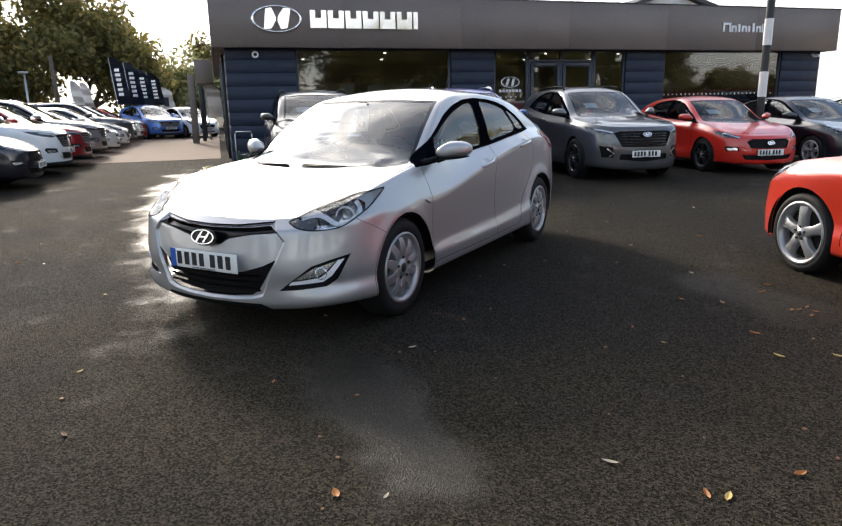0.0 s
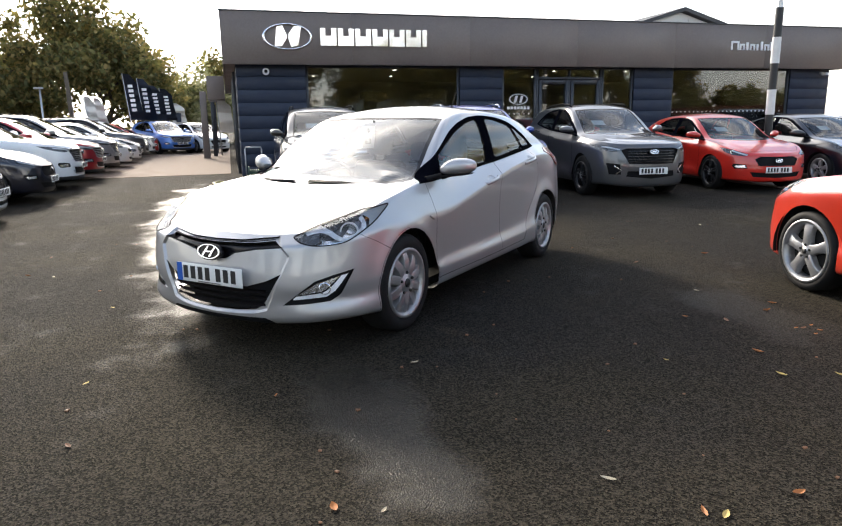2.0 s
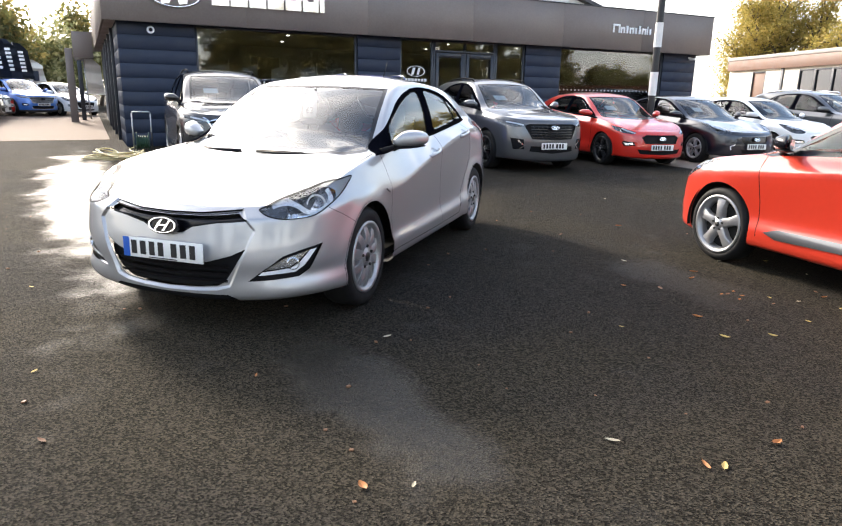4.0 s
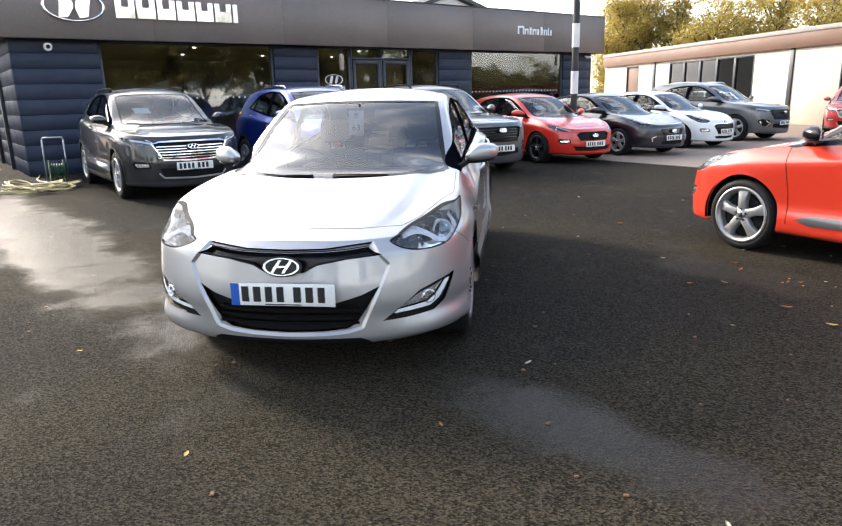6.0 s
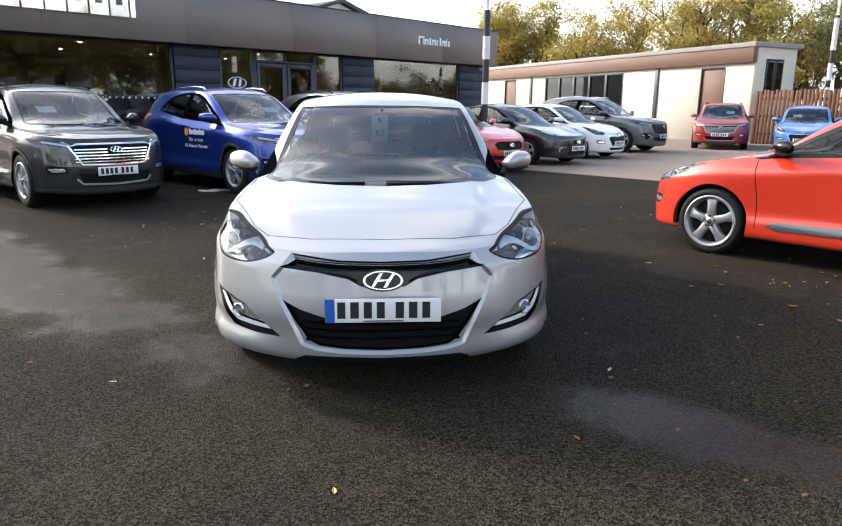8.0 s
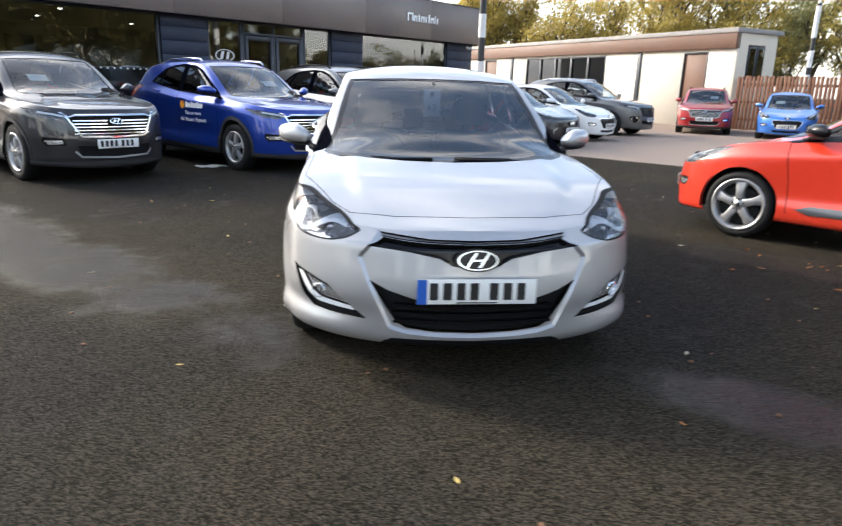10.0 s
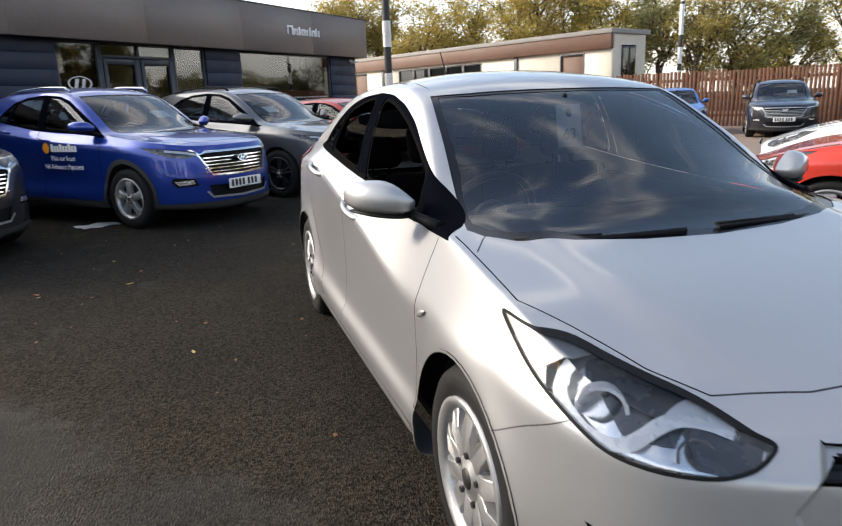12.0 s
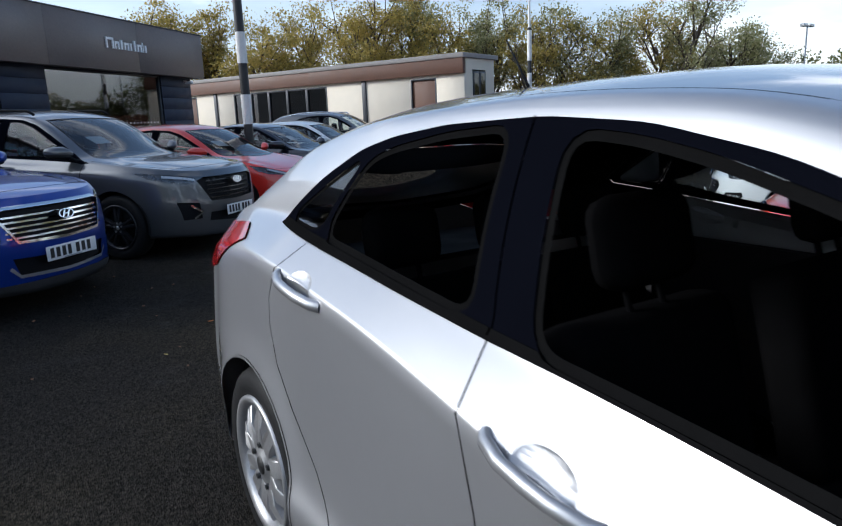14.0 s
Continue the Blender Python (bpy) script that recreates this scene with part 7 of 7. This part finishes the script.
# ---- fallen leaves and litter ----
LEAF_MATS = [material("fallen leaf " + n, c, .7, 0, .25, 30, 200) for n, c in (("orange", (.36, .13, .03)), ("yellow", (.45, .33, .10)), ("brown", (.16, .075, .035)), ("pale", (.50, .43, .30)))]
leaf_meshes = []
rl = random.Random(21)
for k in range(6):
    bm = bmesh.new()
    n = 7
    ln, wd, curl = rl.uniform(.035, .05), rl.uniform(.012, .02), rl.uniform(.006, .016)
    mid = [bm.verts.new((ln * (2 * i / n - 1), 0, .003 + curl * (2 * i / n - 1) ** 2)) for i in range(n + 1)]
    for s in (1, -1):
        e = [bm.verts.new((ln * (2 * i / n - 1), s * wd * math.sin(math.pi * i / n) ** .8, .004 + curl * ((2 * i / n - 1) ** 2 + .7 * math.sin(math.pi * i / n)))) for i in range(1, n)]
        for i in range(n):
            q = [mid[i], mid[i + 1]] + ([e[i]] if i < n - 1 else []) + ([e[i - 1]] if i > 0 else [])
            bm.faces.new(q if s > 0 else q[::-1])
    me = bpy.data.meshes.new("fallen_leaf")
    bm.to_mesh(me)
    bm.free()
    me.materials.append(LEAF_MATS[k % 4])
    leaf_meshes.append(me)
spots = [(1.63, -1.86), (1.79, -1.79), (2.82, -1.27), (.80, -1.21), (1.18, -.50), (.60, -.45)]
spots += [(rl.uniform(-3.2, 4.0), rl.uniform(-3.0, 5.5)) for _ in range(46)]
spots += [(3.5 + rl.gauss(0, .55), 1.25 + rl.gauss(0, .45)) for _ in range(28)]
for i, (x, y) in enumerate(spots):
    if abs(x) < .95 and -.9 < y < 3.5:
        continue
    ob = new("fallen_leaf", leaf_meshes[rl.randrange(6)])
    ob.matrix_world = pose(x, y, .001, 0, 0, rl.uniform(0, 360)) @ Matrix.Scale(rl.uniform(.45, .85), 4)
    tagged(ob, "small dry fallen autumn leaf on the tarmac", "leaf", "fallen leaves on the tarmac")
chips = bmesh.new()
for _ in range(220):
    x, y, s = rl.uniform(-5, 6), rl.uniform(-3.2, 8), rl.uniform(.004, .010)
    box(chips, -s, s, -s * .7, s * .7, 0, s * .8, pose(x, y, .001, 0, 0, rl.uniform(0, 180)))
grit = part("loose_grit", chips, LEAF_MATS[2], None)
tagged(grit, "pale loose grit scattered on the tarmac", "grit", kind="stuff")
